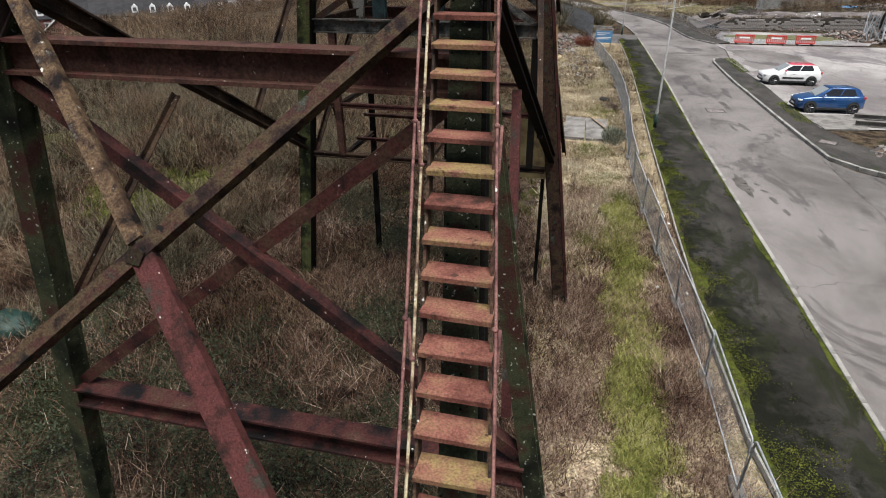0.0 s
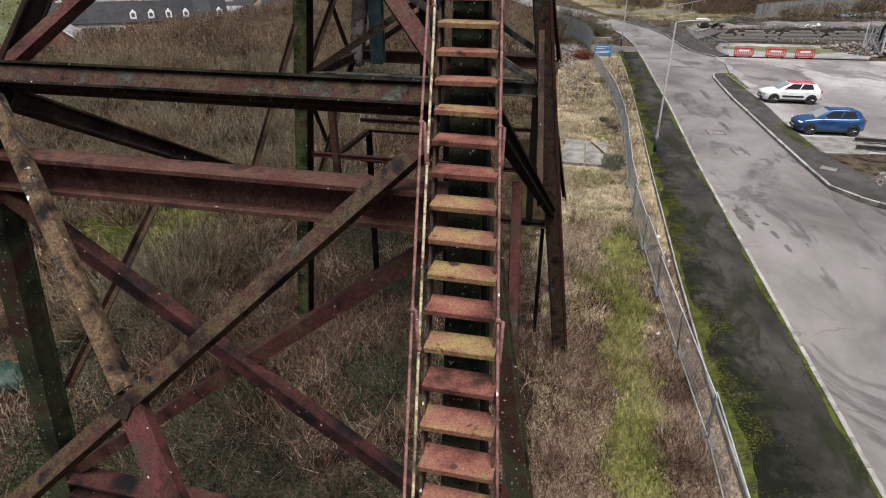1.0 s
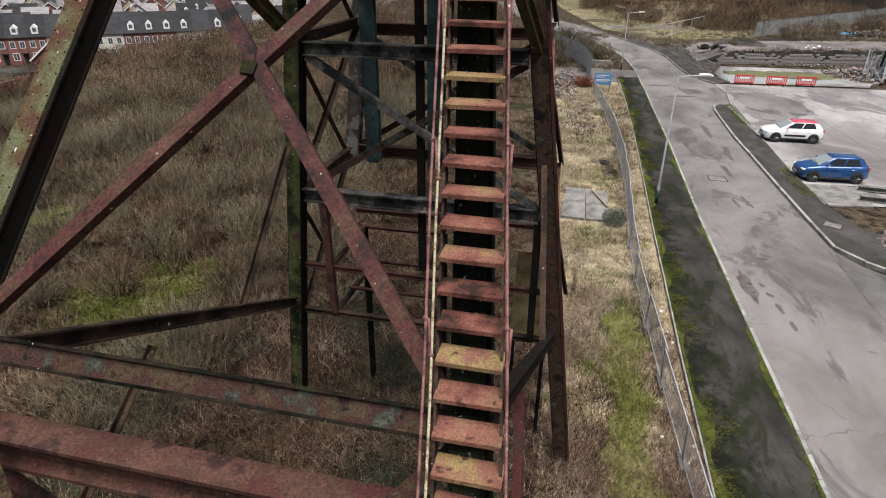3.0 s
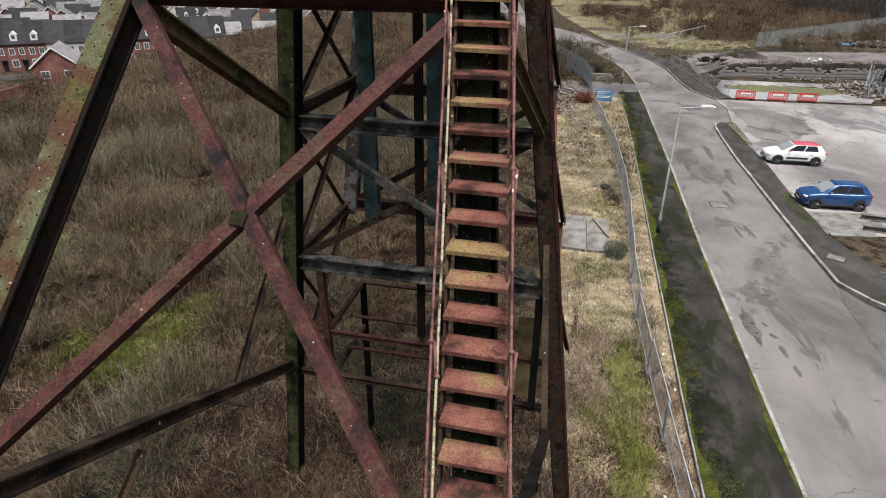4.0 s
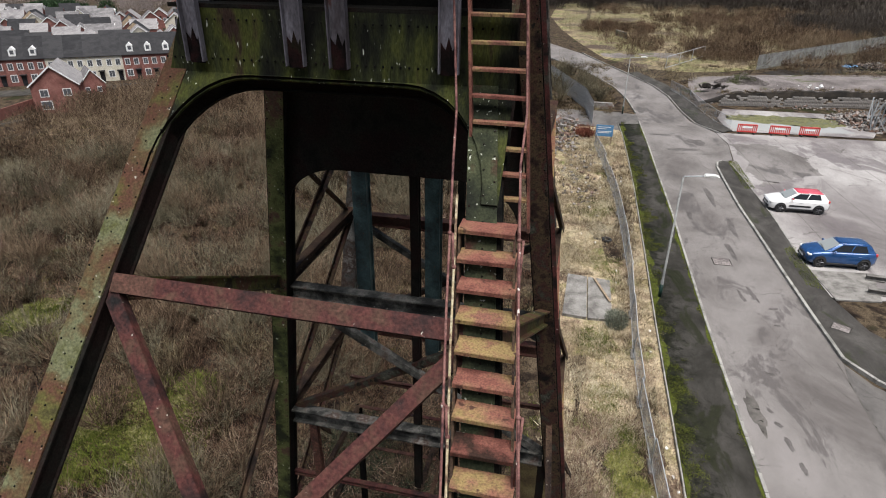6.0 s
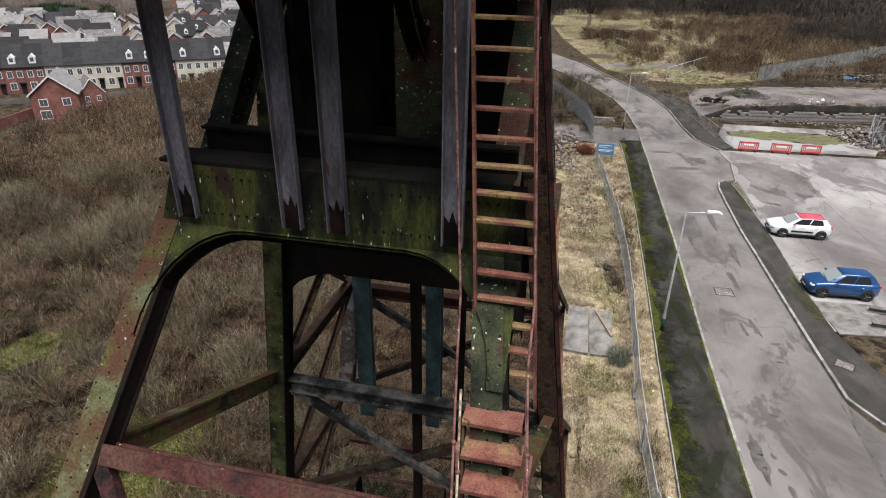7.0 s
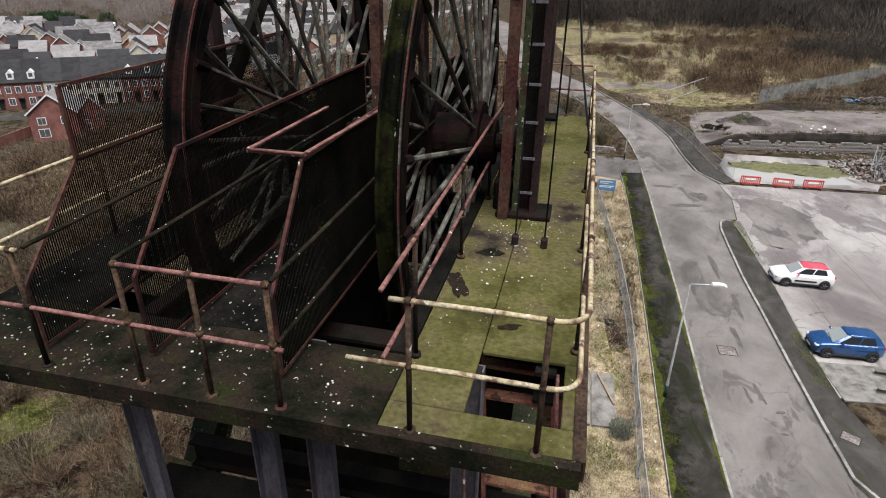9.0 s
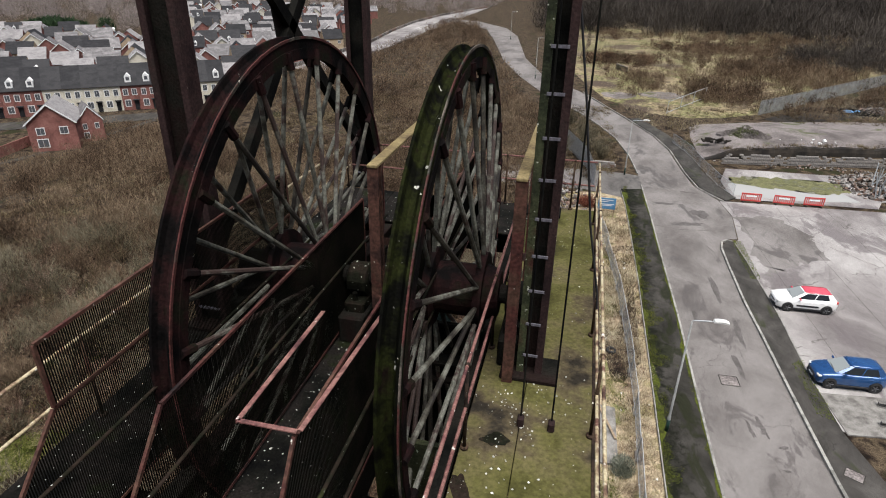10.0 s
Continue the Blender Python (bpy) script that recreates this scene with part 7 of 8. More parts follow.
# ---- street lamps, sign, barriers ----
def lamp(x, y, h, arm, label):
    s = thing("street_lamp", (x, y, 0.0), label, "street lamp", "street lamps")
    part("column", lathe(B(), [(0, 0.0), (0, 0.085), (1.05, 0.085), (1.1, 0.06), (h, 0.042), (h, 0.0)], (x, y, 0), (0, 0, 1), 12), M["old_galv"], s, "", True)
    part("sleeve", lathe(B(), [(0.0, 0.06), (0.0, 0.09), (0.85, 0.09), (0.85, 0.06)], (x, y, 0), (0, 0, 1), 12), M["tarp"], s, "dark green painted base sleeve", True)
    part("arm", tube(B(), [(x, y, h - 0.05), (x + 0.05, y, h + 0.04), (x + arm * 0.5, y, h + 0.1), (x + arm - 0.3, y, h + 0.13)], 0.03), M["galv"], s, "", True)
    bm = B()
    prism(bm, [(x + arm - 0.4, h + 0.1), (x + arm + 0.28, h + 0.12), (x + arm + 0.3, h + 0.16), (x + arm + 0.1, h + 0.24), (x + arm - 0.35, h + 0.22)], y - 0.14, y + 0.14, 1)
    bmesh.ops.bevel(bm, geom=bm.edges[:], offset=0.02, segments=1, affect="EDGES")
    part("lantern", bm, M["lamp_white"], s, "pale lantern head")


lamp(3.98, 33.95, 6.75, 1.3, "tall galvanised street lamp with a pale lantern on the footway")
lamp(3.6, 76.3, 6.2, 1.5, "distant galvanised street lamp by the road")
for x, y in ((-12, 136), (-26, 205)):
    lamp(x, y, 8.0, 1.6, "distant street lamp beside a road")

sg = thing("site_sign", (1.3, 63.0, 0), "blue and white site notice board on posts", "sign")
for dx in (-0.7, 0.7):
    part("post", box(B(), (1.3 + dx - 0.05, 62.98, 0), (1.3 + dx + 0.05, 63.08, 1.9)), M["wood"], sg)
part("board", box(B(), (0.5, 62.94, 0.75), (2.1, 62.97, 1.85), 0.004), M["sign_blue"], sg, "blue notice board")
for z, w in ((1.62, 1.2), (1.45, 0.8), (1.2, 1.3), (1.08, 1.1)):
    part("writing_bar", box(B(), (0.65, 62.93, z), (0.65 + w, 62.938, z + 0.06)), M["white_paint"], sg)


def barrier():
    b = thing("road_barrier", (0, 0, 0), "red plastic pedestrian barrier with white stripes on the lot", "barrier", "barriers at the lot's edge")
    bm = B()
    box(bm, (-0.95, -0.03, 0.86), (0.95, 0.03, 1.0), 0.01)
    box(bm, (-0.95, -0.03, 0.16), (0.95, 0.03, 0.3), 0.01)
    for sx in (-0.9, 0.9):
        box(bm, (sx - 0.05, -0.03, 0.3), (sx + 0.05, 0.03, 0.86))
    part("frame", bm, M["red_plastic"], b)
    for i in range(9):
        x = -0.72 + i * 0.18
        part("slat", box(B(), (x - 0.045, -0.02, 0.3), (x + 0.045, 0.02, 0.86)), M["red_plastic"], b)
    part("stripe_board", box(B(), (-0.5, -0.045, 0.62), (0.5, -0.033, 0.78)), M["white_paint"], b, "white reflective strip")
    for sx in (-0.7, 0.7):
        part("foot", box(B(), (sx - 0.06, -0.3, 0.0), (sx + 0.06, 0.3, 0.16), 0.02), M["tyre"], b)
    return b


b0 = barrier()
for k, (x, y, r) in enumerate(((15.75, 70.6, 2), (18.85, 70.7, -3), (21.7, 71.0, 4))):
    m4 = pose(x, y, 0.02, 0, 0, r)
    if k == 0:
        b0.matrix_basis = m4
    else:
        o = copy_thing(b0, m4)
        if k == 2:
            tagged(o, "faded orange plastic pedestrian barrier on the lot")

# a side entrance to the road, with a low wall end, pale yard and thicket beside it
sheet("road", [(5.4, 76.3), (5.55, 69.9), (3.2, 68.6), (-0.9, 70.2), (-4.3, 70.0), (-9, 69.2), (-9.5, 76.5), (-4.6, 76.6), (-0.4, 77.2), (3.4, 76.9)], -0.012, M["asphalt_mid"], "patched asphalt of a side entrance")
sheet("yard", [(-1.2, 71.2), (-4.4, 70.6), (-12, 69.8), (-12.5, 74.0), (-4.8, 75.2), (-1.4, 75.6)], 0.006, M["lot"], "pale wet concrete of a yard behind the fence", "yard")
lw = thing("low_wall", (1.1, 78.8, 0), "low weathered block wall beside the side entrance", "wall")
for k in range(6):
    for r in range(3):
        part("block", box(B(), (-0.2 + 0.45 * k + 0.2 * (r % 2), 78.5, 0.24 * r - 0.05), (0.23 + 0.45 * k + 0.2 * (r % 2), 78.9, 0.24 * r + 0.18), 0.015), M["rubble"], lw)
bx, by = spread(60, -5.5, 2.2, 81, 104, lambda x, y: (x < 2.6 - (y - 81) * 0.28) * 0.95)
fan_bushes("bare_bush", bx, by, 1.8, 3.2, 40, 10, 0.014, M["twig_pale"], "pale bare saplings beside the road", 32, "bush")
bx, by = spread(10, -1.2, 0.2, 64.2, 66.2, lambda x, y: 1 + 0 * x)
M["red_twig"] = mat("red_twig", [(0.05, 0.015, 0.01), (0.15, 0.05, 0.032), (0.22, 0.085, 0.055)], 0.5, 8, 0.9, 0, island=0.5, stops=(0.25, 0.5, 0.75), spec=0.1)
fan_bushes("red_bush", bx, by, 1.0, 1.6, 40, 10, 0.01, M["red_twig"], "rust-red dead bush behind the fence", 40, "bush")
# ruin: wet slab, block wall, dark bank, steel frame
sheet("wet_slab", [(14.2, 71.3), (28, 72.0), (30, 76), (27.4, 82.5), (15.5, 82), (14.0, 77)], 0.03, M["lot"], "pale wet concrete floor of the ruin", "floor slab")
sheet("puddle", [(14.6, 72.5), (21, 72.4), (27, 73.6), (26, 76.2), (21, 76.6), (16, 77.6), (14.6, 76)], 0.036, M["puddle"], "shallow bright puddle on the concrete", "puddle")
mp = [(14.9, 76.4), (19.5, 76.0), (23.5, 75.2), (27.2, 76.3), (27.0, 79.3), (22.5, 80.0), (18.0, 79.4), (15.2, 78.6)]
mp = [Vector(a).lerp(Vector(b), k / 8) + Vector((noise.noise((a[0], k * 0.9, 1)), noise.noise((k * 0.9, a[1], 5)))) * 0.9 for a, b in zip(mp, mp[1:] + mp[:1]) for k in range(8)]
sheet("moss", [tuple(p) for p in mp], 0.04, M["slab_moss"], "yellow-green moss film on the wet slab", "moss", kind="stuff")
rw = thing("ruin_wall", (26, 86, 0), "low broken pale blockwork wall of a ruin", "wall")
bm0 = B()
box(bm0, (-0.21, -0.1, 0), (0.21, 0.1, 0.2), 0.012)
bme = bpy.data.meshes.new("block")
bm0.to_mesh(bme)
bm0.free()
bme.materials.append(M["rubble"])
for row_i in range(6):
    for k in range(50):
        if random.random() < 0.01 + 0.035 * row_i * row_i * (0.5 + 0.5 * math.sin(k * 0.5)):
            continue
        f = k / 49
        o = new("block", bme)
        o.parent = rw
        o.location = (-10.5 + 21.5 * f + (0.2 if row_i % 2 else 0), -2.0 + 4.0 * f, 0.21 * row_i)
        o.rotation_euler = (0, random.uniform(-0.02, 0.02), 0.18 + random.uniform(-0.03, 0.03))
def terrace():
    """Higher ground behind the ruin: a dark cut face in front, gravel on top, sloping away behind."""
    face, top = B(), B()
    pf, pt = [], []
    for i in range(61):
        fx = 13.2 + i * 0.85
        k = min(i / 5, 1)
        fy = 85.3 + 0.42 * (min(fx, 26) - 14) + 0.2 * max(fx - 26, 0) + 0.5 * noise.noise((i * 0.4, 2, 0))
        h = (1.1 + 0.25 * noise.noise((i * 0.3, 0, 4)) + 0.2 * noise.noise((i * 0.9, 3, 4))) * k - 0.06
        lip = 0.25 + 0.2 * noise.noise((i * 1.3, 9, 0))
        pf.append([face.verts.new(p) for p in ((fx, fy, -0.12), (fx, fy + lip * 0.4, h * 0.45), (fx, fy + lip * 1.2, h * 0.9), (fx, fy + lip + 0.5, h))])
        pt.append([top.verts.new(p) for p in ((fx, fy + lip + 0.48, h), (fx, fy + 5, h * 1.02 + 0.12 * noise.noise((i * 0.5, 1, 1))), (fx, fy + 10, h * 0.9), (fx, fy + 19, -0.09))])
    for bm, pr in ((face, pf), (top, pt)):
        for a, b in zip(pr, pr[1:]):
            for j in range(3):
                bm.faces.new((a[j], b[j], b[j + 1], a[j + 1]))
        bmesh.ops.recalc_face_normals(bm, faces=bm.faces)
    solo("earth_bank", face, M["earth"], "dark bare earth cut behind the ruin", "bank", kind="structure")
    solo("track", top, M["gravel"], "grey gravelled ground above the ruin", "track", kind="structure", smooth=True)


terrace()
gx, gy = spread(2600, 15.5, 60, 84, 104, lambda x, y: (np.abs(y - np.where(x < 26, 86.4 + 0.42 * (x - 14), 91.4 + 0.2 * (x - 26))) < 0.7) * 0.9)
lip_grass = tussocks("dead_grass", gx, gy, 0.2, 0.6, 30, 0.02, 0.45, M["grass"], "dead grass on the lip of the earth cut")
lip_grass.location.z = 1.05
gx, gy = spread(1500, 11, 60, 84, 116, lambda x, y: ((x < 14.8) & (y > 86) | (y > 109)) * 0.7 * (x > 16.5 - (y - 84) * 0.35))
tussocks("dead_grass", gx, gy, 0.3, 0.8, 30, 0.02, 0.45, M["grass"], "dead grass beside the gravelled ground")
sf = thing("steel_wreck", (30.5, 76.5, 0), "twisted pale steel frame of a demolished shed", "wreck")
for k in range(16):
    p = Vector((30 + random.uniform(-1.2, 1.6), 76.5 + random.uniform(-2, 2), 0))
    q = p + Vector((random.uniform(-1.6, 1.6), random.uniform(-1.2, 1.2), random.uniform(1.2, 3.2)))
    part("bar", bar(B(), p, q, sec_l(0.1, 0.1)), M["galv"], sf)
bl = thing("ruin_block", (33.5, 80, 0), "dark broken masonry stump of the ruin", "masonry")
part("wall", prism(B(), [(31.8, 0), (35.5, 0), (35.5, 3.6), (34.2, 3.9), (33.4, 3.2), (32.2, 3.4), (31.8, 2.4)], 79, 80.5, 1), M["earth"], bl)
part("wall", prism(B(), [(79, 0), (88, 0), (88, 2.2), (85, 2.8), (82, 2.4), (80.5, 3.5), (79, 3.4)], 35.52, 36.0, 0), M["rubble"], bl)
solo("steel_beam", bar(B(), (15.5, 38.9, 0.2), (17.2, 38.75, 0.22), sec_i(0.3, 0.28)), M["concrete"], "pale concrete beam lying on the lot", "beam")
solo("steel_beam", bar(B(), (15.0, 37.2, 0.2), (17.5, 37.0, 0.2), sec_i(0.3, 0.3)), M["concrete"], "pale concrete beam lying on the pad", "beam")
pl = thing("girder_stack", (16.4, 32.6, 0), "stack of dark old girders beside the lot", "girders")
for k in range(5):
    part("girder", bar(B(), (16.2 + 0.05 * k, 33.6 - 0.1 * k, 0.15 + 0.2 * k), (19.5, 33.2 - 0.1 * k, 0.15 + 0.2 * k), sec_i(0.3, 0.18)), M["dark_steel"], pl)
# at the foot of the tower
yp = thing("yellow_hopper", (-0.95, 15.6, 0), "lichen-yellow steel plate hopper inside the tower's foot", "hopper")
part("front_plate", prism(B(), [(-1.75, 3.3), (-0.75, 3.3), (-0.85, 5.7), (-1.65, 5.7)], 15.3, 15.33, 1), M["yellow_panel"], yp)
part("leg", box(B(), (-1.7, 15.33, -0.1), (-1.6, 15.43, 3.6)), M["dark_steel"], yp)
part("leg", box(B(), (-0.9, 15.33, -0.1), (-0.8, 15.43, 3.6)), M["dark_steel"], yp)
part("side_plate", box(B(), (-0.82, 15.33, 3.6), (-0.8, 16.2, 5.5)), M["yellow_panel"], yp)
tb = B()
bmesh.ops.create_icosphere(tb, subdivisions=3, radius=1.0)
for vtx in tb.verts:
    k = 1 + 0.25 * noise.noise(vtx.co * 2.3)
    vtx.co = Vector((vtx.co.x * 0.75 * k - 14.0, vtx.co.y * 0.55 * k + 9.9, max(vtx.co.z * 0.45 * k, -0.05)))
solo("tarpaulin", tb, M["tarp"], "crumpled dark green tarpaulin heap in the scrub", "tarpaulin", smooth=True)


# ---- cars ----
def loft(bm, rings):
    vs = [[bm.verts.new(p) for p in r] for r in rings]
    n = len(rings[0])
    for a, b in zip(vs, vs[1:]):
        for i in range(n):
            bm.faces.new((a[i], a[(i + 1) % n], b[(i + 1) % n], b[i]))
    bm.faces.new(vs[0][::-1])
    bm.faces.new(vs[-1])
    bmesh.ops.recalc_face_normals(bm, faces=bm.faces)
    return bm


def car(paint, roof_paint, label, bump_strip=False, group="parked cars"):
    """A small five-door hatchback, nose to -x, on the ground at its middle."""
    c = thing("car", (0, 0, 0), label, "car", group)
    hull = [(-1.99, 0.3, 0.6, 0.46), (-1.95, 0.24, 0.7, 0.62), (-1.84, 0.2, 0.77, 0.73), (-1.6, 0.18, 0.83, 0.81), (-1.3, 0.18, 0.89, 0.85), (-0.95, 0.18, 0.945, 0.865), (-0.4, 0.18, 0.97, 0.872),
            (0.4, 0.18, 0.985, 0.875), (1.0, 0.18, 1.0, 0.872), (1.4, 0.19, 1.02, 0.86), (1.7, 0.22, 1.03, 0.83), (1.88, 0.27, 1.0, 0.77), (1.96, 0.33, 0.9, 0.68), (1.99, 0.4, 0.8, 0.58)]
    rings = []
    for x, zb, zt, hw in hull:
        m = zb + (zt - zb) * 0.55
        half = [(hw * 0.8, zb), (hw * 0.95, zb + 0.05), (hw * 0.985, zb + 0.2), (hw, m), (hw * 0.985, m + (zt - m) * 0.45), (hw * 0.95, zt - 0.06), (hw * 0.88, zt - 0.012), (hw * 0.6, zt + 0.012), (hw * 0.25, zt + 0.022)]
        rings.append([(x, -a, z) for a, z in half] + [(x, a, z) for a, z in half[::-1]])
    part("body", loft(B(), rings), paint, c, "", True)
    # the cabin: belt line below, roof edge above
    low = [(-1.02, -0.56, 0.94), (-0.72, -0.755, 0.965), (1.45, -0.765, 1.0), (1.84, -0.56, 1.0), (1.84, 0.56, 1.0), (1.45, 0.765, 1.0), (-0.72, 0.755, 0.965), (-1.02, 0.56, 0.94)]
    high = [(-0.22, -0.46, 1.39), (-0.06, -0.575, 1.385), (1.3, -0.575, 1.395), (1.56, -0.46, 1.36), (1.56, 0.46, 1.36), (1.3, 0.575, 1.395), (-0.06, 0.575, 1.385), (-0.22, 0.46, 1.39)]
    part("cabin", loft(B(), [low, high]), paint, c)
    top = [(x * 0.93 + 0.03, y * 0.9, z + 0.045) for x, y, z in high]
    crown = [(x * 0.7 + 0.18, y * 0.5, z + 0.068) for x, y, z in high]
    part("roof", loft(B(), [[(x, y, z - 0.01) for x, y, z in high], top, crown]), roof_paint, c, "", True)

    def pane(a, b, u0, u1, v0, v1, lab):
        """A window laid 7 mm proud on the cabin's face between corners a and b."""
        la, lb, ha, hb = (Vector(low[a]), Vector(low[b]), Vector(high[a]), Vector(high[b]))

        def at(u, v):
            return la.lerp(lb, u).lerp(ha.lerp(hb, u), v)
        n = (lb - la).cross(ha - la).normalized()
        if n.dot((la + lb) / 2 - Vector((0.4, 0, 1.1))) < 0:
            n = -n
        q = [at(u0, v0), at(u1, v0), at(u1 - 0.02, v1), at(u0 + 0.02, v1)]
        bm = B()
        f = [bm.verts.new(p + n * 0.008) for p in q] + [bm.verts.new(p - n * 0.004) for p in q]
        bm.faces.new(f[:4])
        for k in range(4):
            bm.faces.new((f[k], f[k + 4], f[(k + 1) % 4 + 4], f[(k + 1) % 4]))
        bmesh.ops.recalc_face_normals(bm, faces=bm.faces)
        part("window", bm, M["windscreen" if lab == "sloping windscreen" else "car_glass"], c, lab)
    pane(7, 0, -0.06, 1.06, 0.03, 0.95, "sloping windscreen")
    pane(3, 4, 0.06, 0.94, 0.12, 0.9, "rear window")
    for a, b, s0, s1 in ((1, 2, 0.0, 0.495), (1, 2, 0.515, 0.96), (5, 6, 0.04, 0.485), (5, 6, 0.505, 1.0)):
        pane(a, b, s0, s1, 0.06, 0.93, "dark side window")
    for s in (-1, 1):
        mir = B()
        box(mir, (-0.62, 0.9 * s - 0.1, 0.97), (-0.5, 0.9 * s + 0.1, 1.1), 0.04)
        part("mirror", mir, roof_paint, c)
        part("sill_trim", box(B(), (-0.88, 0.868 * s - 0.025, 0.2), (0.9, 0.868 * s + 0.025, 0.33), 0.02), M["black_plastic"], c)
        if bump_strip:
            part("side_strip", box(B(), (-0.7, 0.878 * s - 0.014, 0.46), (0.72, 0.878 * s + 0.014, 0.59), 0.012), M["black_plastic"], c, "black ribbed side strip")
        for hx in (-0.05, 0.85):
            part("door_handle", box(B(), (hx, 0.875 * s - 0.02, 0.8), (hx + 0.16, 0.875 * s + 0.02, 0.83), 0.006), paint, c)
        hl = B()
        box(hl, (-1.94, 0.6 * s - 0.15, 0.63), (-1.7, 0.6 * s + 0.15, 0.75), 0.04)
        part("headlight", hl, M["lamp_white"], c, "clear headlight")
        part("tail_light", box(B(), (1.8, 0.7 * s - 0.08, 0.82), (1.94, 0.7 * s + 0.08, 1.0), 0.03), M["red_plastic"], c, "red tail light")
        for x in (-1.23, 1.27):
            part("wheel_arch", lathe(B(), [(-0.03, 0.0), (-0.03, 0.375), (0.01, 0.375), (0.014, 0.34), (0.014, 0.0)], (x, s * 0.868, 0.33), (0, s, 0), 24), M["black_plastic"], c, "black wheel arch")
            w = part("wheel", lathe(B(), [(-0.02, 0.0), (-0.02, 0.2), (0.02, 0.2), (0.02, 0.0)], (x, s * 0.83, 0.31), (0, s, 0), 14), M["tyre"], c)
            part("tyre", lathe(B(), [(-0.1, 0.2), (-0.1, 0.29), (-0.07, 0.312), (0.07, 0.312), (0.095, 0.29), (0.09, 0.2)], (x, s * 0.81, 0.312), (0, s, 0), 20), M["tyre"], w, "", True)
            bm = B()
            for k in range(5):
                a = 6.2832 * k / 5
                bar(bm, (x, s * 0.885, 0.31), (x + 0.19 * math.cos(a), s * 0.895, 0.31 + 0.19 * math.sin(a)), sec_round(0.028, 5))
            part("rim", bm, M["alloy"], w)
    part("bumper", box(B(), (-2.01, -0.6, 0.26), (-1.86, 0.6, 0.44), 0.05), M["black_plastic"], c)
    part("grille", box(B(), (-2.005, -0.42, 0.52), (-1.93, 0.42, 0.6), 0.02), M["black_plastic"], c, "dark slim grille")
    part("bumper", box(B(), (1.88, -0.64, 0.28), (2.01, 0.64, 0.46), 0.05), M["black_plastic"], c)
    part("plate_bar", box(B(), (-2.022, -0.26, 0.38), (-2.012, 0.26, 0.48)), M["white_paint"], c)
    part("wiper", bar(B(), (-1.0, -0.35, 0.985), (-0.93, 0.3, 1.02), sec_round(0.012, 5)), M["black_plastic"], c)
    return c


wc = car(M["car_white"], M["car_red"], "white hatchback with a red roof parked nose to the strip", True)
wc.matrix_basis = pose(14.6, 49.4, 0.03, 0, 0, 3)
bc = car(M["car_blue"], M["car_blue"], "metallic blue hatchback parked nose to the strip")
bc.matrix_basis = pose(14.5, 40.8, 0.03, 0, 0, 4)
bc.scale = (0.95, 0.97, 1.02)


# ---- houses ----
def house(w, d, he, hr, wall, roof, dormer, wins, label, porch=False, gable_front=False):
    """A house with its front along x at y = 0, facing -y; he: eaves, hr: ridge."""
    h = thing("house", (0, 0, 0), label, "house", "houses of the estate")
    bm = B()
    if gable_front:
        prism(bm, [(-w / 2, 0), (w / 2, 0), (w / 2, he), (0, hr - 0.1), (-w / 2, he)], 0, d, 1)
    else:
        prism(bm, [(0, 0), (d, 0), (d, he), (d / 2, hr - 0.1), (0, he)], -w / 2, w / 2, 0)
    part("wall", bm, M[wall], h)
    ov, th = 0.3, 0.12
    for s in (0, 1):
        bm = B()
        if gable_front:
            sx = -1 if s == 0 else 1
            pts = [(0, hr), (sx * (w / 2 + ov), he - ov * 0.6), (sx * (w / 2 + ov), he - ov * 0.6 + th), (0, hr + th)]
            prism(bm, pts, -ov, d + ov, 1)
        else:
            y0, sy = (0, -1) if s == 0 else (d, 1)
            pts = [(d / 2, hr), (y0 + sy * ov, he - ov * 0.6), (y0 + sy * ov, he - ov * 0.6 + th), (d / 2, hr + th)]
            prism(bm, pts, -w / 2, w / 2, 0)
        part("roof", bm, M[roof], h)
    if gable_front:
        for sx in (-1, 1):
            part("bargeboard", bar(B(), (0, -ov - 0.03, hr), (sx * (w / 2 + ov), -ov - 0.03, he - ov * 0.6), [(-0.03, -0.12), (0.03, -0.12), (0.03, 0.12), (-0.03, 0.12)]), M["white_paint"], h)
    for x, z, ww, wh in wins:
        wi = part("window", box(B(), (x - ww / 2 - 0.09, -0.05, z - 0.09), (x + ww / 2 + 0.09, 0.04, z + wh + 0.09)), M["white_paint"], h, "white window frame")
        for k in (-1, 1):
            part("pane", box(B(), (x + (k - 1) * ww / 4 + 0.02 + 0.0, -0.062, z + 0.04), (x + (k + 1) * ww / 4 - 0.02, -0.052, z + wh - 0.04)), M["window_glass"], wi)
    if dormer:
        bm = B()
        zd = he + (hr - he) * 0.12
        prism(bm, [(-0.65, zd), (0.65, zd), (0.65, zd + 1.3), (0, zd + 1.95), (-0.65, zd + 1.3)], 0.35, d / 2, 1)
        dm = part("dormer", bm, M["white_paint"], h, "white gabled dormer")
        part("pane", box(B(), (-0.35, 0.335, zd + 0.45), (0.35, 0.345, zd + 1.25)), M["window_glass"], dm)
    if porch:
        part("door", box(B(), (w / 2 - 1.3, -0.06, 0.05), (w / 2 - 0.4, 0.03, 2.1)), M["black_plastic"], h, "dark front door")
        part("canopy", box(B(), (w / 2 - 1.5, -0.7, 2.25), (w / 2 - 0.2, 0.0, 2.4)), M["slate"], h)
    return h


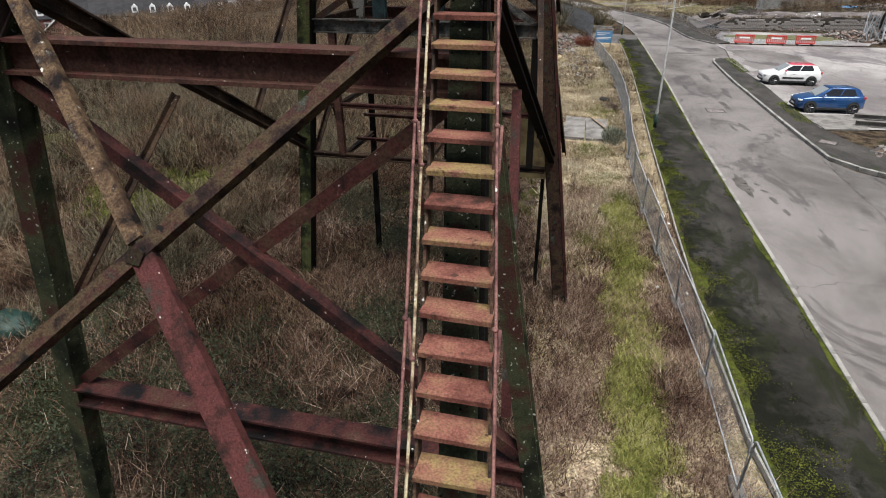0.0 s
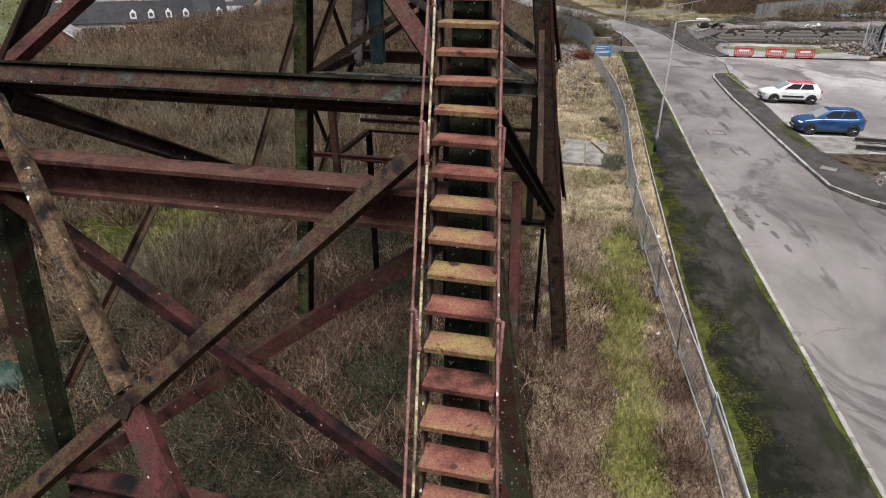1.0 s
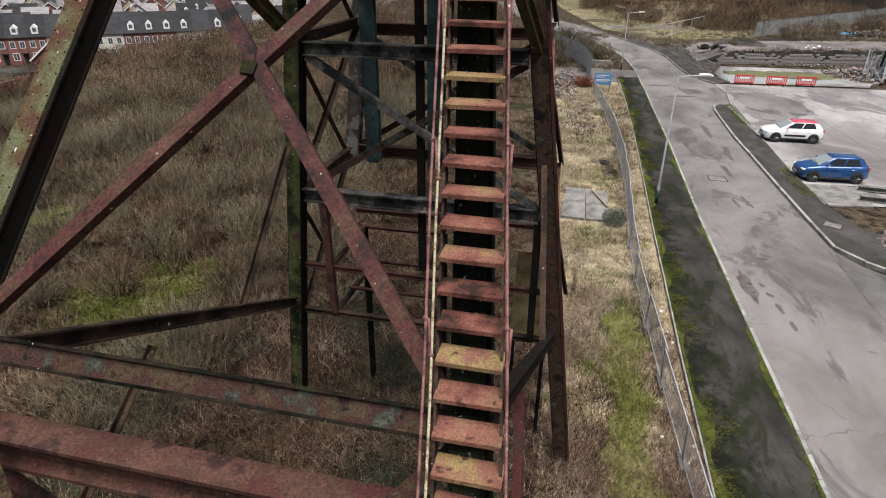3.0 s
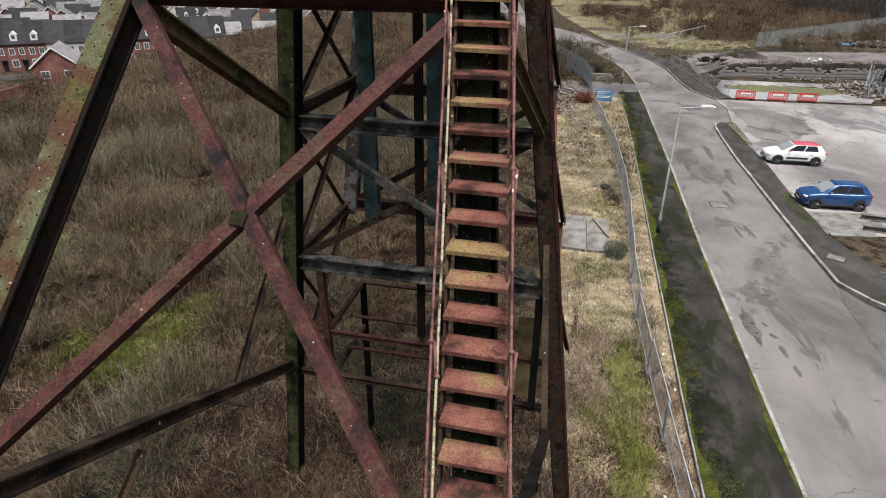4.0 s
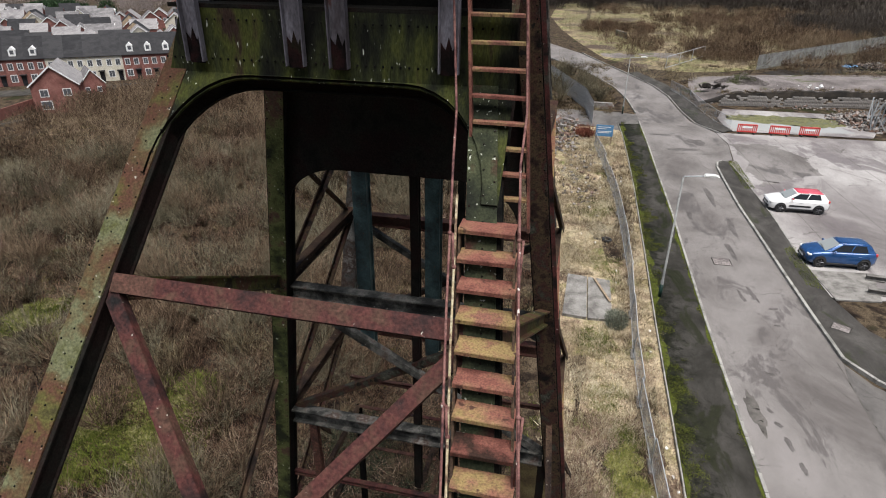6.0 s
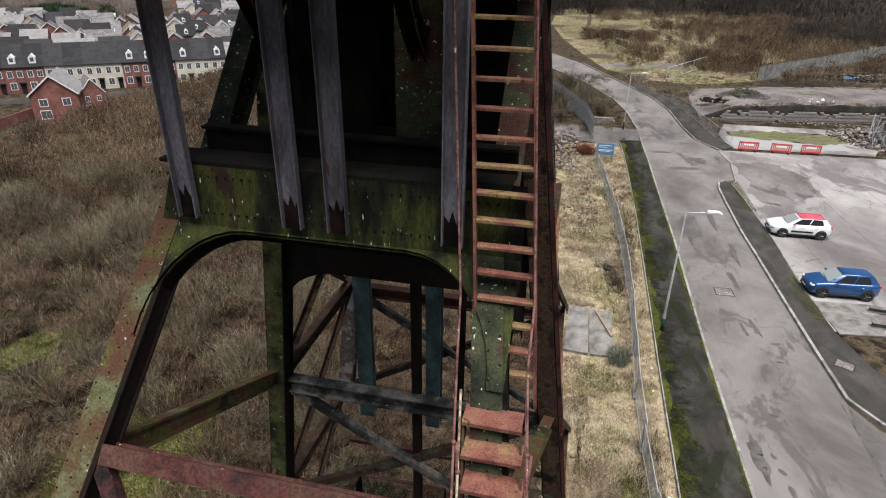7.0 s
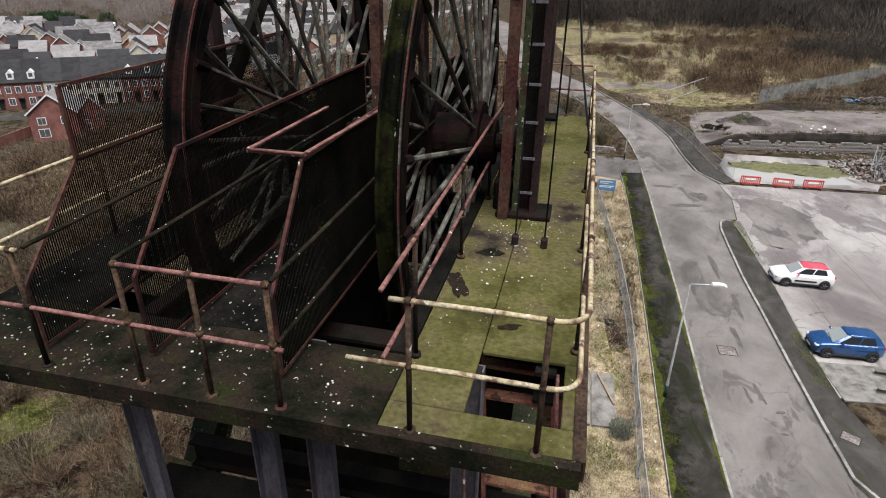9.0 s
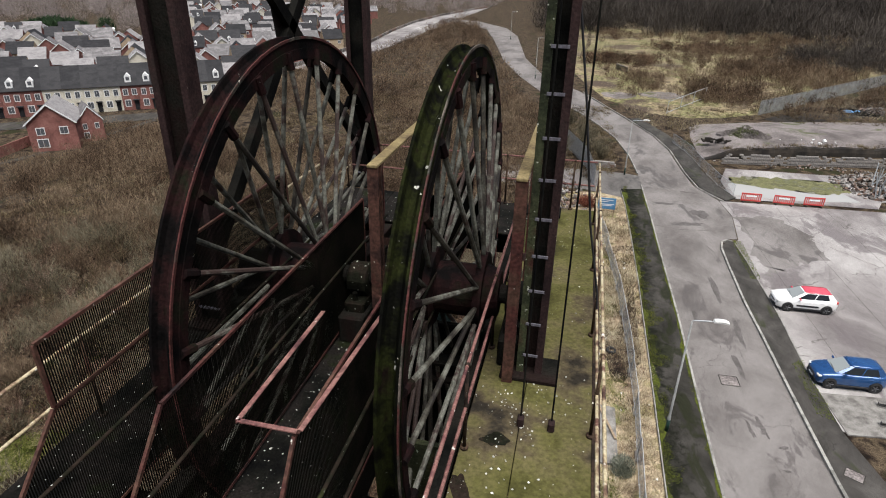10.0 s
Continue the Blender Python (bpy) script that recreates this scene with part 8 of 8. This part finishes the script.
T_W = 3.75
WIN = [(-0.9, 3.4, 0.9, 1.3), (0.9, 3.4, 0.9, 1.3), (-0.75, 0.9, 1.1, 1.4)]
protos = {
    "rb": house(T_W, 8.5, 5.6, 9.6, "brick", "slate", True, WIN, "red brick terraced house with white dormer and slate roof", True),
    "cb": house(T_W, 8.5, 5.6, 9.6, "cream", "slate", False, WIN, "cream rendered terraced house with slate roof", True),
    "cd": house(T_W, 8.5, 5.6, 9.6, "cream", "slate", True, WIN, "cream rendered terraced house with white dormer", True),
}
used = set()


def put(key, table, m4):
    if key in used:
        return copy_thing(table[key], m4)
    used.add(key)
    table[key].matrix_basis = m4
    return table[key]


row_a, row_d = Vector((-84.9, 136.6)), Vector((-33.5, -24.6)).normalized()
EST = -10.0
ang = math.degrees(math.atan2(-row_d.y, -row_d.x))
order = ["cd", "cb", "cd", "rb", "rb", "rb", "cb", "cb", "cb", "cb", "rb", "rb", "rb", "cb", "cb", "rb", "rb", "rb", "cb", "cb"]
for k, key in enumerate(order):
    p = row_a + row_d * (T_W * (k + 0.5))
    put(key, protos, pose(p.x, p.y, EST, 0, 0, ang))
det = {
    "g1": house(7.5, 9, 5.0, 8.2, "brick", "tile", False, [(-1.8, 3.0, 1.2, 1.2), (1.8, 3.0, 1.2, 1.2), (-1.8, 0.8, 1.6, 1.4)], "red brick detached house with grey tiled roof and white bargeboards", gable_front=True),
    "g2": house(8.5, 8, 5.2, 8.6, "brick", "tile", False, [(-2.4, 3.1, 1.2, 1.2), (2.4, 3.1, 1.2, 1.2), (0, 0.9, 1.6, 1.4)], "red brick house with grey tiled roof"),
    "g3": house(8.0, 8, 5.2, 8.6, "cream", "tile", False, [(-2.2, 3.1, 1.2, 1.2), (2.2, 3.1, 1.2, 1.2)], "cream rendered house with grey tiled roof", gable_front=True),
    "g4": house(9.0, 8, 5.2, 8.8, "buff", "slate", False, [(-2.6, 3.1, 1.2, 1.2), (2.6, 3.1, 1.2, 1.2), (-2.6, 0.9, 1.5, 1.4)], "buff brick house with dark slate roof"),
    "g5": house(7.0, 8, 5.2, 8.8, "brick", "slate", True, [(-2.0, 3.1, 1.1, 1.2), (2.0, 3.1, 1.1, 1.2)], "red brick house with white dormer and slate roof"),
}
put("g1", det, pose(-92.6, 93.3, EST, 0, 0, 35))
wing = put("g1", det, pose(-91.0, 100.4, EST, 0, 0, 50))
wing.scale = (0.55, 0.6, 0.8)
random.seed(11)
kinds = ["g2", "g3", "g1", "g4", "g5", "g2", "g1"]
for r in range(24):
    off = 17 + r * 13.5
    for k in range(22):
        p = row_a + row_d * (-70 - r * 3 + k * 9.6 + random.uniform(-1.2, 1.2)) + Vector((-row_d.y, row_d.x)) * -off
        p += Vector((random.uniform(-1, 1), random.uniform(-1.5, 1.5)))
        if p.x > -82 - (p.y - 170) * 0.23 or (p.y > 222 and p.x < -0.7 * p.y) or p.y > 385:
            continue
        o = put(random.choice(kinds), det, pose(p.x, p.y, EST, 0, 0, ang + random.choice((0, 0, 0, 90, 180)) + random.uniform(-8, 8)))
        o.scale = (0.85,) * 3
# street in front of the terrace, with parked cars
q = lambda s, o: tuple(row_a + row_d * s + Vector((row_d.y, -row_d.x)) * -o)
sheet("road", [q(-8, 4), q(95, 4), q(95, 11), q(-8, 11)], EST - 0.02, M["asphalt_dark"], "grey estate street in front of the terrace")
for s, o, src, lab in ((29, 7, bc, "blue hatchback parked in the estate street"), (49, 8, wc, "pale hatchback parked in the estate street"), (60, 6, wc, "pale hatchback parked in the estate street")):
    p = q(s, o)
    tagged(copy_thing(src, pose(p[0], p[1], EST, 0, 0, ang)), lab)
sheet("road", [(-98, 80), (-95.7, 87), (-94.3, 95), (-93.2, 102), (-91.5, 118), (-90, 118), (-91.7, 102), (-92.9, 95), (-94.3, 87), (-96.5, 80)], EST + 0.02, M["asphalt_dark"], "narrow grey path along the scrub")
sheet("road", [(-71.5, 170), (-71.5, 192), (-69, 234), (-59, 341), (-42, 530), (-55, 530), (-77, 351), (-83, 266), (-82, 221), (-82, 170)], EST + 0.3, M["lot"], "pale distant main road")
# garden wall of the detached house
gw = B()
bar(gw, (-97.5, 82, EST + 0.9), (-100, 96, EST + 0.9), [(-0.12, -0.9), (0.12, -0.9), (0.12, 0.9), (-0.12, 0.9)])
solo("garden_wall", gw, M["brick"], "dark red brick garden wall of the detached house", "wall")
